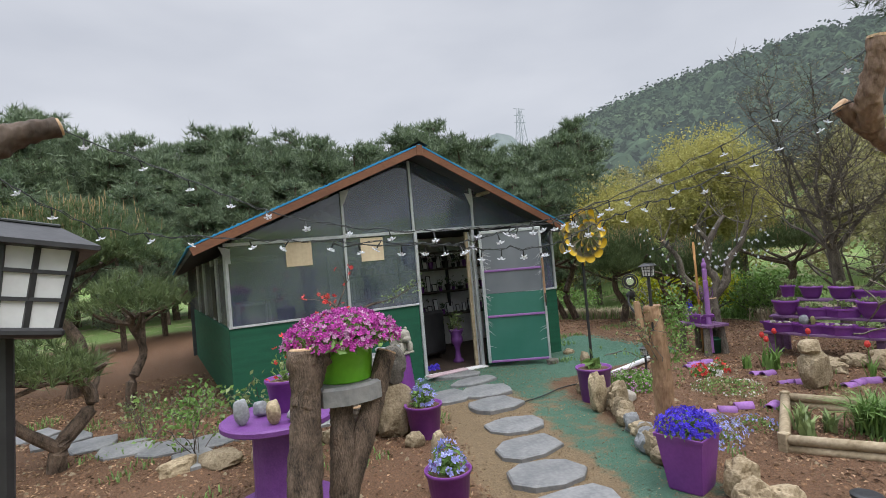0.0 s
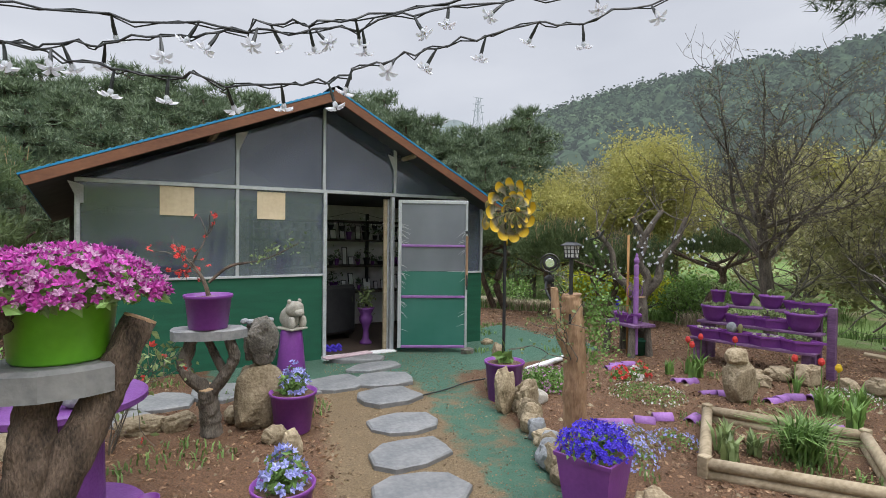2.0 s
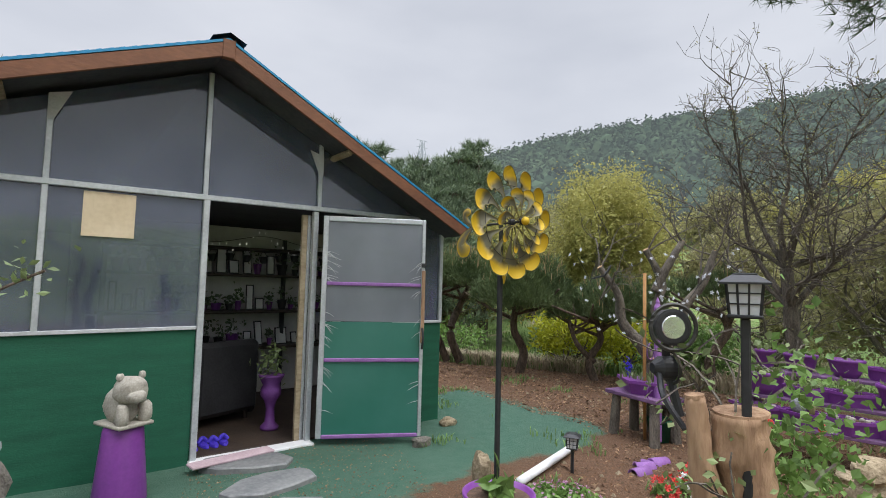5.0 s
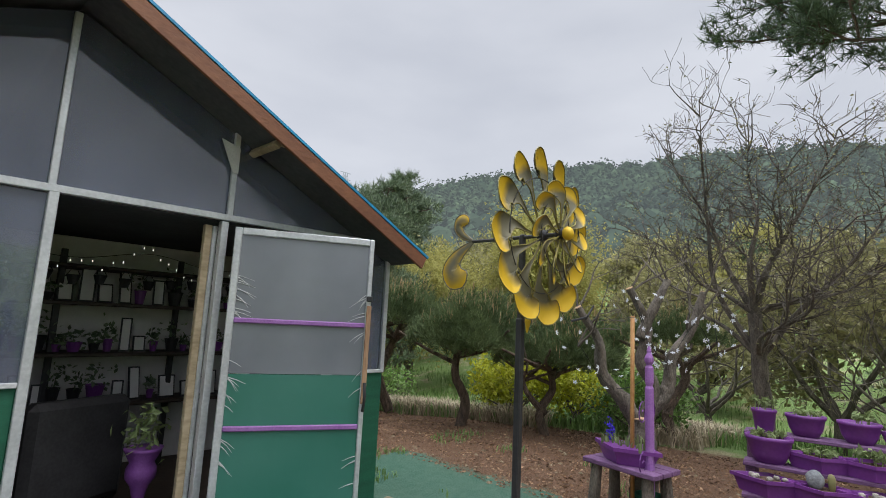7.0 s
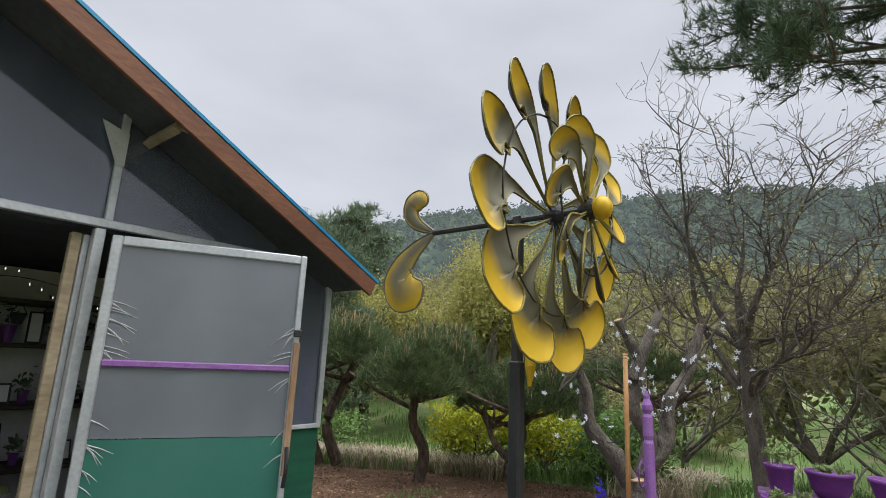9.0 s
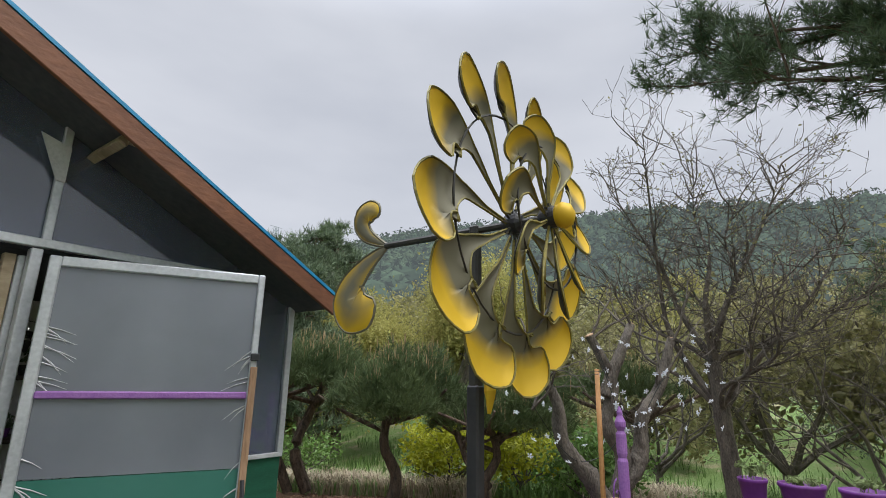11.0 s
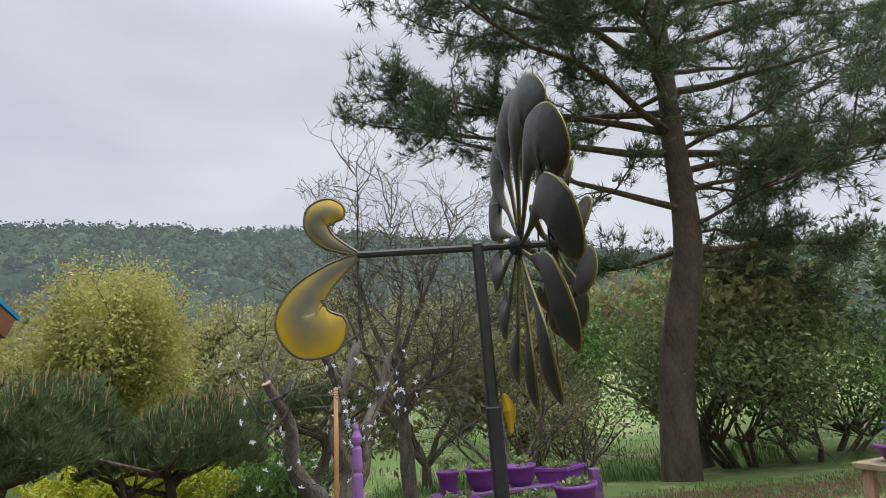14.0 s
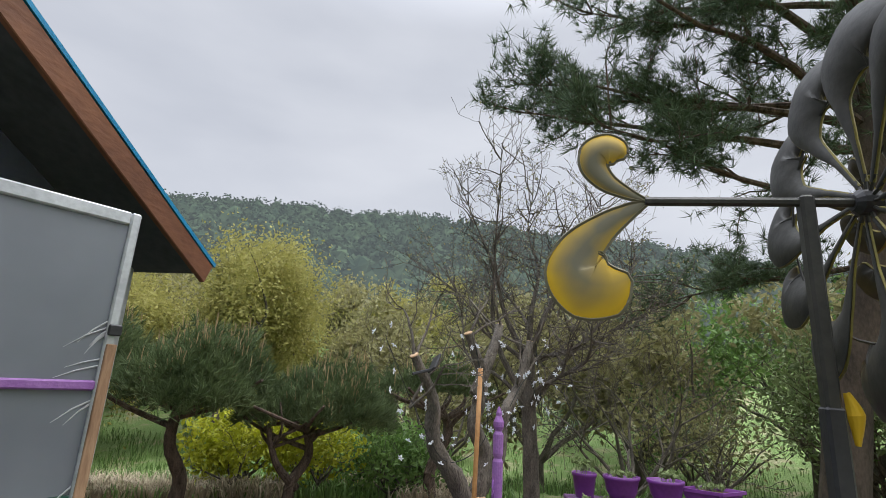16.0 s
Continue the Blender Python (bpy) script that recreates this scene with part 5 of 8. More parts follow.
def comma(g, fade, pts, widths, side):
    """Flat tapering scroll in the x-z plane along the path, slightly dished."""
    P = smooth_path(pts, 7)
    n = len(P)
    k0 = len(g.v)
    W = [np.interp(i / (n - 1), np.linspace(0, 1, len(widths)), widths) for i in range(n)]
    nv = 6
    for s in (0, 1):
        for i, p in enumerate(P):
            t = (P[min(i + 1, n - 1)] - P[max(i - 1, 0)]).normalized()
            q = Vector((-t.z, 0, t.x))
            for j in range(nv + 1):
                v = j / nv * 2 - 1
                c = p + q * (W[i] * v)
                g.v.append((c.x, 0.009 * (v * v - 1) * (W[i] / max(W)) + s * 0.003, c.z))
                fade.append(0.16 + 0.42 * i / n + 0.34 * abs(v) ** 1.5)
    half = n * (nv + 1)
    for i in range(n - 1):
        for j in range(nv):
            a, b = k0 + i * (nv + 1) + j, k0 + (i + 1) * (nv + 1) + j
            g.f += [(a, b, b + 1, a + 1), (half + a + 1, half + b + 1, half + b, half + a)]
    edge = [g.v[k0 + i * (nv + 1)] for i in range(n)] + [g.v[k0 + i * (nv + 1) + nv] for i in range(n)][::-1]
    return edge


def wind_spinner():
    ob = thing("wind_spinner", pose(PX, PY, 0), "yellow metal flower wind spinner on a dark pole", "wind spinner")
    part("pole", beam(Geo(), (0, 0, 0.15), (0, 0, PT - 0.3), 0.026, 0.026), DARK, ob)
    part("pole_collar", beam(Geo(), (0, 0, PT - 0.34), (0, 0, PT + 0.01), 0.021, 0.021), SPIN_DARK, ob)
    g = Geo()
    fd = []
    m = pose(0.0, 0, PT, 0, 0, -88.5)
    e = comma(g, fd, [(0.022, 0, -0.28), (0.03, 0, -0.31), (0.028, 0, -0.35)], [0.004, 0.012, 0.003], 1)
    yp = part("yellow_tab", g, SPIN_YELLOW, ob)
    yp.data.attributes.new("fade", "FLOAT", "POINT").data.foreach_set("value", [1.0] * len(g.v))
    yp.matrix_local = m
    head = part("arm", tube(Geo(), [(-0.235, 0, 0), (0.2, 0, 0)], 0.0075, 8), SPIN_DARK, ob, "dark horizontal arm")
    head.matrix_local = m
    # tail scrolls
    lower = ([(-0.23, 0, 0), (-0.262, 0, -0.018), (-0.30, 0, -0.045), (-0.333, 0, -0.08), (-0.343, 0, -0.115), (-0.325, 0, -0.137), (-0.29, 0, -0.138), (-0.262, 0, -0.125)], [0.003, 0.013, 0.023, 0.035, 0.048, 0.056, 0.047, 0.008])
    upper = ([(-0.23, 0, 0), (-0.262, 0, 0.014), (-0.294, 0, 0.034), (-0.312, 0, 0.06), (-0.308, 0, 0.083), (-0.29, 0, 0.09), (-0.272, 0, 0.085), (-0.262, 0, 0.078)], [0.002, 0.009, 0.016, 0.022, 0.028, 0.029, 0.022, 0.005])
    for line, widths in (lower, upper):
        g, fd = Geo(), []
        edge = comma(g, fd, line, widths, 1)
        tail = part("tail_scroll", g, SPIN_YELLOW, head, "yellow airbrushed scroll tail")
        tail.data.attributes.new("fade", "FLOAT", "POINT").data.foreach_set("value", fd)
        tail.data.polygons.foreach_set("use_smooth", [True] * len(tail.data.polygons))
        part("scroll_rim", tube(Geo(), edge, 0.003, 4), SPIN_YELLOW, head)
    big_b, big_s = blade_mesh("outer_blade", 0.318, 0.06, 0.22, 0.34)
    small_b, small_s = blade_mesh("inner_blade", 0.19, 0.032, -0.4, 0.3)
    for nm, me, st, cnt, x, ph in (("outer_blade", big_b, big_s, 12, 0.085, 0.13), ("inner_blade", small_b, small_s, 10, 0.16, 0.3)):
        for k in range(cnt):
            r = Matrix.Translation((x, 0, 0)) @ Matrix.Rotation(ph + 2 * math.pi * k / cnt, 4, "X") @ Matrix(((0, 0, 1, 0), (0, 1, 0, 0), (-1, 0, 0, 0), (0, 0, 0, 1))) @ Matrix.Rotation(0.0, 4, "X")
            b = new(nm, me)
            b.parent, b.matrix_local = ob, m @ r
            s = new("blade_stem", st)
            s.parent = b
        ring = [(x, 0.7 * (0.3 if cnt == 12 else 0.19) * math.cos(a), 0.7 * (0.3 if cnt == 12 else 0.19) * math.sin(a)) for a in [2 * math.pi * i / 40 for i in range(41)]]
        rg = part("tie_ring", tube(Geo(), ring, 0.0022, 4), SPIN_DARK, ob)
        rg.matrix_local = m
        hub = part("hub", lathe(Geo(), [(0.012, -0.02), (0.02, -0.012), (0.02, 0.012), (0.012, 0.02)], 14, Matrix.Translation((x, 0, 0)) @ Matrix.Rotation(math.pi / 2, 4, "Y")), DARK, ob)
        hub.matrix_local = m
    cap = lathe(Geo(), [(0.006, 0.0), (0.02, 0.006), (0.025, 0.018), (0.02, 0.031), (0.007, 0.038)], 18, Matrix.Translation((0.168, 0, 0)) @ Matrix.Rotation(math.pi / 2, 4, "Y"))
    c = part("centre_cap", cap, SPIN_YELLOW, ob, "bright yellow domed centre cap", True)
    c.data.attributes.new("fade", "FLOAT", "POINT").data.foreach_set("value", [1.0] * len(cap.v))
    c.matrix_local = m


wind_spinner()


# ---- stump with lantern and spotlights ----
def box_lantern(m, s, label, pole=0.0, name="garden_lantern"):
    """Black square lantern of width s with lattice bars and a hipped roof."""
    ob = thing(name, m, label, "lantern")
    h = s * 0.82
    for k in range(4):
        r = pose(0, 0, 0, 0, 0, 90 * k)
        g = Geo()
        g.add([(-s * 0.36, -s * 0.36, 0), (s * 0.36, -s * 0.36, 0), (s * 0.43, -s * 0.43, h), (-s * 0.43, -s * 0.43, h)], [(0, 1, 2, 3)], r)
        pn = part("pane", g, LANTERN_PANE, ob, "frosted white pane")
        g = Geo()
        for a in (-1, -0.4, 0.25, 1):
            beam(g, tuple(r @ Vector((a * s * 0.36, -s * 0.365, 0))), tuple(r @ Vector((a * s * 0.43, -s * 0.435, h))), s * 0.05, s * 0.05, 0)
        for b in (0.35, 0.7):
            q = s * (0.365 + 0.07 * b)
            beam(g, tuple(r @ Vector((-q, -q - 0.001, h * b))), tuple(r @ Vector((q, -q - 0.001, h * b))), s * 0.04, s * 0.04, 0)
        part("lattice", g, DARK, ob)
    part("base_frame", box(Geo(), -s * 0.42, -s * 0.42, -s * 0.1, s * 0.42, s * 0.42, 0), DARK, ob)
    g = Geo()
    q, t = s * 0.62, s * 0.3
    g.add([(-q, -q, h), (q, -q, h), (q, q, h), (-q, q, h), (-q, -q, h + s * 0.05), (q, -q, h + s * 0.05), (q, q, h + s * 0.05), (-q, q, h + s * 0.05), (-t, -t, h + s * 0.26), (t, -t, h + s * 0.26), (t, t, h + s * 0.26), (-t, t, h + s * 0.26)],
          [(3, 2, 1, 0), (0, 1, 5, 4), (1, 2, 6, 5), (2, 3, 7, 6), (3, 0, 4, 7), (4, 5, 9, 8), (5, 6, 10, 9), (6, 7, 11, 10), (7, 4, 8, 11), (8, 9, 10, 11)])
    part("roof", g, DARK, ob)
    part("solar_panel", box(Geo(), -t, -t, h + s * 0.26, t, t, h + s * 0.3), WIRE, ob)
    if pole:
        part("pole", beam(Geo(), (0, 0, -pole), (0, 0, -s * 0.1), s * 0.24, s * 0.24), DARK, ob)
    return ob


def stump():
    ob = thing("stripped_stump", pose(0, 0, 0), "stripped reddish tree stump wrapped in ivy at the top", "tree stump")
    log("trunk", ob, [(3.93, 3.26, -0.14), (3.9, 3.24, 0.4), (3.88, 3.23, 0.8), (3.86, 3.24, 1.12)], (0.085, 0.07), 14, STRIPPED, STRIPPED)
    log("side_stub", ob, [(3.87, 3.25, 0.7), (3.79, 3.29, 0.9), (3.76, 3.31, 1.16)], (0.05, 0.025), 15, STRIPPED, STRIPPED)
    nr = np.random.default_rng(77)
    c = nr.normal(size=(820, 3)) * [0.06, 0.07, 0.17] + [4.01, 3.14, 0.95]
    ivy = thing("ivy", pose(0, 0, 0), "climbing ivy with small green leaves on the stump", "ivy")
    g = leaves(Geo(), c, 0.027, nr, 0.75)
    part("leaves", g, LEAF, ivy)
    rng = random.Random(8)
    g, tips = Geo(), []
    for k in range(9):
        a = rng.uniform(0, 6.28)
        grow(rng, (3.92 + 0.08 * math.cos(a), 3.22 + 0.08 * math.sin(a), rng.uniform(0.6, 1.1)), (math.cos(a) * 0.5, math.sin(a) * 0.5, 0.8), 0.3, 0.005, 1, tips, g, 2, 0.5, 0.6, 0.0, 4)
    part("vines", g, BARK_GREY, ivy)
    P = np.array([t[0] for t in tips])
    part("young_leaves", leaves(Geo(), P[nr.integers(0, len(P), 200)] + nr.normal(size=(200, 3)) * 0.03, 0.026, nr, 0.7), LEAF_PALE, ivy)


stump()
box_lantern(pose(3.82, 3.21, 1.375, 0, 0, 20), 0.092, "black solar lantern with white panes on a short pole", 0.45)
lan = box_lantern(pose(5.96, 5.4, 0.1, 0, 0, 30), 0.105, "small black path lantern stuck in the soil", 0.22, "path_lantern")


def spotlights():
    ob = thing("spotlight", pose(3.80, 3.40, 1.33, 0, 0, -38), "chrome round garden spotlight clamped to the stump", "spotlight")
    part("ring", tube(Geo(), [(0.062 * math.cos(a), -0.03, 0.062 * math.sin(a)) for a in [2 * math.pi * i / 24 for i in range(25)]], 0.006, 6), SPIN_DARK, ob)
    part("head", lathe(Geo(), [(0.02, -0.05), (0.045, -0.02), (0.05, 0.03), (0.042, 0.032)], 18, Matrix.Rotation(math.pi / 2, 4, "X")), DARK, ob)
    part("lens", lathe(Geo(), [(0.04, 0.025), (0.03, 0.034)], 18, Matrix.Rotation(math.pi / 2, 4, "X")), CHROME, ob)
    part("stem", tube(Geo(), smooth_path([(0.0, 0.03, -0.02), (0.02, 0.05, -0.12), (0.04, 0.02, -0.25)], 5), 0.012, 6), DARK, ob)
    lower = copy_thing(ob, pose(3.83, 3.43, 1.21, 0, 50, 60) @ Matrix.Scale(0.72, 4))


spotlights()

# ---- stepping stones and slab path ----
rs = random.Random(17)
STEPS = [(3.80, 7.02, 0.36, 0.17), (3.81, 6.48, 0.34, 0.17), (3.67, 5.88, 0.34, 0.24), (3.18, 5.98, 0.3, 0.26), (3.46, 5.30, 0.31, 0.24), (3.27, 4.60, 0.29, 0.22), (3.03, 4.02, 0.31, 0.22), (2.83, 3.46, 0.3, 0.22), (2.7, 2.92, 0.32, 0.24), (2.5, 2.35, 0.32, 0.22), (2.3, 1.75, 0.3, 0.22), (2.1, 1.15, 0.3, 0.22)]
for x, y, a, b in STEPS:
    s = make("stepping_stone", slab(Geo(), blob_outline(rs, a * 1.0, b * 1.05, 9, 0.09), 0.05), SLATE)
    s.matrix_world = pose(x, y, ground_z(x, y) - 0.005, 0, 0, rs.uniform(-25, 10))
    tagged(s, "flat grey slate stepping stone set in tan grit", "stepping stone", "stepping stones")
for x, y, a, b in ((2.90, 5.93, 0.2, 0.16), (2.68, 6.25, 0.33, 0.2), (2.05, 6.25, 0.3, 0.28), (1.55, 6.2, 0.3, 0.26), (0.95, 6.22, 0.33, 0.25), (0.5, 6.25, 0.26, 0.27), (0.05, 6.35, 0.27, 0.24), (-0.35, 6.6, 0.28, 0.25), (-0.72, 7.05, 0.28, 0.26), (-1.1, 7.55, 0.3, 0.26), (-1.5, 8.0, 0.3, 0.25), (0.35, 5.75, 0.3, 0.2), (1.25, 5.8, 0.25, 0.18), (2.35, 5.75, 0.24, 0.17)):
    s = make("paving_slab", slab(Geo(), blob_outline(rs, a * 0.98, b, 8, 0.16), 0.045), SLATE)
    s.matrix_world = pose(x, y, ground_z(x, y) - 0.005, 0, 0, rs.uniform(0, 180))
    tagged(s, "irregular flat grey paving slab along the house", "paving slab", "paving slabs")
s = make("board", box(Geo(), -0.34, -0.07, 0, 0.34, 0.07, 0.02), PINKBOARD)
s.matrix_world = pose(3.72, 7.1, -0.055, 0, 0, 8)
tagged(s, "pinkish board lying at the threshold", "board")
g = tube(Geo(), [(5.35, 5.42, -0.06), (6.45, 5.75, -0.06)], 0.035, 12)
tagged(make("white_pipe", g, WHITE_PLASTIC, smooth=True), "white plastic pipe edging the green mat", "pipe")
g = tube(Geo(), smooth_path([(3.75, 5.2, -0.085), (4.1, 5.25, -0.08), (4.5, 5.4, -0.085), (4.9, 5.4, -0.085)], 6), 0.008, 5)
tagged(make("black_hose", g, WIRE), "thin black cable lying across the green mat", "cable")


# ---- timber bed, tiles, bedding plants ----
def timber_bed():
    ob = thing("raised_bed", pose(0, 0, 0), "low raised bed of weathered half-round timber", "raised bed")
    FL, FR, BR, BL = (4.62, 2.74), (5.22, 1.87), (6.2, 2.4), (5.7, 3.38)
    for (a, b), rows in (((FL, FR), 2), ((FR, BR), 2), ((BR, BL), 2), ((BL, FL), 2)):
        for k in range(rows):
            tube_g = tube(Geo(), [(a[0], a[1], -0.085 + 0.075 * k), (b[0], b[1], -0.085 + 0.075 * k)], 0.042, 10)
            part("timber", tube_g, PLANK, ob, smooth=True)
    for x, y in (FL, FR, BR, BL):
        part("corner_peg", box(Geo(), x - 0.035, y - 0.035, -0.16, x + 0.035, y + 0.035, 0.045), PLANK, ob)


timber_bed()


def grass_clump(m, label, n, h, seed, r=0.1, lean=0.9, width=0.014, material=None, name="grass_clump"):
    nr = np.random.default_rng(seed)
    ob = thing(name, m, label, "plant")
    c = np.concatenate([nr.normal(size=(n, 2)) * r * 0.6, np.zeros((n, 1))], 1)
    part("leaf_tuft", blades(Geo(), c, h, nr, lean, width), material or GRASSBLADE, ob)
    return ob


grass_clump(pose(5.5, 2.52, -0.1), "dense tuft of dark green strap leaves in the bed", 340, 0.36, 3, 0.11, 1.2, 0.014)
for x, y, h in ((5.0, 2.78, 0.2), (5.12, 2.9, 0.22), (5.25, 2.75, 0.18), (5.35, 3.0, 0.18), (6.75, 2.9, 0.28), (6.95, 2.7, 0.3), (6.55, 2.6, 0.3), (6.85, 4.55, 0.2), (7.05, 4.3, 0.26)):
    grass_clump(pose(x, y, -0.1), "small clump of broad green lily leaves", 22, h, int(x * 100), 0.04, 0.6, 0.035, LEAF_PALE if x < 5.5 else LEAF)


def tulip(x, y, h, petal, label):
    ob = thing("tulip", pose(x, y, -0.1), label, "tulip", "tulips")
    part("stem", tube(Geo(), [(0, 0, 0), (0.01, 0, h)], 0.005, 5), LEAF, ob)
    part("flower", lathe(Geo(), [(0.008, h), (0.028, h + 0.02), (0.03, h + 0.045), (0.016, h + 0.075)], 10), petal, ob)
    nr = np.random.default_rng(int(x * 50))
    part("leaves", blades(Geo(), nr.normal(size=(7, 3)) * [0.02, 0.02, 0], h * 0.75, nr, 0.5, 0.03), LEAF, ob)


for x, y, h, p, lb in ((7.05, 4.45, 0.38, RED_PETAL, "red tulip in the bare soil"), (7.15, 4.35, 0.42, RED_PETAL, "red tulip in the bare soil"), (6.9, 4.3, 0.36, RED_PETAL, "red tulip in the bare soil"), (7.35, 4.05, 0.42, RED_PETAL, "red tulip in the bare soil"),
                       (6.9, 2.85, 0.4, YELLOW_PETAL, "yellow tulip among green leaves"), (7.2, 3.35, 0.36, RED_PETAL, "red tulip in the bare soil"), (7.05, 3.05, 0.4, RED_PETAL, "red tulip in the bare soil")):
    tulip(x, y, h, p, lb)


def half_tile():
    g = Geo()
    n = 10
    for s, r in ((0, 0.058), (1, 0.046)):
        for y in (-0.085, 0.085):
            for k in range(n + 1):
                a = math.pi * k / n
                g.v.append((r * math.cos(a), y, r * math.sin(a)))
    q = n + 1
    for k in range(n):
        g.f += [(k, k + 1, q + k + 1, q + k), (2 * q + k + 1, 2 * q + k, 3 * q + k, 3 * q + k + 1), (k + 1, k, 2 * q + k, 2 * q + k + 1), (q + k, q + k + 1, 3 * q + k + 1, 3 * q + k)]
    return g


tile0 = tagged(make("edging_tile", half_tile(), LILAC, smooth=True), "lilac painted half-round clay tile edging the bed", "roof tile", "lilac edging tiles")
tile0.matrix_world = pose(4.82, 3.74, -0.105, 0, 0, 60)
for x, y, a in ((4.98, 3.72, 55), (5.18, 3.64, 70), (5.38, 3.6, 60), (5.62, 3.46, 80), (5.82, 3.4, 75), (6.5, 3.85, 50), (6.6, 3.72, 50), (6.68, 4.3, 65), (6.72, 4.2, 65), (6.8, 3.36, 75), (6.95, 3.35, 70), (7.1, 3.3, 70), (7.3, 3.2, 60), (6.25, 2.75, 40), (6.4, 2.7, 45), (6.95, 2.1, 40), (6.4, 5.05, 60), (6.55, 5.1, 50), (6.68, 5.12, 50), (6.78, 5.1, 60)):
    copy_thing(tile0, pose(x, y, -0.115 - 0.012 * math.sin(x * 37), 4 * math.sin(x * 51), 0, a + 22 * math.sin(x * 29 + y * 17)))


def bedding(m, r, h, label, petal, n_fl, seed, leafmat=None, n_leaf=300, fl=0.025, leafsize=0.025):
    nr = np.random.default_rng(seed)
    ob = thing("bedding_plant", m, label, "flowering plant")
    c, d = dome(nr, n_leaf, r, r, h, 0, 0.5)
    part("foliage", leaves(Geo(), c, leafsize, nr), leafmat or LEAF, ob)
    c, d = dome(nr, n_fl, r, r, h * 1.05, 0.005, 0.1)
    part("blossoms", blossoms(Geo(), c, d + nr.normal(size=d.shape) * 0.3, fl, nr), petal, ob)


bedding(pose(5.2, 4.9, -0.1), 0.38, 0.2, "mound of heather with small pink flowers", PINK_PETAL, 260, 1, LEAF, 1700, 0.025, 0.045)
bedding(pose(4.55, 3.35, -0.1), 0.3, 0.14, "low mat of small pale blue flowers", LILAC_PETAL, 260, 2, LEAF_OLIVE, 500)
bedding(pose(4.35, 3.15, -0.1), 0.22, 0.14, "low mat of small pale blue flowers", LILAC_PETAL, 160, 3, LEAF, 300)
bedding(pose(4.95, 3.2, -0.1), 0.2, 0.09, "low mat of small pale blue flowers", LILAC_PETAL, 60, 4, LEAF, 250)
bedding(pose(5.85, 4.12, -0.1), 0.4, 0.1, "green groundcover with tiny white flowers", WHITE_PETAL, 70, 5, LEAF, 800)
bedding(pose(7.5, 3.0, -0.1), 0.32, 0.1, "green groundcover with tiny white flowers", WHITE_PETAL, 90, 6, LEAF, 500)
bedding(pose(6.12, 4.68, -0.1), 0.11, 0.16, "bright red begonia clump in the soil", RED_PETAL, 22, 7, LEAF, 70, 0.055, 0.05)
bedding(pose(6.3, 4.62, -0.1), 0.1, 0.14, "white begonia clump in the soil", WHITE_PETAL, 20, 8, LEAF, 70, 0.05, 0.05)
bedding(pose(6.48, 4.66, -0.1), 0.11, 0.17, "bright red begonia clump in the soil", RED_PETAL, 22, 9, LEAF, 70, 0.055, 0.05)

standing_rock(6.52, 3.55, -0.12, 0.34, 0.28, 0.46, 150, ROCK, "tan boulder standing in the flower bed", amp=0.22)
standing_rock(6.5, 3.56, 0.27, 0.26, 0.2, 0.17, 151, ROCK, "rounded pale stone balanced on the tan boulder", amp=0.12)
for x, y, w, h, s in ((7.75, 3.75, 0.3, 0.2, 152), (7.85, 3.5, 0.34, 0.26, 153), (7.6, 3.95, 0.24, 0.14, 154), (8.0, 2.9, 0.3, 0.24, 155), (7.85, 3.1, 0.2, 0.18, 156), (8.3, 2.75, 0.34, 0.16, 157), (7.3, 3.75, 0.26, 0.16, 158)):
    standing_rock(x, y, -0.12, w, w * 0.8, h, s, ROCK, "angular tan rock before the plant shelf", "rocks by the shelf", s * 20)
s = make("plank", box(Geo(), -0.5, -0.08, 0, 0.5, 0.08, 0.03), PLANK)
s.matrix_world = pose(9.4, 3.0, 0.05, 0, 4, -75)
tagged(s, "pale plank lying on the rocks", "plank")
sol = thing("solar_spot", pose(4.12, 1.95, -0.1), "round black solar ground lamp", "solar lamp")
part("head", lathe(Geo(), [(0.05, 0.05), (0.085, 0.07), (0.085, 0.09), (0.06, 0.1)], 20), DARK, sol)
part("spike", tube(Geo(), [(0, 0, -0.05), (0, 0, 0.06)], 0.012, 6), DARK, sol)


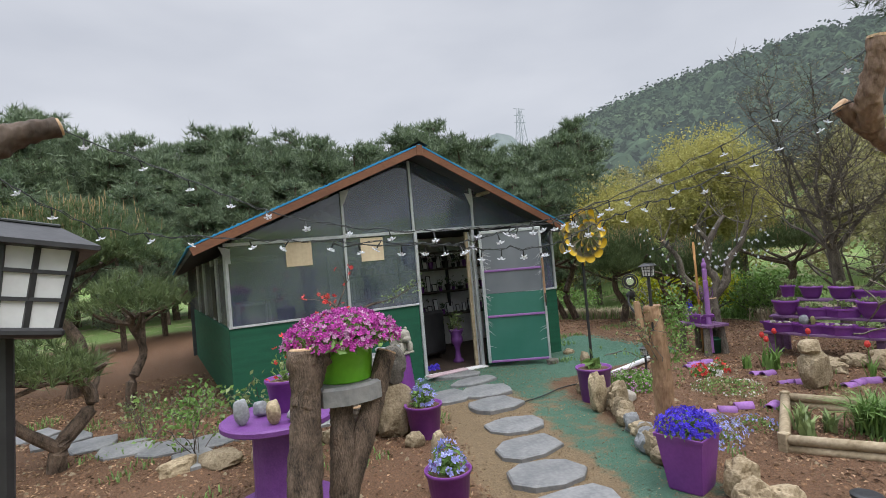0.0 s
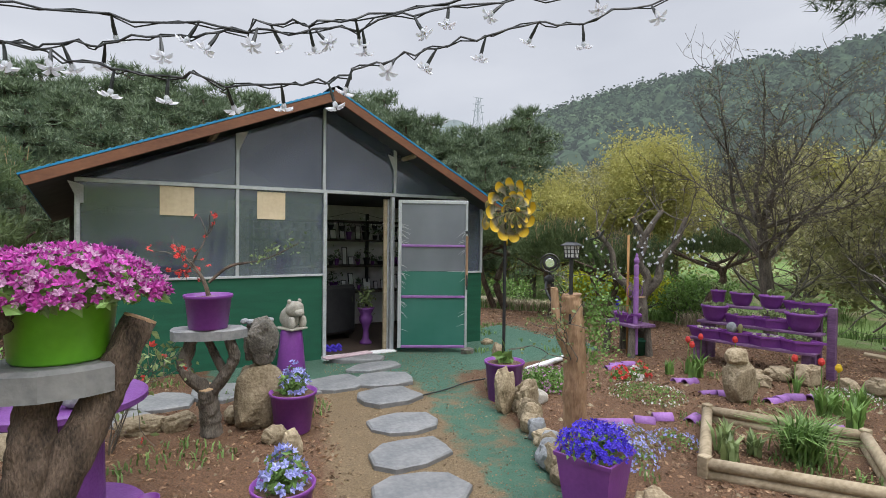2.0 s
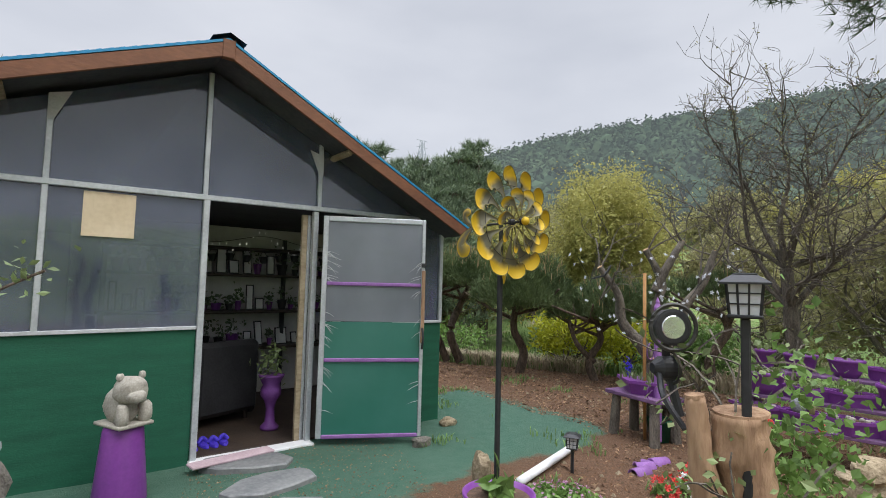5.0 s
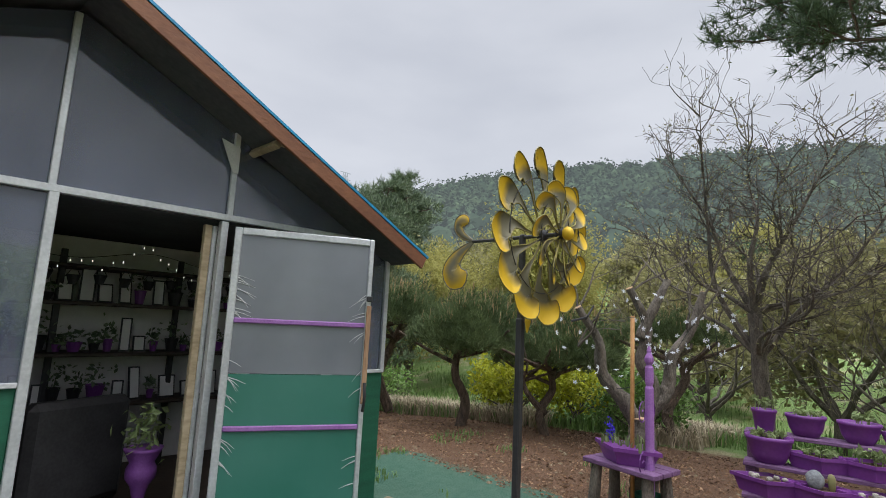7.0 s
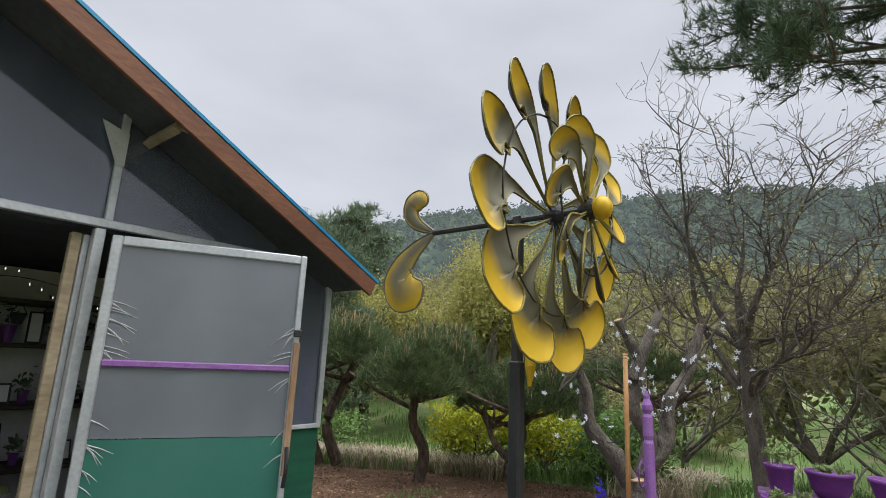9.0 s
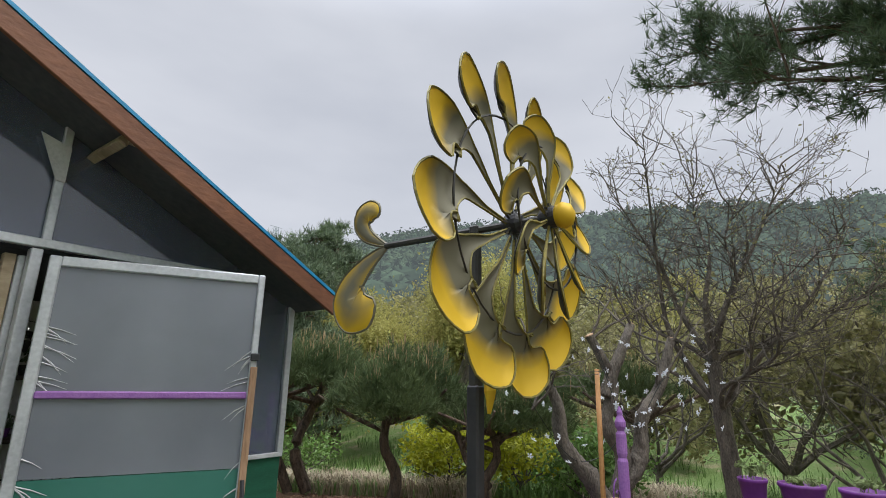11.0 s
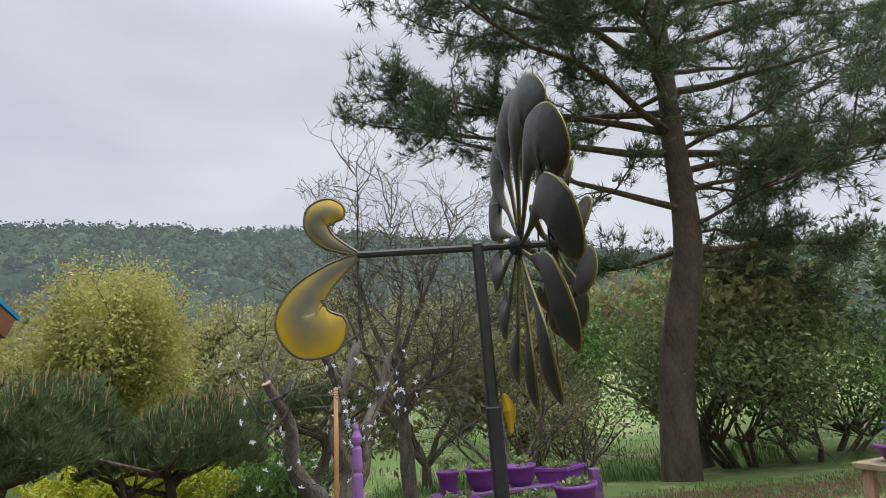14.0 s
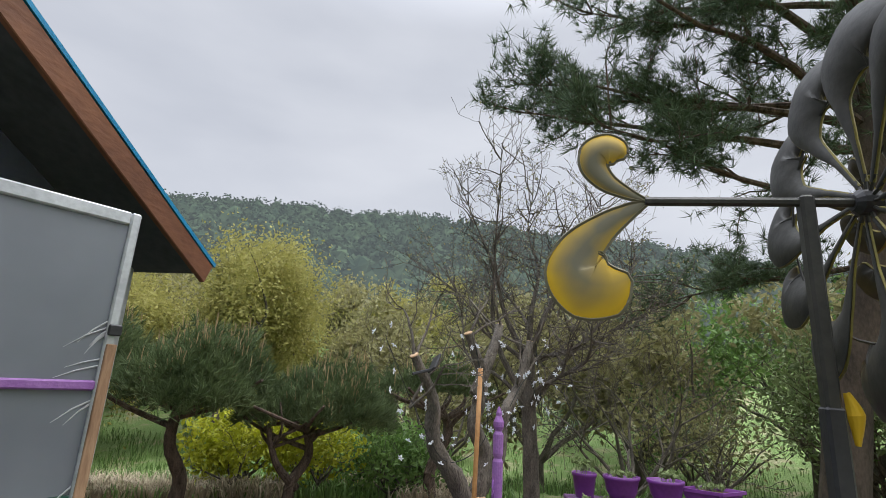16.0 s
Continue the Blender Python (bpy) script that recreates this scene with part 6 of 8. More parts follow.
# ---- stepped shelf with purple pots ----
def plant_shelf():
    M = pose(8.28, 4.25, 0.06, 0, 0, 8.5) @ Matrix.Scale(0.92, 4)
    ob = thing("plant_shelf", M, "stepped wooden plant shelf painted purple", "plant shelf")
    tiers = ((0.0, 0.655), (-0.22, 0.42), (-0.44, 0.2))
    for x, z in tiers:
        part("board", box(Geo(), x - 0.11, -0.80, z - 0.03, x + 0.11, 0.72, z), PURPLE_WOOD, ob)
        part("front_rail", box(Geo(), x - 0.125, -0.80, z - 0.035, x - 0.112, 0.72, z - 0.004), PURPLE_WOOD, ob)
    for y in (-0.72, 0.62):
        part("post", box(Geo(), 0.0, y, -0.19, 0.09, y + 0.09, 0.62), PURPLE_WOOD, ob)
        part("post", box(Geo(), -0.24, y, -0.19, -0.16, y + 0.09, 0.39), PURPLE_WOOD, ob)
        part("post", box(Geo(), -0.46, y, -0.19, -0.38, y + 0.09, 0.17), PURPLE_WOOD, ob)
    part("end_post", box(Geo(), -0.12, -0.90, -0.19, -0.02, -0.81, 0.74), PURPLE_WOOD, ob)
    rng = random.Random(23)

    def place(x, y, z, rr, hh, kind, plant, seed):
        nr = np.random.default_rng(seed)
        lb = {"round": "round purple plastic pot", "oval": "oval purple plastic bowl", "box": "long purple plastic trough"}[kind] + {"succ": " with rosette succulents", "leafy": " with a leafy young plant", "cactus": " with a grey-green cactus", "stones": " with pale pebbles"}[plant] + " on the shelf"
        p = thing("shelf_pot", M @ pose(x, y, z), lb, "flower pot", "pots on the plant shelf")
        p_r, sc = rr, (1, 1)
        if kind == "box":
            q = pose(0, 0, 0, 0, 0, 45)
            gg = lathe(Geo(), [(rr * 0.8, 0), (rr * 0.95, hh * 0.8), (rr * 1.06, hh * 0.8), (rr * 1.06, hh), (rr * 0.96, hh), (rr * 0.9, hh * 0.8)], 32, Matrix.Diagonal((0.62, 1.0, 1, 1)) @ q, square=0.85)
            part("pot", gg, PURPLE, p)
            part("soil", lathe(Geo(), [(rr * 0.9, hh * 0.8), (rr * 0.5, hh * 0.86)], 24, Matrix.Diagonal((0.62, 1.0, 1, 1)) @ q, square=0.85), SOIL_POT, p)
            sc = (0.5, 0.9)
        elif kind == "oval":
            gg = lathe(Geo(), [(rr * 0.62, 0), (rr * 0.86, hh * 0.35), (rr * 0.98, hh * 0.82), (rr * 1.05, hh * 0.86), (rr * 1.05, hh), (rr * 0.95, hh), (rr * 0.9, hh * 0.8)], 28, Matrix.Diagonal((0.8, 1.0, 1, 1)))
            part("pot", gg, PURPLE, p, smooth=True)
            part("soil", lathe(Geo(), [(rr * 0.9, hh * 0.8), (rr * 0.5, hh * 0.88)], 24, Matrix.Diagonal((0.8, 1.0, 1, 1))), SOIL_POT, p)
            sc = (0.7, 0.9)
        else:
            pot_body(p, rr, hh, PURPLE, 0.72)
        if plant in ("succ", "leafy"):
            k = 13 if plant == "succ" else 7
            cs = nr.uniform(-0.7, 0.7, size=(k, 2)) * [rr * sc[0], rr * sc[1]]
            for cx, cy in cs:
                gg = Geo()
                top = hh + (0.02 if plant == "succ" else rng.uniform(0.03, 0.1))
                pts = nr.normal(size=(12, 3)) * [0.018, 0.018, 0.012] + [cx, cy, top]
                leaves(gg, pts, 0.045 if plant == "succ" else 0.06, nr, 0.5)
                tube(gg, [(cx, cy, hh * 0.8), (cx, cy, top)], 0.004, 4)
                part("rosette" if plant == "succ" else "seedling", gg, LEAF_PALE, p)
        elif plant == "cactus":
            part("cactus", rock(Geo(), 0.13, 0.13, 0.15, seed, pose(0, 0.05, hh * 0.8), 0.05, 1.2, 3, 0.02), ROCK_GREY, p, "grey-green round cactus", True)
            part("cactus", rock(Geo(), 0.06, 0.06, 0.14, seed + 1, pose(0, -0.06, hh * 0.8), 0.05, 1.2, 2, 0.02), LEAF_OLIVE, p, "thin upright cactus", True)
        else:
            for k in range(7):
                part("pebble", rock(Geo(), 0.05, 0.05, 0.04, seed + k, pose(nr.uniform(-0.4, 0.4) * rr * sc[0], nr.uniform(-0.8, 0.8) * rr * sc[1], hh * 0.84), 0.1, 1.2, 2), STATUE, p)

    place(0, 0.56, 0.655, 0.105, 0.2, "round", "leafy", 1)
    place(0, 0.24, 0.655, 0.15, 0.19, "oval", "succ", 2)
    place(0, -0.14, 0.655, 0.15, 0.18, "oval", "leafy", 3)
    place(0, -0.54, 0.655, 0.2, 0.13, "box", "succ", 4)
    place(-0.22, 0.52, 0.42, 0.18, 0.23, "oval", "succ", 5)
    place(-0.22, 0.15, 0.42, 0.19, 0.13, "box", "succ", 6)
    place(-0.22, -0.2, 0.42, 0.19, 0.13, "box", "leafy", 7)
    place(-0.22, -0.58, 0.42, 0.2, 0.24, "oval", "succ", 8)
    place(-0.44, 0.53, 0.2, 0.2, 0.14, "box", "stones", 9)
    place(-0.44, 0.15, 0.2, 0.2, 0.14, "box", "cactus", 10)
    place(-0.44, -0.22, 0.2, 0.2, 0.14, "box", "stones", 11)
    place(-0.44, -0.6, 0.2, 0.2, 0.14, "box", "succ", 12)


plant_shelf()


# ---- side table, purple post, bamboo ----
def side_bench():
    ob = thing("rustic_table", pose(7.38, 5.6, 0, 0, 0, -10), "rustic plank table on stump legs painted dull purple", "table")
    for k in range(3):
        part("plank", box(Geo(), -0.2 + k * 0.135, -0.34, 0.31, -0.075 + k * 0.135, 0.34, 0.35), PURPLE_WOOD, ob)
    for x, y in ((-0.13, -0.24), (0.13, -0.24), (-0.13, 0.24), (0.13, 0.24)):
        part("leg", tube(Geo(), [(x * 1.2, y * 1.1, -0.12), (x, y, 0.31)], [0.055, 0.045], 9), BARK_GREY, ob)
    pl = thing("trough_pot", pose(7.36, 5.62, 0.352, 0, 0, -10), "purple trough pot with violet hyacinths on the rustic table", "flower pot")
    q = Matrix.Diagonal((0.6, 1.0, 1, 1)) @ pose(0, 0, 0, 0, 0, 45)
    part("pot", lathe(Geo(), [(0.17, 0), (0.22, 0.11), (0.24, 0.11), (0.24, 0.14), (0.21, 0.14)], 32, q, square=0.85), PURPLE, pl)
    nr = np.random.default_rng(5)
    part("leaves", blades(Geo(), nr.uniform(-1, 1, size=(50, 3)) * [0.1, 0.2, 0] + [0, 0, 0.12], 0.12, nr, 0.6, 0.02), LEAF_PALE, pl)
    c = nr.normal(size=(60, 3)) * [0.02, 0.02, 0.05] + [0, 0.16, 0.24]
    part("blossoms", blossoms(Geo(), c, nr.normal(size=(60, 3)), 0.025, nr), BLUE_PETAL, pl)
    post = thing("turned_post", pose(7.30, 5.40, 0.045), "purple turned post with curled ironwork", "post")
    part("shaft", lathe(Geo(), [(0.035, -0.12), (0.035, 0.95), (0.026, 0.97), (0.034, 1.0), (0.034, 1.12), (0.022, 1.14), (0.036, 1.17), (0.036, 1.2), (0.018, 1.24), (0.02, 1.26), (0.003, 1.30)], 16), LILAC, post)
    for z in (0.75, 0.35):
        for s in (-1, 1):
            pts = [(0.03 * s + s * (0.09 - 0.07 * t) * math.sin(t * 7) + s * 0.06, 0.02, z + (0.10 - 0.08 * t) * math.cos(t * 7)) for t in [i / 22 for i in range(23)]]
            part("iron_curl", tube(Geo(), pts, 0.005, 5), PURPLE_PAINT, post)
    bam = make("bamboo_cane", tube(Geo(), [(7.33, 5.56, -0.12), (7.31, 5.55, 0.7), (7.29, 5.535, 1.59)], 0.017, 8), BAMBOO, smooth=True)
    tagged(bam, "orange-brown bamboo cane leaning by the tree", "cane")


side_bench()
bk = thing("green_bucket", pose(7.42, 5.45, -0.1), "bright green plastic bucket under the rustic table", "bucket")
part("body", lathe(Geo(), [(0.09, 0), (0.12, 0.2), (0.125, 0.2), (0.125, 0.22), (0.11, 0.22), (0.09, 0.04)], 20), GREEN_CLOTH, bk, smooth=True)


def right_bench():
    ob = thing("log_bench", pose(7.95, 1.0, 0, 0, 0, 15), "weathered plank bench on slanting log legs", "bench")
    part("top", box(Geo(), -0.25, -0.5, 0.60, 0.2, 0.28, 0.65), PLANK, ob)
    for x, y in ((-0.18, 0.22), (0.12, 0.2), (-0.18, -0.4), (0.12, -0.4)):
        part("leg", tube(Geo(), [(x * 1.5, y * 1.3 + 0.05, -0.12), (x, y, 0.6)], [0.06, 0.05], 9), STRIPPED, ob)
    p = thing("trough_pot", pose(7.93, 0.98, 0.652, 0, 0, 15), "purple oval pot with deep violet grape hyacinths", "flower pot")
    part("pot", lathe(Geo(), [(0.14, 0), (0.2, 0.11), (0.215, 0.11), (0.215, 0.14), (0.19, 0.14), (0.18, 0.11)], 28, Matrix.Diagonal((0.7, 1, 1, 1))), PURPLE, p, smooth=True)
    nr = np.random.default_rng(9)
    part("leaves", blades(Geo(), nr.uniform(-1, 1, size=(90, 3)) * [0.1, 0.16, 0] + [0, 0, 0.1], 0.12, nr, 0.6, 0.015), LEAF_PALE, p)
    for k in range(12):
        x, y = nr.uniform(-0.08, 0.08), nr.uniform(-0.14, 0.14)
        c = nr.normal(size=(26, 3)) * [0.012, 0.012, 0.03] + [x, y, 0.24]
        part("flower_spike", blossoms(Geo(), c, nr.normal(size=(26, 3)), 0.022, nr), BLUE_PETAL, p)


right_bench()


# ---- trees ----
def right_trunk():
    """Pruned pale trunk beside the path, sawn branch ends, wound with light cable."""
    ob = thing("pruned_tree", pose(0, 0, 0), "pruned pale-barked tree with sawn branch ends", "tree")
    log("trunk", ob, [(2.92, 0.93, -0.15), (2.86, 0.95, 0.6), (2.84, 0.98, 0.88), (2.83, 1.0, 1.1), (2.86, 0.93, 1.4), (2.9, 0.86, 1.62), (2.84, 0.86, 1.74), (2.64, 0.98, 1.86), (2.5, 1.0, 1.93), (2.41, 1.05, 2.03)], (0.062, 0.027), 31, BARK_PALE)
    log("branch", ob, [(2.47, 1.0, 1.95), (2.41, 0.97, 2.02), (2.405, 0.94, 2.12), (2.405, 0.93, 2.2)], (0.034, 0.03), 32, BARK_PALE)
    log("branch", ob, [(2.86, 1.0, 1.0), (2.80, 1.06, 1.04), (2.77, 1.09, 1.07)], (0.06, 0.05), 33, BARK_PALE)
    log("second_trunk", ob, [(3.12, 0.75, -0.15), (3.08, 0.82, 0.5), (3.0, 0.85, 0.95), (3.08, 0.8, 1.3), (3.15, 0.7, 1.7)], (0.08, 0.05), 34, BARK_GREY)
    rng = random.Random(2)
    g, tips = Geo(), []
    for k in range(3):
        grow(rng, (3.05, 0.82, 1.0 + 0.2 * k), (-0.2 - 0.2 * k, 0.3, 0.5), 0.35, 0.02, 2, tips, g, 2, 0.5, 0.6, 0, 6)
    part("dead_twigs", g, BARK_GREY, ob)


right_trunk()


def left_lantern_post():
    m = pose(0.27, 1.13, 1.60, -4, 9, 20)
    box_lantern(m, 0.145, "large black garden lantern with white lattice panes", 0.0)
    g = tube(Geo(), smooth_path([(0.235, 1.1, -0.12), (0.235, 1.11, 0.8), (0.262, 1.128, 1.588)], 6), 0.014, 8)
    tagged(make("lantern_post", g, DARK), "thin black metal post under the black lantern", "post")
    ob = thing("pruned_branch", pose(0, 0, 0), "sawn reddish tree branch with a cut end", "tree")
    log("branch", ob, [(-0.9, 1.7, -0.15), (-0.75, 1.75, 0.9), (-0.4, 1.8, 1.75), (-0.05, 1.83, 1.98), (0.1, 1.86, 2.08), (0.2, 1.88, 2.115)], (0.06, 0.026), 35, BARK_RED)


left_lantern_post()


# ---- string lights ----
def flower_bulb_mesh():
    me_g = Geo()
    for k in range(5):
        a = 2 * math.pi * k / 5
        d, e = Vector((math.cos(a), math.sin(a), 0)), Vector((-math.sin(a), math.cos(a), 0))
        pts = [Vector((0, 0, 0.0)), d * 0.009 + e * 0.005 - Vector((0, 0, 0.006)), d * 0.019 + e * 0.006 - Vector((0, 0, 0.004)), d * 0.025 + Vector((0, 0, 0.002)), d * 0.019 - e * 0.006 - Vector((0, 0, 0.004)), d * 0.009 - e * 0.005 - Vector((0, 0, 0.006))]
        me_g.add(pts, [(0, 1, 2, 3), (0, 3, 4, 5)])
    lathe(me_g, [(0.005, 0.0), (0.006, 0.006), (0.004, 0.012)], 8)
    me = bpy.data.meshes.new("flower_bulb")
    me.from_pydata(me_g.v, [], me_g.f)
    me.materials.append(BULB_WHITE)
    g = tube(Geo(), [(0, 0, 0.008), (0, 0, 0.03), (0.002, 0, 0.054)], [0.0045, 0.004, 0.002], 6)
    s = bpy.data.meshes.new("socket")
    s.from_pydata(g.v, [], g.f)
    s.materials.append(WIRE)
    return me, s


BULB_ME, SOCKET_ME = flower_bulb_mesh()


def light_string(pts, seed, label, step=4, n=9):
    rng = random.Random(seed)
    ob = thing("string_lights", pose(0, 0, 0), label, "string lights")
    P = smooth_path(pts, n)
    P = [p + Vector((rng.gauss(0, 0.003), rng.gauss(0, 0.003), rng.gauss(0, 0.003))) for p in P]
    g = tube(Geo(), P, 0.0014, 5)
    tube(g, [p + Vector((0.004 * math.sin(i), 0.004, 0.004 * math.cos(i * 1.7))) for i, p in enumerate(P)], 0.0012, 4)
    part("cable", g, WIRE, ob)
    for i in range(2, len(P) - 1, step):
        p = P[i]
        hang = pose(p.x, p.y, p.z, rng.uniform(-35, 35), rng.uniform(-35, 35), rng.uniform(0, 360))
        b = new("flower_bulb", BULB_ME)
        b.parent = ob
        b.matrix_local = hang @ pose(0, 0, -0.03, 0, 0, 0) @ Matrix.Scale(0.56, 4)
        s = new("socket", SOCKET_ME)
        s.parent = b


def along(*marks):
    """Points on the line between the two pruned trees, by run and height."""
    return [(0.2 + 0.935 * r, 1.88 - 0.355 * r, z) for r, z in marks]


light_string([(0.2, 1.88, 2.11)] + along((0.34, 1.94), (0.61, 1.815), (0.9, 1.75), (1.22, 1.732), (1.4, 1.735), (1.58, 1.78), (1.95, 1.87)) + [(2.42, 1.0, 2.04)], 1, "sagging black cable with white flower-shaped lights", 4, 10)
light_string([(0.05, 1.83, 1.98)] + along((0.08, 1.83), (0.43, 1.765), (0.74, 1.73), (1.06, 1.69), (1.23, 1.665), (1.39, 1.667), (1.5, 1.71), (1.66, 1.76), (1.87, 1.815)) + [(2.41, 1.04, 2.02)], 2, "sagging black cable with white flower-shaped lights", 4, 10)
light_string(along((0.74, 1.72), (1.05, 1.695), (1.19, 1.705), (1.35, 1.738), (1.5, 1.77), (1.95, 1.93)) + [(2.405, 0.94, 2.18)], 5, "sagging black cable with white flower-shaped lights", 4, 10)
light_string([(2.40, 0.94, 2.16), (2.44, 0.92, 2.05), (2.47, 0.98, 1.97), (2.55, 0.95, 1.9), (2.66, 1.0, 1.88)], 3, "short light cable wound round the pruned branch", 5, 8)


def tufts_on(rng, nr, tips, per, spread, length, count, width=0.045, up=0.35, fan=0.55):
    P = np.array([t[0] for t in tips])
    D = np.array([t[1] for t in tips])
    idx = nr.integers(0, len(P), per * len(P))
    c = P[idx] + nr.normal(size=(len(idx), 3)) * spread
    a = D[idx] * 0.6 + nr.normal(size=(len(idx), 3)) * 0.4 + [0, 0, up]
    g = Geo()
    needles(g, c, a, length, count, fan, nr, width)
    return g


def umbrella_pine(trunks, centre, rx, ry, rz, seed, label, n=3900, candles=300, limbs=7):
    """Low trimmed pine: crooked stems and a flat dense cap."""
    rng, nr = random.Random(seed), np.random.default_rng(seed)
    ob = thing("trimmed_pine", pose(0, 0, 0), label, "pine tree", "trimmed pines")
    g = Geo()
    cx, cy, cz = centre
    for pts, r in trunks:
        P = smooth_path(pts, 5)
        tube(g, P, [r * (1 - 0.45 * i / len(P)) for i in range(len(P))], 9, True, 0.12, rng)
        top = P[-1]
        for k in range(limbs):
            a = 2 * math.pi * (k + rng.random() * 0.6) / limbs
            q = rng.uniform(0.45, 0.9)
            end = Vector((cx + rx * q * math.cos(a), cy + ry * q * math.sin(a), cz + rz * 0.12 + rng.uniform(-0.1, 0.1)))
            s = P[rng.randint(int(len(P) * 0.7), len(P) - 1)]
            mid = s.lerp(end, 0.5) + Vector((rng.gauss(0, 0.08), rng.gauss(0, 0.08), -0.03))
            tube(g, smooth_path([s, mid, end], 4), [r * 0.42 * (1 - 0.07 * i) for i in range(9)], 6)
    part("trunk", g, BARK, ob)
    lobes = [(rng.uniform(-0.8, 0.8), rng.uniform(-0.8, 0.8)) for _ in range(14)] + [(0, 0)]
    th = nr.uniform(0, 2 * np.pi, n)
    q = np.sqrt(nr.random(n))
    li = nr.integers(0, len(lobes), n)
    L = np.array(lobes)[li]
    x, y = L[:, 0] * 0.72 + 0.36 * q * np.cos(th), L[:, 1] * 0.72 + 0.36 * q * np.sin(th)
    h = np.sqrt(np.clip(1.08 - x * x - y * y, 0, 1)) * (0.75 + 0.35 * np.sin(li * 2.3)) * (1 - 0.7 * q * q)
    z = h * nr.uniform(0.35, 1.0, n) - 0.25 * nr.random(n)
    c = np.stack([cx + x * rx, cy + y * ry, cz + z * rz], 1)
    ax = np.stack([x * 0.8, y * 0.8, 0.9 + 0 * x], 1) + nr.normal(size=(n, 3)) * 0.3
    gg = Geo()
    needles(gg, c, ax, 0.15, 13, 0.5, nr, 0.035)
    part("crown", gg, NEEDLE_BONSAI, ob)
    if candles:
        pick = np.argsort(-z + nr.normal(size=n) * 0.25)[:candles]
        gg = Geo()
        for p in c[pick]:
            e = p + [rng.gauss(0, 0.015), rng.gauss(0, 0.015), rng.uniform(0.1, 0.2)]
            tube(gg, [tuple(p), tuple(e)], [0.008, 0.004], 3, False)
        tagged(part("spring_growth", gg, CANDLE, ob, "pale upright spring shoots"), kind="stuff")


umbrella_pine([([(9.13, 9.05, -0.2), (9.2, 9.0, 0.25), (9.05, 9.1, 0.65), (9.1, 9.1, 1.1)], 0.09)], (9.15, 9.1, 1.2), 1.15, 1.15, 0.9, 5, "trimmed umbrella pine with a crooked trunk")
umbrella_pine([([(9.75, 7.84, -0.25), (9.6, 7.9, 0.2), (9.7, 7.75, 0.55), (9.65, 7.8, 0.9)], 0.075), ([(9.66, 7.84, 0.2), (9.4, 8.0, 0.5), (9.3, 8.1, 0.9)], 0.05)], (9.7, 7.75, 1.0), 1.15, 1.1, 0.75, 6, "trimmed umbrella pine with a twin trunk")
umbrella_pine([([(9.4, 11.0, -0.2), (9.2, 11.1, 0.4), (9.5, 11.2, 0.9), (9.7, 11.1, 1.4)], 0.1), ([(9.2, 11.2, -0.2), (8.9, 11.3, 0.6), (8.8, 11.3, 1.3)], 0.08)], (9.2, 11.1, 1.5), 1.5, 1.3, 0.85, 7, "tall trimmed pine behind the house corner")
umbrella_pine([([(10.9, 6.4, -0.3), (10.8, 6.5, 0.3), (11.0, 6.3, 0.8), (10.9, 6.4, 1.1)], 0.09)], (11.0, 6.5, 1.35), 1.2, 1.2, 0.5, 8, "thin spreading pine beyond the garden", 700, 30)
umbrella_pine([([(-0.92, 6.4, -0.2), (-0.85, 6.35, 0.15), (-0.6, 6.5, 0.5), (-0.75, 6.4, 0.9)], 0.09), ([(-0.85, 6.35, 0.1), (-1.2, 6.2, 0.5), (-1.3, 6.3, 0.95)], 0.06)], (-0.95, 6.4, 0.85), 0.75, 0.7, 0.5, 9, "small gnarled pine with sparse twisted limbs", 420, 0, 9)
umbrella_pine([([(-0.53, 8.7, -0.2), (-0.5, 8.6, 0.3), (-0.35, 8.8, 0.7), (-0.5, 8.7, 1.2)], 0.08)], (-0.45, 8.7, 1.35), 0.9, 0.9, 0.6, 10, "small gnarled pine on the bare soil", 500, 0, 9)
umbrella_pine([([(-1.6, 10.5, -0.2), (-1.4, 10.4, 0.7), (-1.7, 10.6, 1.3), (-1.6, 10.5, 2.0)], 0.11)], (-1.5, 10.4, 2.25), 1.9, 1.6, 1.15, 11, "broad trimmed pine with pale spring shoots", 4200, 420)
umbrella_pine([([(-3.4, 9.2, -0.2), (-3.3, 9.3, 0.7), (-3.5, 9.2, 1.4), (-3.4, 9.2, 2.0)], 0.1)], (-3.4, 9.3, 2.2), 1.5, 1.4, 1.0, 12, "broad trimmed pine with pale spring shoots", 2400, 200)


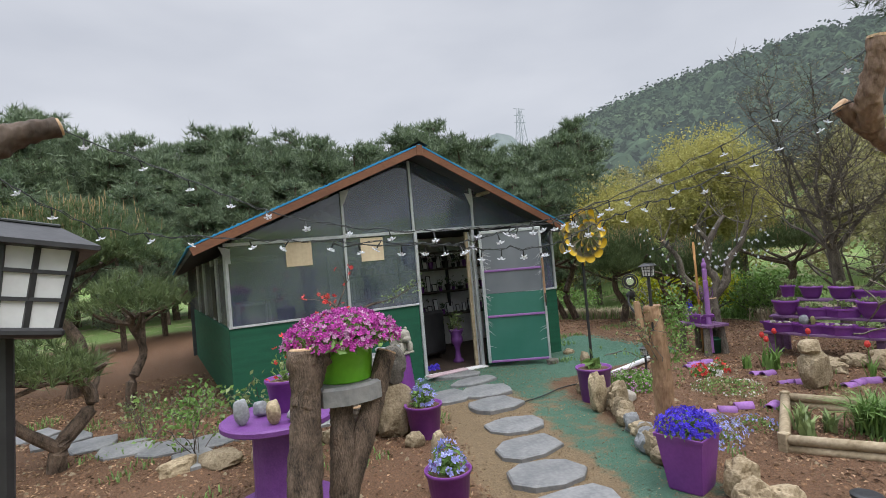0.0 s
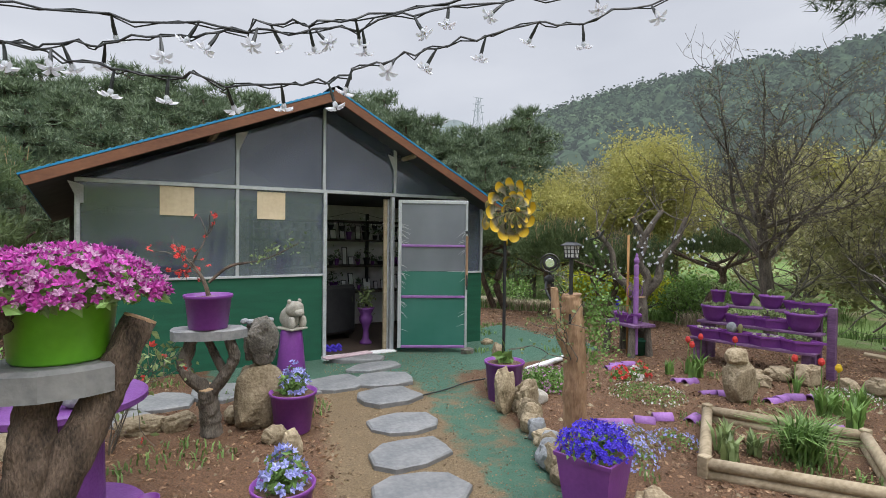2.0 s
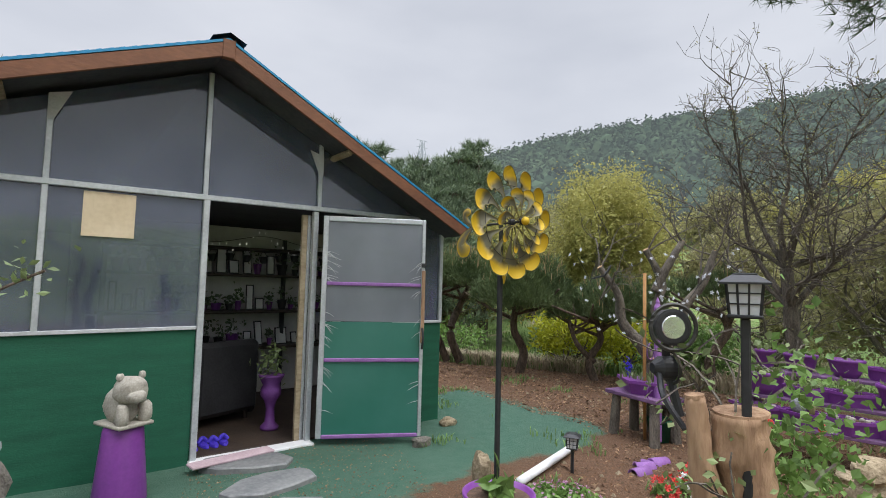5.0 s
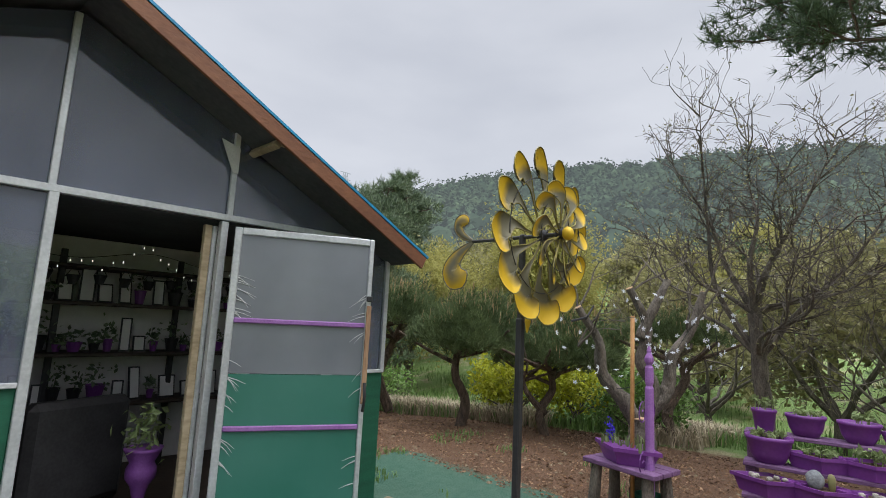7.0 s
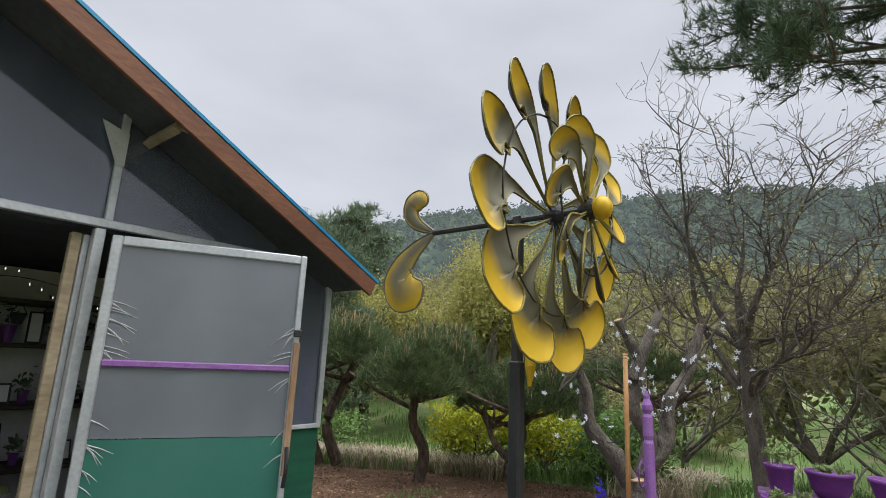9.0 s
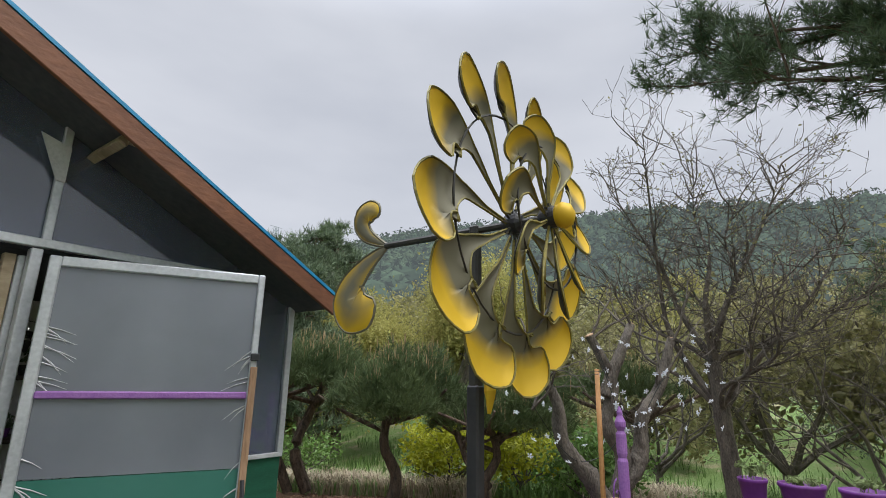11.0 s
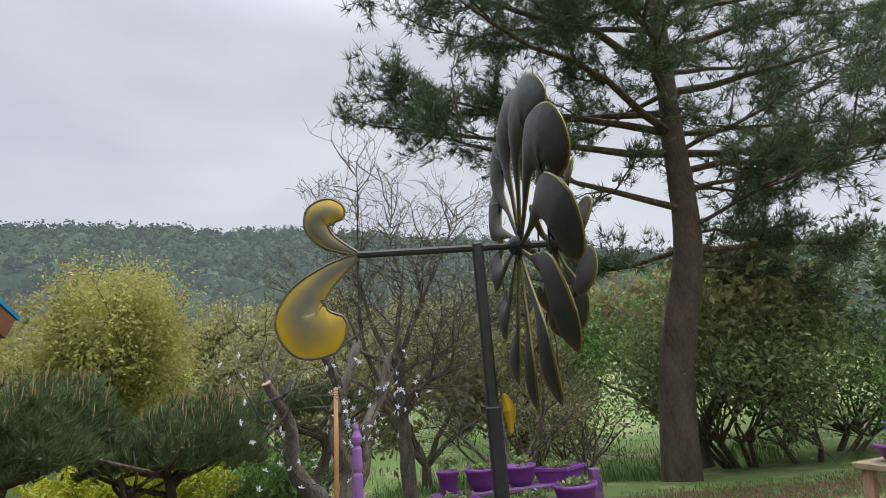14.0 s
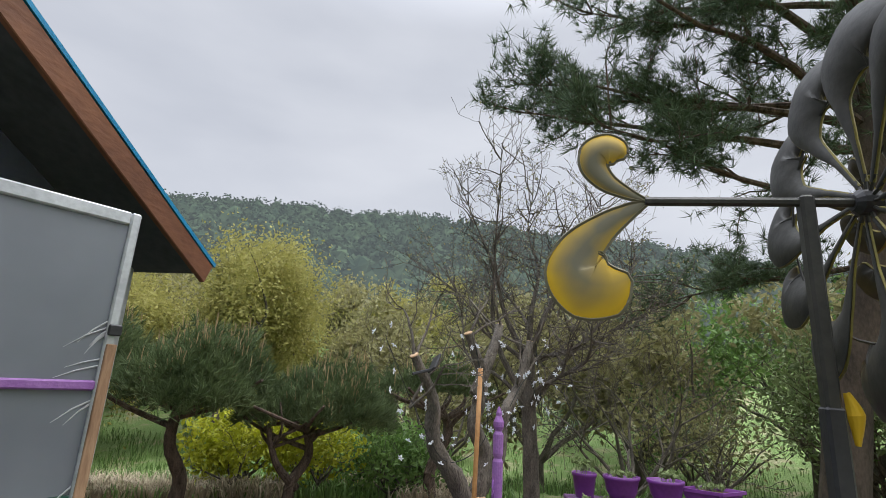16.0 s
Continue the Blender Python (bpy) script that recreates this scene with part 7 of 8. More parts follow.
def bare_tree(base, h, r, seed, label, spread, leafmat=None, n_leaf=0, bark=None, depth=4, lean=(0, 0), blossom=None, n_bl=0, limbs=5, start=0.3, size=0.05, cat="tree"):
    rng, nr = random.Random(seed), np.random.default_rng(seed)
    ob = thing("bare_tree", pose(*base), label, cat)
    g, tips = Geo(), []
    top = Vector((lean[0], lean[1], h * start))
    P = smooth_path([(0, 0, -0.2), (lean[0] * 0.3 + 0.03, lean[1] * 0.3, h * start * 0.5), tuple(top)], 5)
    tube(g, P, [r * (1 - 0.3 * i / len(P)) for i in range(len(P))], 10, True, 0.15, rng)
    for k in range(limbs):
        a = 2 * math.pi * (k + rng.random() * 0.5) / limbs
        s = P[-1 - (k % 3)]
        grow(rng, s, (spread * math.cos(a), spread * math.sin(a), 1.0), h * 0.40, r * 0.42, depth - 1, tips, g, 2, 0.32, 0.66, 0.10, 6, 0.62, 0.5)
    part("trunk", g, bark or BARK_GREY, ob)
    T = np.array([t[0] for t in tips])
    if n_leaf:
        part("leaves", leaves(Geo(), T[nr.integers(0, len(T), n_leaf)] + nr.normal(size=(n_leaf, 3)) * size * 0.3, size * 0.65, nr), leafmat, ob)
    if n_bl:
        part("blossoms", blossoms(Geo(), T[nr.integers(0, len(T), n_bl)] + nr.normal(size=(n_bl, 3)) * 0.06, nr.normal(size=(n_bl, 3)), 0.055, nr), blossom, ob)
    return ob


def orchard_tree():
    """Leaning bare tree: a forked trunk, long limbs, and a veil of fine budding twigs."""
    rng, nr = random.Random(41), np.random.default_rng(41)
    ob = thing("bare_tree", pose(0, 0, 0), "spreading bare tree with fine budding twigs", "tree")
    fork = Vector((10.22, 5.22, 1.75))
    g = tube(Geo(), smooth_path([(10.48, 5.12, -0.75), (10.42, 5.16, 0.1), (10.33, 5.2, 0.95), fork], 5), [0.115 - 0.0025 * i for i in range(16)], 10, True, 0.14, rng)
    tips = []
    ends = [(9.45, 5.58, 4.35), (10.15, 5.2, 3.95), (10.4, 4.3, 4.0), (10.8, 3.8, 3.3), (9.65, 6.1, 3.9), (9.55, 6.4, 2.75), (10.7, 6.3, 2.8), (10.6, 3.75, 2.35), (11.0, 3.4, 2.7), (9.6, 4.15, 2.7), (9.8, 4.75, 3.4), (11.0, 5.65, 3.1), (9.4, 4.6, 2.4)]
    for k, e in enumerate(ends):
        e = Vector(e)
        s0 = fork if k % 3 else Vector((10.3, 5.2, 1.2))
        mid = s0.lerp(e, 0.5) + Vector((rng.gauss(0, 0.16), rng.gauss(0, 0.16), -0.15 if e.z < 3 else 0.05))
        P = smooth_path([s0, s0.lerp(mid, 0.5) + Vector((rng.gauss(0, 0.1), rng.gauss(0, 0.1), 0.03)), mid, mid.lerp(e, 0.5) + Vector((rng.gauss(0, 0.1), rng.gauss(0, 0.1), 0.05)), e], 4)
        n = len(P)
        r0 = 0.046 if e.z > 3 else 0.036
        tube(g, P, [max(0.006, r0 * (1 - i / n) ** 1.3) for i in range(n)], 7)
        for i in range(5, n):
            d = (P[i] - P[i - 1]).normalized()
            for _ in range(2):
                way = d * 0.5 + Vector((rng.gauss(0, 0.7), rng.gauss(0, 0.7), rng.gauss(0.2, 0.45)))
                grow(rng, P[i], way, rng.uniform(0.3, 0.6), 0.0095, 2, tips, g, 2, 0.3, 0.66, 0.05, 4, 0.6, 0.55)
    part("trunk", g, BARK_GREY, ob)
    T = np.array([t[0] for t in tips])
    part("bud_growth", leaves(Geo(), T[nr.integers(0, len(T), 2600)] + nr.normal(size=(2600, 3)) * 0.02, 0.036, nr), LEAF_OLIVE, ob, "tiny pale opening buds")


orchard_tree()
bare_tree((12.6, 3.6, -0.9), 3.4, 0.09, 4, "bare spreading tree with thin grey twigs", 1.3, LEAF_OLIVE, 1200, depth=5, limbs=8, start=0.24)
bare_tree((14.5, 7.0, -0.9), 3.6, 0.09, 14, "bare spreading tree with thin grey twigs", 1.2, LEAF_OLIVE, 2600, depth=5, limbs=8, start=0.24)


def blossom_tree():
    rng, nr = random.Random(31), np.random.default_rng(31)
    ob = thing("pruned_plum", pose(0, 0, 0), "hard-pruned old tree with white flower lights on it", "tree")
    log("trunk", ob, [(7.72, 5.62, -0.2), (7.66, 5.6, 0.3), (7.62, 5.6, 0.7)], (0.13, 0.11), 51, BARK_GREY)
    log("limb", ob, [(7.64, 5.62, 0.6), (7.5, 5.72, 0.85), (7.38, 5.85, 1.05), (7.32, 5.86, 1.35), (7.15, 5.98, 1.65)], (0.075, 0.032), 52, BARK_GREY)
    log("limb", ob, [(7.64, 5.6, 0.6), (7.7, 5.52, 0.95), (7.62, 5.6, 1.2), (7.66, 5.55, 1.5), (7.52, 5.66, 1.85)], (0.07, 0.035), 53, BARK_GREY)
    log("limb", ob, [(7.66, 5.58, 0.7), (7.82, 5.44, 0.95), (7.85, 5.4, 1.25), (8.0, 5.28, 1.5), (8.12, 5.2, 1.85)], (0.07, 0.032), 54, BARK_GREY)
    log("limb", ob, [(7.6, 5.6, 1.4), (7.7, 5.5, 1.7), (7.9, 5.45, 1.95)], (0.05, 0.035), 55, BARK_GREY)
    g, tips = Geo(), []
    for x, y, z in ((7.15, 5.98, 1.62), (7.52, 5.66, 1.8), (8.1, 5.2, 1.8), (7.9, 5.45, 1.9), (7.2, 6.0, 1.3), (7.95, 5.3, 1.5)):
        for _ in range(2):
            grow(rng, (x, y, z), (rng.gauss(0, 0.7), rng.gauss(0, 0.7), 0.9), 0.4, 0.012, 2, tips, g, 2, 0.35, 0.65, 0.05, 5)
    part("twig_spray", g, BARK_GREY, ob)
    st = thing("tree_lights", pose(0, 0, 0), "white flower-shaped lights draped over the pruned tree", "string lights")
    pts = [(7.0, 6.15, 1.75), (7.15, 5.95, 1.3), (7.4, 5.75, 0.95), (7.6, 5.5, 1.15), (7.5, 5.6, 1.75), (7.75, 5.45, 1.2), (7.95, 5.22, 1.55), (8.12, 5.1, 1.25), (8.2, 5.15, 1.8)]
    P = smooth_path(pts, 8)
    part("cable", tube(Geo(), P, 0.003, 4), WIRE, st)
    for k in range(90):
        p = P[rng.randrange(len(P))] + Vector((rng.gauss(0, 0.09), rng.gauss(0, 0.09), rng.gauss(0, 0.08)))
        b = new("flower_bulb", BULB_ME)
        b.parent = st
        b.matrix_local = pose(p.x, p.y, p.z, rng.uniform(0, 360), rng.uniform(0, 360), 0)
    lamp = thing("solar_panel_lamp", pose(7.06, 5.82, 1.6, 30, 20, 40), "small black solar panel lamp clipped to the tree", "solar lamp")
    part("panel", box(Geo(), -0.05, -0.008, -0.06, 0.05, 0.008, 0.06), DARK, lamp)
    part("clip", tube(Geo(), [(0, 0.0, -0.05), (0.03, 0.1, -0.14)], 0.01, 5), DARK, lamp)


blossom_tree()


def big_pine():
    """Tall red pine at the garden's edge with long spreading boughs."""
    rng, nr = random.Random(77), np.random.default_rng(77)
    ob = thing("tall_pine", Matrix.Translation((-0.89, -1.2, -0.375)) @ Matrix.Scale(1.25, 4), "tall red pine with long boughs of dark needles", "pine tree")
    B, T = Vector((10.8, 1.62, -0.6)), Vector((10.4, 0.5, 9.5))
    P = smooth_path([B, (10.65, 1.4, 1.5), (10.5, 0.95, 3.2), (10.45, 0.85, 5.0), (10.4, 0.7, 7.2), T], 6)
    g = tube(Geo(), P, [0.27 - 0.19 * i / len(P) for i in range(len(P))], 14, True, 0.1, rng)
    part("trunk", g, BARK_RED, ob, smooth=True)
    tips, gb = [], Geo()
    boughs = [(2.8, 285, 2.2, 0.0), (4.4, 255, 3.6, 0.1), (3.2, 60, 2.6, -0.05), (3.5, 200, 2.2, 0.15), (3.9, 100, 3.6, 0.25), (4.2, 300, 2.6, 0.2), (4.6, 92, 4.4, 0.24), (4.9, 118, 4.2, 0.32), (4.7, 240, 2.6, 0.2), (5.2, 150, 3.4, 0.18), (5.5, 75, 4.0, 0.22), (5.7, 20, 3.0, 0.2), (5.9, 330, 3.0, 0.2), (6.2, 105, 4.4, 0.2), (6.4, 135, 3.6, 0.1), (6.7, 260, 3.0, 0.2), (6.9, 80, 3.6, 0.2), (7.3, 180, 3.0, 0.15), (7.6, 110, 3.4, 0.15), (8.0, 40, 2.6, 0.2), (8.3, 290, 2.4, 0.2), (8.6, 150, 2.4, 0.2), (4.0, 262, 2.6, 0.1), (5.0, 272, 3.0, 0.15), (6.0, 285, 3.0, 0.15), (3.6, 310, 2.2, 0.1), (3.2, 280, 3.6, 0.05), (4.8, 290, 4.2, 0.12), (5.6, 262, 4.0, 0.14), (6.5, 275, 4.0, 0.2), (7.4, 300, 3.4, 0.2), (7.2, 95, 3.8, 0.25), (5.0, 85, 4.2, 0.35)]
    for z, a, L, lift in boughs:
        k = min(range(len(P)), key=lambda i: abs(P[i].z - z))
        d = Vector((math.cos(radians(a)), math.sin(radians(a)), lift))
        p = P[k]
        pts = [p]
        for i in range(6):
            p = p + (d + Vector((rng.gauss(0, 0.12), rng.gauss(0, 0.12), rng.gauss(0, 0.08) - 0.02 * i))).normalized() * L / 6
            pts.append(p)
        tube(gb, pts, [0.055 * L / 3.5 * (1 - 0.14 * i) for i in range(7)], 7)
        for i in range(2, 7):
            for _ in range(3 if 60 <= a <= 160 else 2):
                sd = Vector((rng.gauss(0, 1), rng.gauss(0, 1), rng.gauss(0.15, 0.35)))
                grow(rng, pts[i], d * 0.7 + sd * 0.7, rng.uniform(0.45, 0.85), 0.018, 1, tips, gb, 2, 0.3, 0.7, 0.08, 4, 0.6, 0.5)
    part("branchwork", gb, BARK, ob)
    g = tufts_on(rng, nr, tips, 2, 0.07, 0.185, 13, 0.032, 0.25, 0.6)
    part("needles", g, NEEDLE, ob)


big_pine()


# ---- woods behind the house ----
def wood_pine(seed, h):
    rng, nr = random.Random(seed), np.random.default_rng(seed)
    ob = thing("wood_pine", pose(0, 0, 0), "dark green pine in the wood behind the house", "pine tree", "pines behind the house")
    g = Geo()
    P = smooth_path([(0, 0, -0.5), (rng.gauss(0, 0.2), rng.gauss(0, 0.2), h * 0.5), (rng.gauss(0, 0.4), rng.gauss(0, 0.4), h)], 6)
    tube(g, P, [0.16 - 0.13 * i / len(P) for i in range(len(P))], 7)
    cs, ax = [], []
    for k in range(44):
        q = rng.random() ** 0.75
        z = h * (0.18 + 0.80 * q)
        w = (0.32 * h) * (1.12 - q) ** 0.7 * rng.uniform(0.55, 1.1)
        a = rng.uniform(0, 6.28)
        s = P[min(len(P) - 1, int(len(P) * z / h))]
        e = Vector((s.x + w * math.cos(a), s.y + w * math.sin(a), z + rng.uniform(0.0, 0.4)))
        tube(g, [s, s.lerp(e, 0.6) - Vector((0, 0, 0.08)), e], [0.04, 0.025, 0.01], 4)
        for _ in range(34):
            t = rng.uniform(0.35, 1.1)
            p = s.lerp(e, t) + Vector((rng.gauss(0, 0.26), rng.gauss(0, 0.26), rng.gauss(0.06, 0.09)))
            cs.append(p)
            ax.append((math.cos(a) * 0.4, math.sin(a) * 0.4, 0.7))
    part("trunk", g, BARK, ob)
    gg = Geo()
    needles(gg, np.array(cs), np.array(ax), 0.32, 10, 0.6, nr, 0.06)
    part("crown", gg, NEEDLE_DARK, ob)
    return ob


woods = [wood_pine(s, 7.0) for s in (201, 202, 203, 204)]
rw = random.Random(88)
spots = []
for k in range(58):
    az = -24 + 66 * (k + rw.random() * 0.8) / 58
    r = rw.uniform(23, 31)
    top = 15.0 + 0.9 * math.sin(az * 0.33) - (1.0 if 4 < az < 10 else 0) - (1.6 if az > 28 else 0)
    spots.append((az, r, r * math.tan(radians(top)) * rw.uniform(0.82, 1.02)))
for k in range(26):
    az = -40 + 80 * (k + rw.random()) / 26
    r = rw.uniform(15, 20)
    spots.append((az, r, r * math.tan(radians(rw.uniform(8, 11)))))
for k, (az, r, h) in enumerate(spots):
    x, y = 1.2 + r * math.sin(radians(az)), 1.0 + r * math.cos(radians(az))
    if -1.5 < x < 7.5 and y < 15.5:
        continue
    z = ground_z(x, y)
    s = (h + 1.5 - z) / 7.0
    m = pose(x, y, z, 0, 0, rw.uniform(0, 360)) @ Matrix.Diagonal((s * 0.95, s * 0.95, s, 1))
    if k < 4:
        woods[k].matrix_world = m
    else:
        c = copy_thing(woods[k % 4], pose(x, y, z, 0, 0, rw.uniform(0, 360)))
        c.scale = (s * 0.95, s * 0.95, s)


# ---- valley shrubs, willows, broadleaf trees ----
def leafy_tree(x, y, h, r, mat, label, seed, n=6000, size=0.16, trunk=0.12, low=0.25, droop=0.0, bark=None, name="leafy_tree", cat="tree", group="", flat=0.0):
    rng, nr = random.Random(seed), np.random.default_rng(seed)
    z = ground_z(x, y)
    ob = thing(name, pose(x, y, z), label, cat, group)
    g, tips = Geo(), []
    stems = 1 if trunk > 0.06 else 6
    for k in range(stems):
        a = rng.uniform(0, 6.28)
        base = (0.25 * r * math.cos(a) * (stems > 1), 0.25 * r * math.sin(a) * (stems > 1), -0.2)
        top = (base[0] * 2, base[1] * 2, h * low)
        tube(g, [base, top], [trunk, trunk * 0.8], 7)
        for j in range(5):
            b = rng.uniform(0, 6.28)
            grow(rng, top, (0.8 * r / h * 2 * math.cos(b), 0.8 * r / h * 2 * math.sin(b), 1), h * 0.36, trunk * 0.55, 3 if stems == 1 else 2, tips, g, 2, 0.3, 0.68, 0.06, 5, 0.6, 0.5)
    part("trunk", g, bark or BARK_GREY, ob)
    T = np.array([t[0] for t in tips])
    cz = h * (0.5 + 0.5 * low)
    # crown of separate clumps that follow the limbs
    clumps = T[nr.integers(0, len(T), 150)]
    clumps = (clumps - [0, 0, cz]) * nr.uniform(0.7, 1.12, (150, 1)) + [0, 0, cz]
    rad = np.linalg.norm((clumps - [0, 0, cz]) / [r, r, h * (1 - low) * 0.55], axis=1, keepdims=True)
    clumps = np.where(rad > 1, (clumps - [0, 0, cz]) / np.maximum(rad, 1e-6) + [0, 0, cz], clumps)
    c = clumps[nr.integers(0, 150, n)] + nr.normal(size=(n, 3)) * r * 0.115
    if droop:
        c[:, 2] -= droop * nr.random(n) ** 2
    c[:, 2] = np.maximum(c[:, 2], 0.03)
    part("crown", leaves(Geo(), c, size, nr, 0.5, flat), mat, ob)
    return ob


leafy_tree(18.0, 14.2, 6.6, 3.5, WILLOW, "yellow-green willow coming into leaf", 301, 52000, 0.12, 0.22, 0.25, 1.4, group="willows")
leafy_tree(16.0, 17.5, 5.0, 2.6, WILLOW, "yellow-green willow coming into leaf", 302, 34000, 0.12, 0.2, 0.25, 1.2, group="willows")
leafy_tree(21.5, 14.5, 5.0, 2.6, WILLOW, "yellow-green willow coming into leaf", 303, 30000, 0.12, 0.2, 0.25, 1.0, group="willows")
leafy_tree(21.0, 19.5, 5.6, 3.0, LEAF_OLIVE, "olive broadleaf tree in the valley", 304, 9000, 0.22, 0.2, 0.2)
leafy_tree(24.0, 10.5, 4.6, 2.6, LEAF_OLIVE, "olive broadleaf tree in the valley", 305, 8000, 0.22, 0.2, 0.2)
leafy_tree(25.0, 6.0, 5.2, 2.8, LEAF_OLIVE, "olive broadleaf tree in the valley", 306, 8000, 0.22, 0.2, 0.2)
leafy_tree(22.0, 1.5, 5.0, 2.8, LEAF, "green broadleaf tree in the valley", 307, 8000, 0.2, 0.2, 0.15)
leafy_tree(20.0, 8.8, 3.6, 2.0, LEAF_OLIVE, "olive broadleaf tree in the valley", 308, 6000, 0.18, 0.12, 0.15)
leafy_tree(11.0, 8.75, 1.6, 1.2, YELLOW_BUSH, "bright yellow-green bush behind the pines", 311, 8000, 0.09, 0.03, 0.12, name="bush", cat="bush")
leafy_tree(11.5, 7.3, 1.25, 1.05, LEAF, "fresh green bush behind the pines", 312, 4200, 0.09, 0.03, 0.12, name="bush", cat="bush")
leafy_tree(13.6, 8.9, 1.3, 1.2, LEAF, "fresh green bush in the valley", 313, 3600, 0.09, 0.03, 0.1, name="bush", cat="bush")
leafy_tree(14.2, -1.6, 4.3, 2.4, LEAF_PALE, "fresh-leaved many-stemmed garden tree", 321, 8500, 0.11, 0.05, 0.12, bark=BARK)
leafy_tree(15.6, 2.0, 3.2, 1.8, LEAF_OLIVE, "olive shrub beyond the tall pine", 322, 3000, 0.1, 0.05, 0.1, name="bush", cat="bush")
leafy_tree(13.5, -2.2, 3.2, 2.0, LEAF, "green shrub beyond the lawn", 323, 5000, 0.1, 0.05, 0.1, name="bush", cat="bush")
for k, (x, y, h) in enumerate(((15, -1, 5.5), (16.5, -4, 6), (14, -6, 5), (18, 2.5, 6), (19, -2, 6.5), (20, -8, 7), (16, 5.0, 5), (12, -5, 4), (17, -10, 7))):
    leafy_tree(x, y, h, h * 0.45, (LEAF_OLIVE, LEAF, NEEDLE_DARK)[k % 3], ("olive", "green", "dark evergreen")[k % 3] + " tree beyond the lawn", 330 + k, 5000, 0.2, 0.14, 0.12, group="trees beyond the lawn")
rv = random.Random(404)
for k in range(30):
    az = rv.uniform(30, 118)
    r = rv.uniform(14, 30)
    x, y = 3 + r * math.sin(radians(az)), 3.5 + r * math.cos(radians(az))
    if (x < 11 and y > 6) or (50 < az < 90 and r < 24):
        continue
    h = rv.uniform(0.6, 1.4) * (0.6 + r / 18)
    mt, lb = rv.choice(((LEAF_OLIVE, "olive-brown scrub bush in the valley"), (LEAF, "green scrub bush in the valley"), (LEAF_PALE, "fresh green scrub bush in the valley"), (NEEDLE_DARK, "dark evergreen bush in the valley")))
    leafy_tree(x, y, h, h * 0.8, mt, lb, 500 + k, 1500, 0.11, 0.02, 0.1, name="bush", cat="bush", group="valley scrub")
for k in range(22):
    az = rv.uniform(36, 112)
    r = rv.uniform(27, 46)
    x, y = 3 + r * math.sin(radians(az)), 3.5 + r * math.cos(radians(az))
    h = rv.uniform(4.0, 7.0)
    mt, lb = rv.choice(((LEAF_OLIVE, "olive woodland tree below the hill"), (WILLOW, "yellow-green woodland tree below the hill"), (NEEDLE_DARK, "dark woodland tree below the hill"), (LEAF_OLIVE, "olive woodland tree below the hill")))
    leafy_tree(x, y, h, h * 0.5, mt, lb, 600 + k, 3200, 0.3, 0.16, 0.15, group="trees below the hill")


# ---- loose ground cover ----
def scatter(n, area, fn, seed):
    nr = np.random.default_rng(seed)
    pts = []
    while len(pts) < n:
        x, y = nr.uniform(area[0], area[2]), nr.uniform(area[1], area[3])
        if fn(x, y, nr):
            pts.append((x, y, ground_z(x, y)))
    return np.array(pts), nr


def on_path(x, y):
    return abs(x - (3.0 + (y - 2.5) * 0.28)) < 0.9


p, nr1 = scatter(42000, (-3, 1.0, 10.5, 11), lambda x, y, q: not on_path(x, y) and not (1.7 < x < 7.2 and y > 5.6) and not (0.7 < x < 6.1 and y > 7.2) and (q.random() < (1.0 if noise.noise(Vector((x * 0.9, y * 0.9, 5))) > -0.1 else 0.35)), 71)
tagged(make("leaf_litter", leaves(Geo(), p + [0, 0, 0.008], 0.032, nr1, 0.42, 0.75, 0.8), LITTER), "scattered dry leaves and bark chips on the soil", "leaf litter", kind="stuff")
p, nr1 = scatter(7000, (1.5, 1.0, 5.5, 7.2), lambda x, y, q: on_path(x, y), 72)
tagged(make("grit", leaves(Geo(), p + [0, 0, 0.004], 0.014, nr1, 0.8, 0.7, 0.6), GRAVEL), "loose tan grit along the stepping stones", "grit", kind="stuff")
p, nr1 = scatter(16000, (9, -4, 22, 20), lambda x, y, q: (x - 9.8) + 0.35 * (y - 8) > 0.6 and q.random() < max(0.12, 1 - (x - 9) / 12) and noise.noise(Vector((x * 0.5, y * 0.5, 8))) > -0.15, 73)
tagged(make("meadow_grass", blades(Geo(), p, 0.26, nr1, 0.7, 0.02), GRASSBLADE), "tufts of fresh green meadow grass", "grass", kind="stuff")
p, nr1 = scatter(11000, (9, 6.0, 15, 15), lambda x, y, q: (x - 9.9) + 0.2 * (y - 8) > 0.3 and noise.noise(Vector((x * 0.45, y * 0.45, 12))) > 0.0 and x < 13.5, 74)
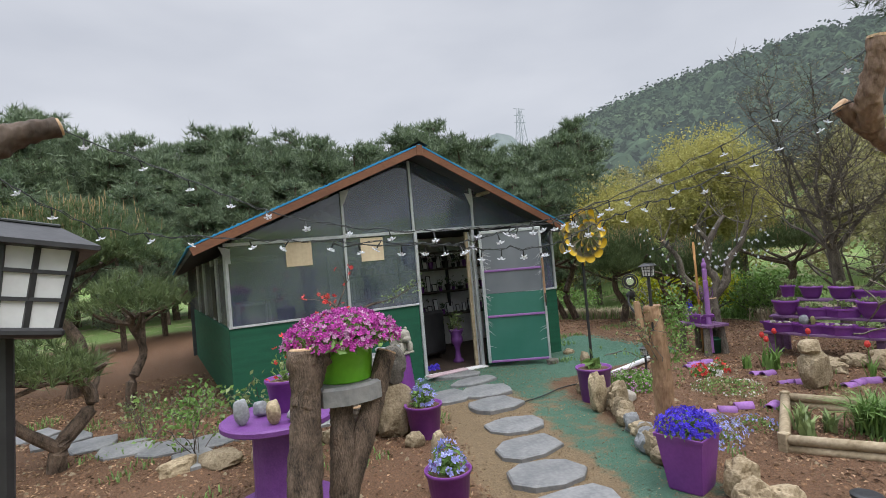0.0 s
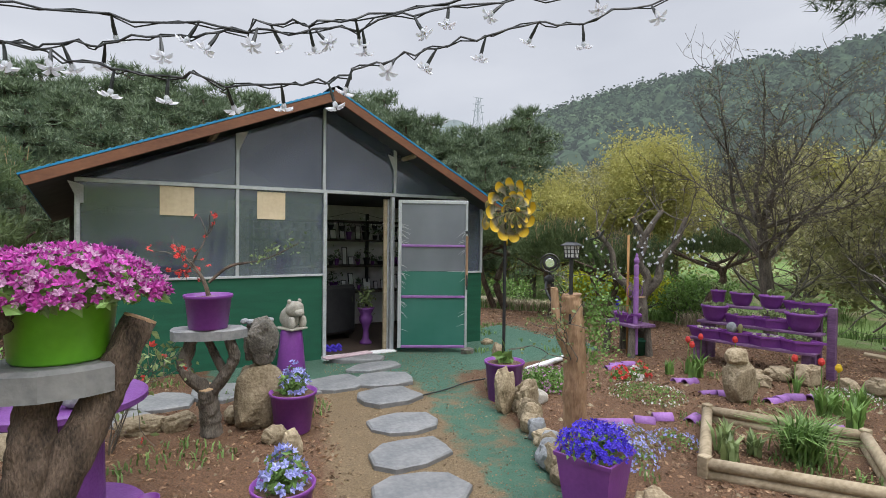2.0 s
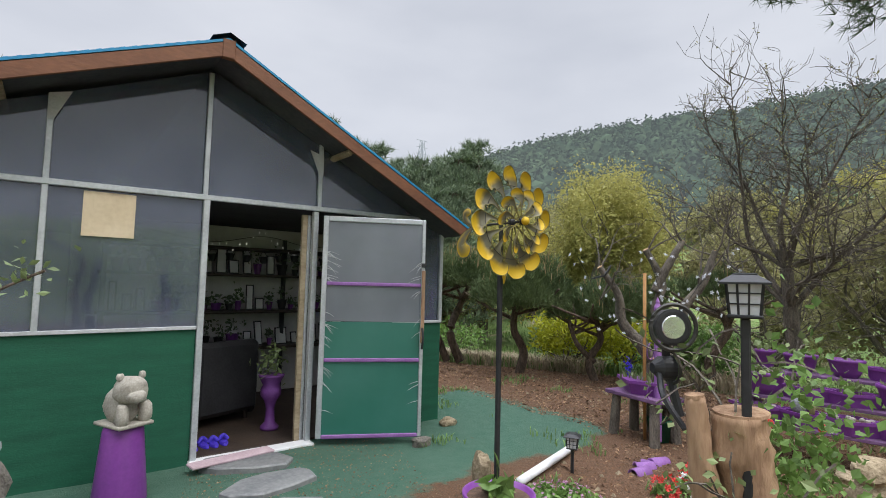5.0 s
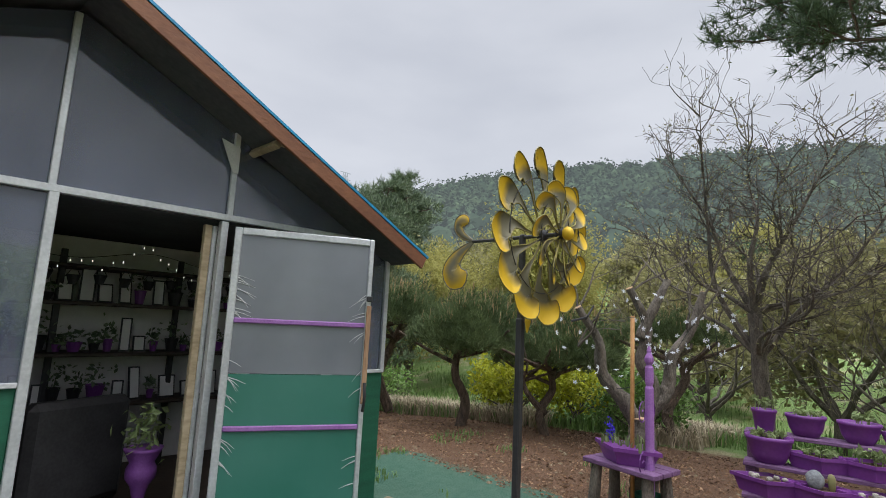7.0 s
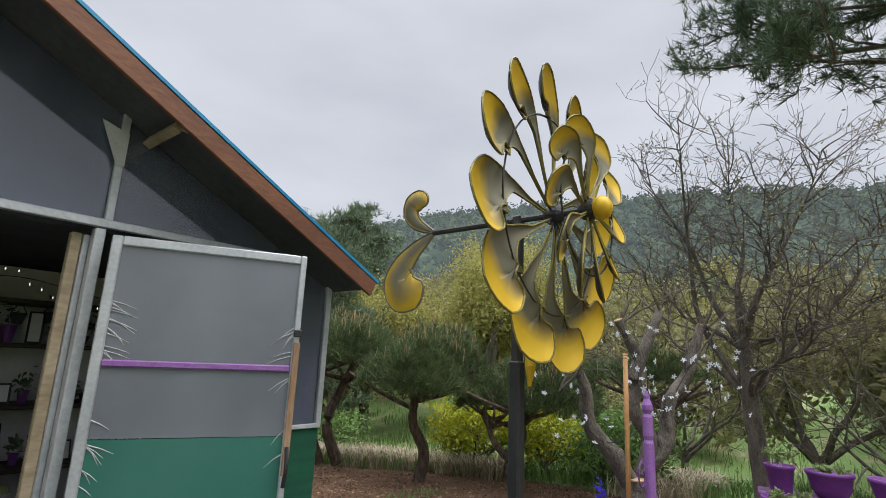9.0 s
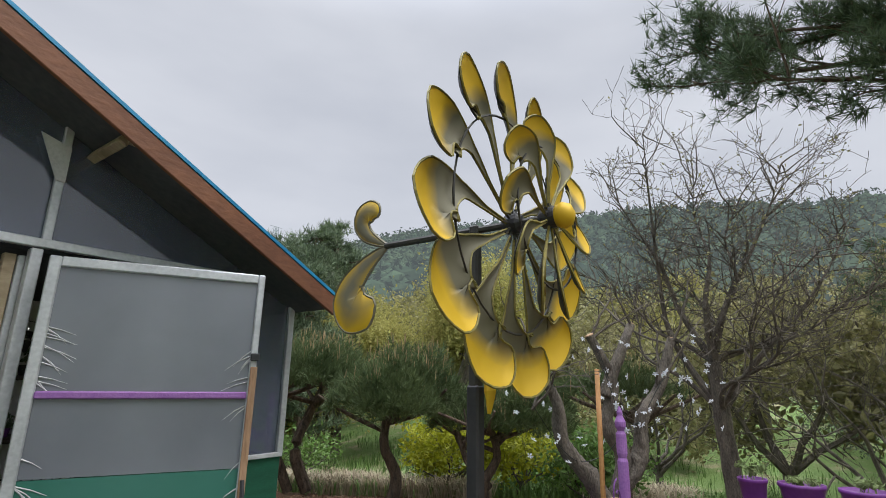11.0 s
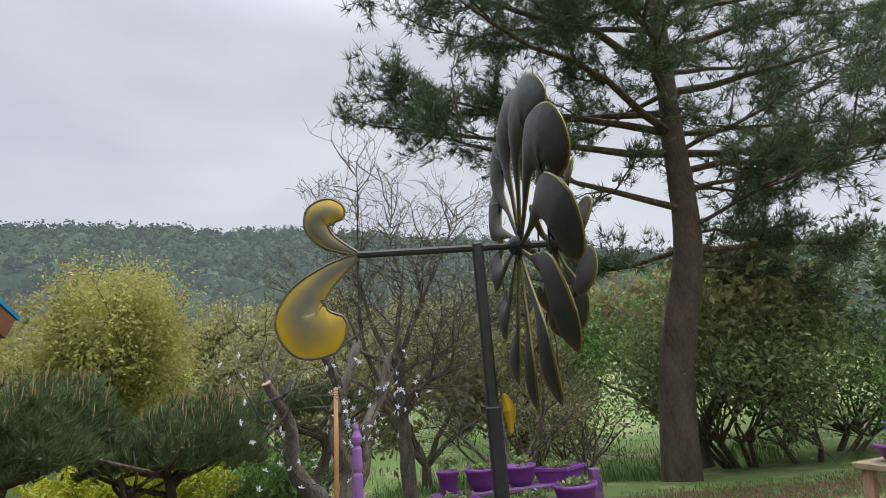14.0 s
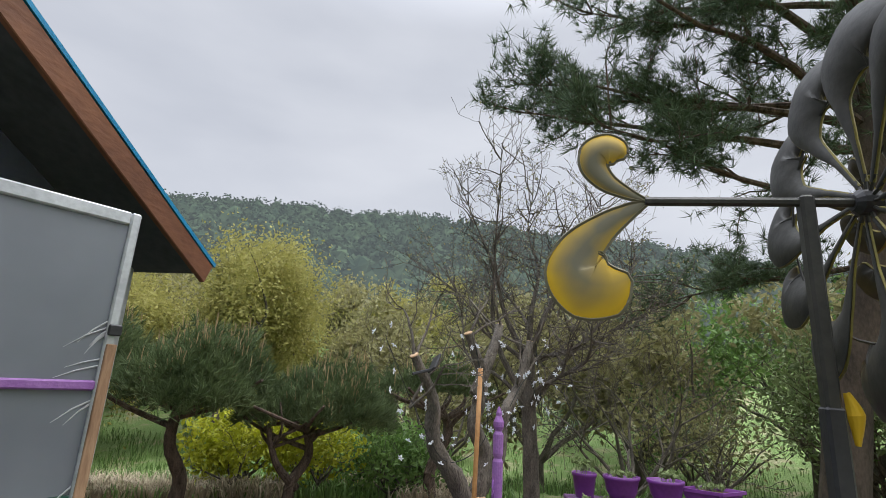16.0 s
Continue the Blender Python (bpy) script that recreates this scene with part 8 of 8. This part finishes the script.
tagged(make("dry_grass", blades(Geo(), p, 0.34, nr1, 1.1, 0.016), STRAW), "pale dry grass tangle behind the pines", "dry grass", kind="stuff")
p, nr1 = scatter(2600, (-3, 1.2, 9, 9), lambda x, y, q: not on_path(x, y) and not (0.7 < x < 6.1 and y > 7.2) and noise.noise(Vector((x * 1.6, y * 1.6, 15))) > 0.32, 75)
tagged(make("weeds", blades(Geo(), p, 0.07, nr1, 0.9, 0.012), GRASSBLADE), "small green weeds in the soil", "weeds", kind="stuff")
p, nr1 = scatter(6000, (7.3, -3, 11.5, 2.2), lambda x, y, q: True, 76)
tagged(make("lawn_grass", blades(Geo(), p, 0.06, nr1, 0.8, 0.012), GRASSBLADE), "short lawn grass by the tall pine", "grass", kind="stuff")


def clods(n, area, fn, seed, size):
    """Loose lumps: squashed uneven octahedra half sunk in the soil."""
    p, nr = scatter(n, area, fn, seed)
    r = size * nr.uniform(0.4, 1.5, (n, 1))
    a = nr.uniform(0, 2 * np.pi, (n, 1))
    d = np.concatenate([np.cos(a), np.sin(a), 0 * a], 1)
    e = np.concatenate([-np.sin(a), np.cos(a), 0 * a], 1)
    k = nr.uniform(0.6, 1.2, (n, 5))
    up = np.array([[0, 0, 1.0]])
    v = np.stack([p + d * r * k[:, :1], p + e * r * k[:, 1:2] * 0.8, p - d * r * k[:, 2:3], p - e * r * k[:, 3:4] * 0.8, p + up * r * k[:, 4:] * 0.75 + d * r * 0.2], 1).reshape(-1, 3)
    i = np.arange(n)[:, None] * 5
    return Geo().arr(v, np.concatenate([np.concatenate([i + q, i + (q + 1) % 4, i + 4], 1) for q in range(4)]))


def bare_soil(x, y, q):
    return not on_path(x, y) and not (1.7 < x < 7.2 and y > 5.6) and not (0.7 < x < 6.1 and y > 7.2)


tagged(make("soil_clods", clods(14000, (-3, 0.6, 10, 10), bare_soil, 81, 0.016), CLOD), "crumbly reddish clods and bark chips on the soil", "soil clods", kind="stuff")
tagged(make("loose_stones", clods(1100, (-3, 0.6, 9.5, 9), bare_soil, 82, 0.028), ROCK), "small tan stones lying in the soil", "stones", kind="stuff")
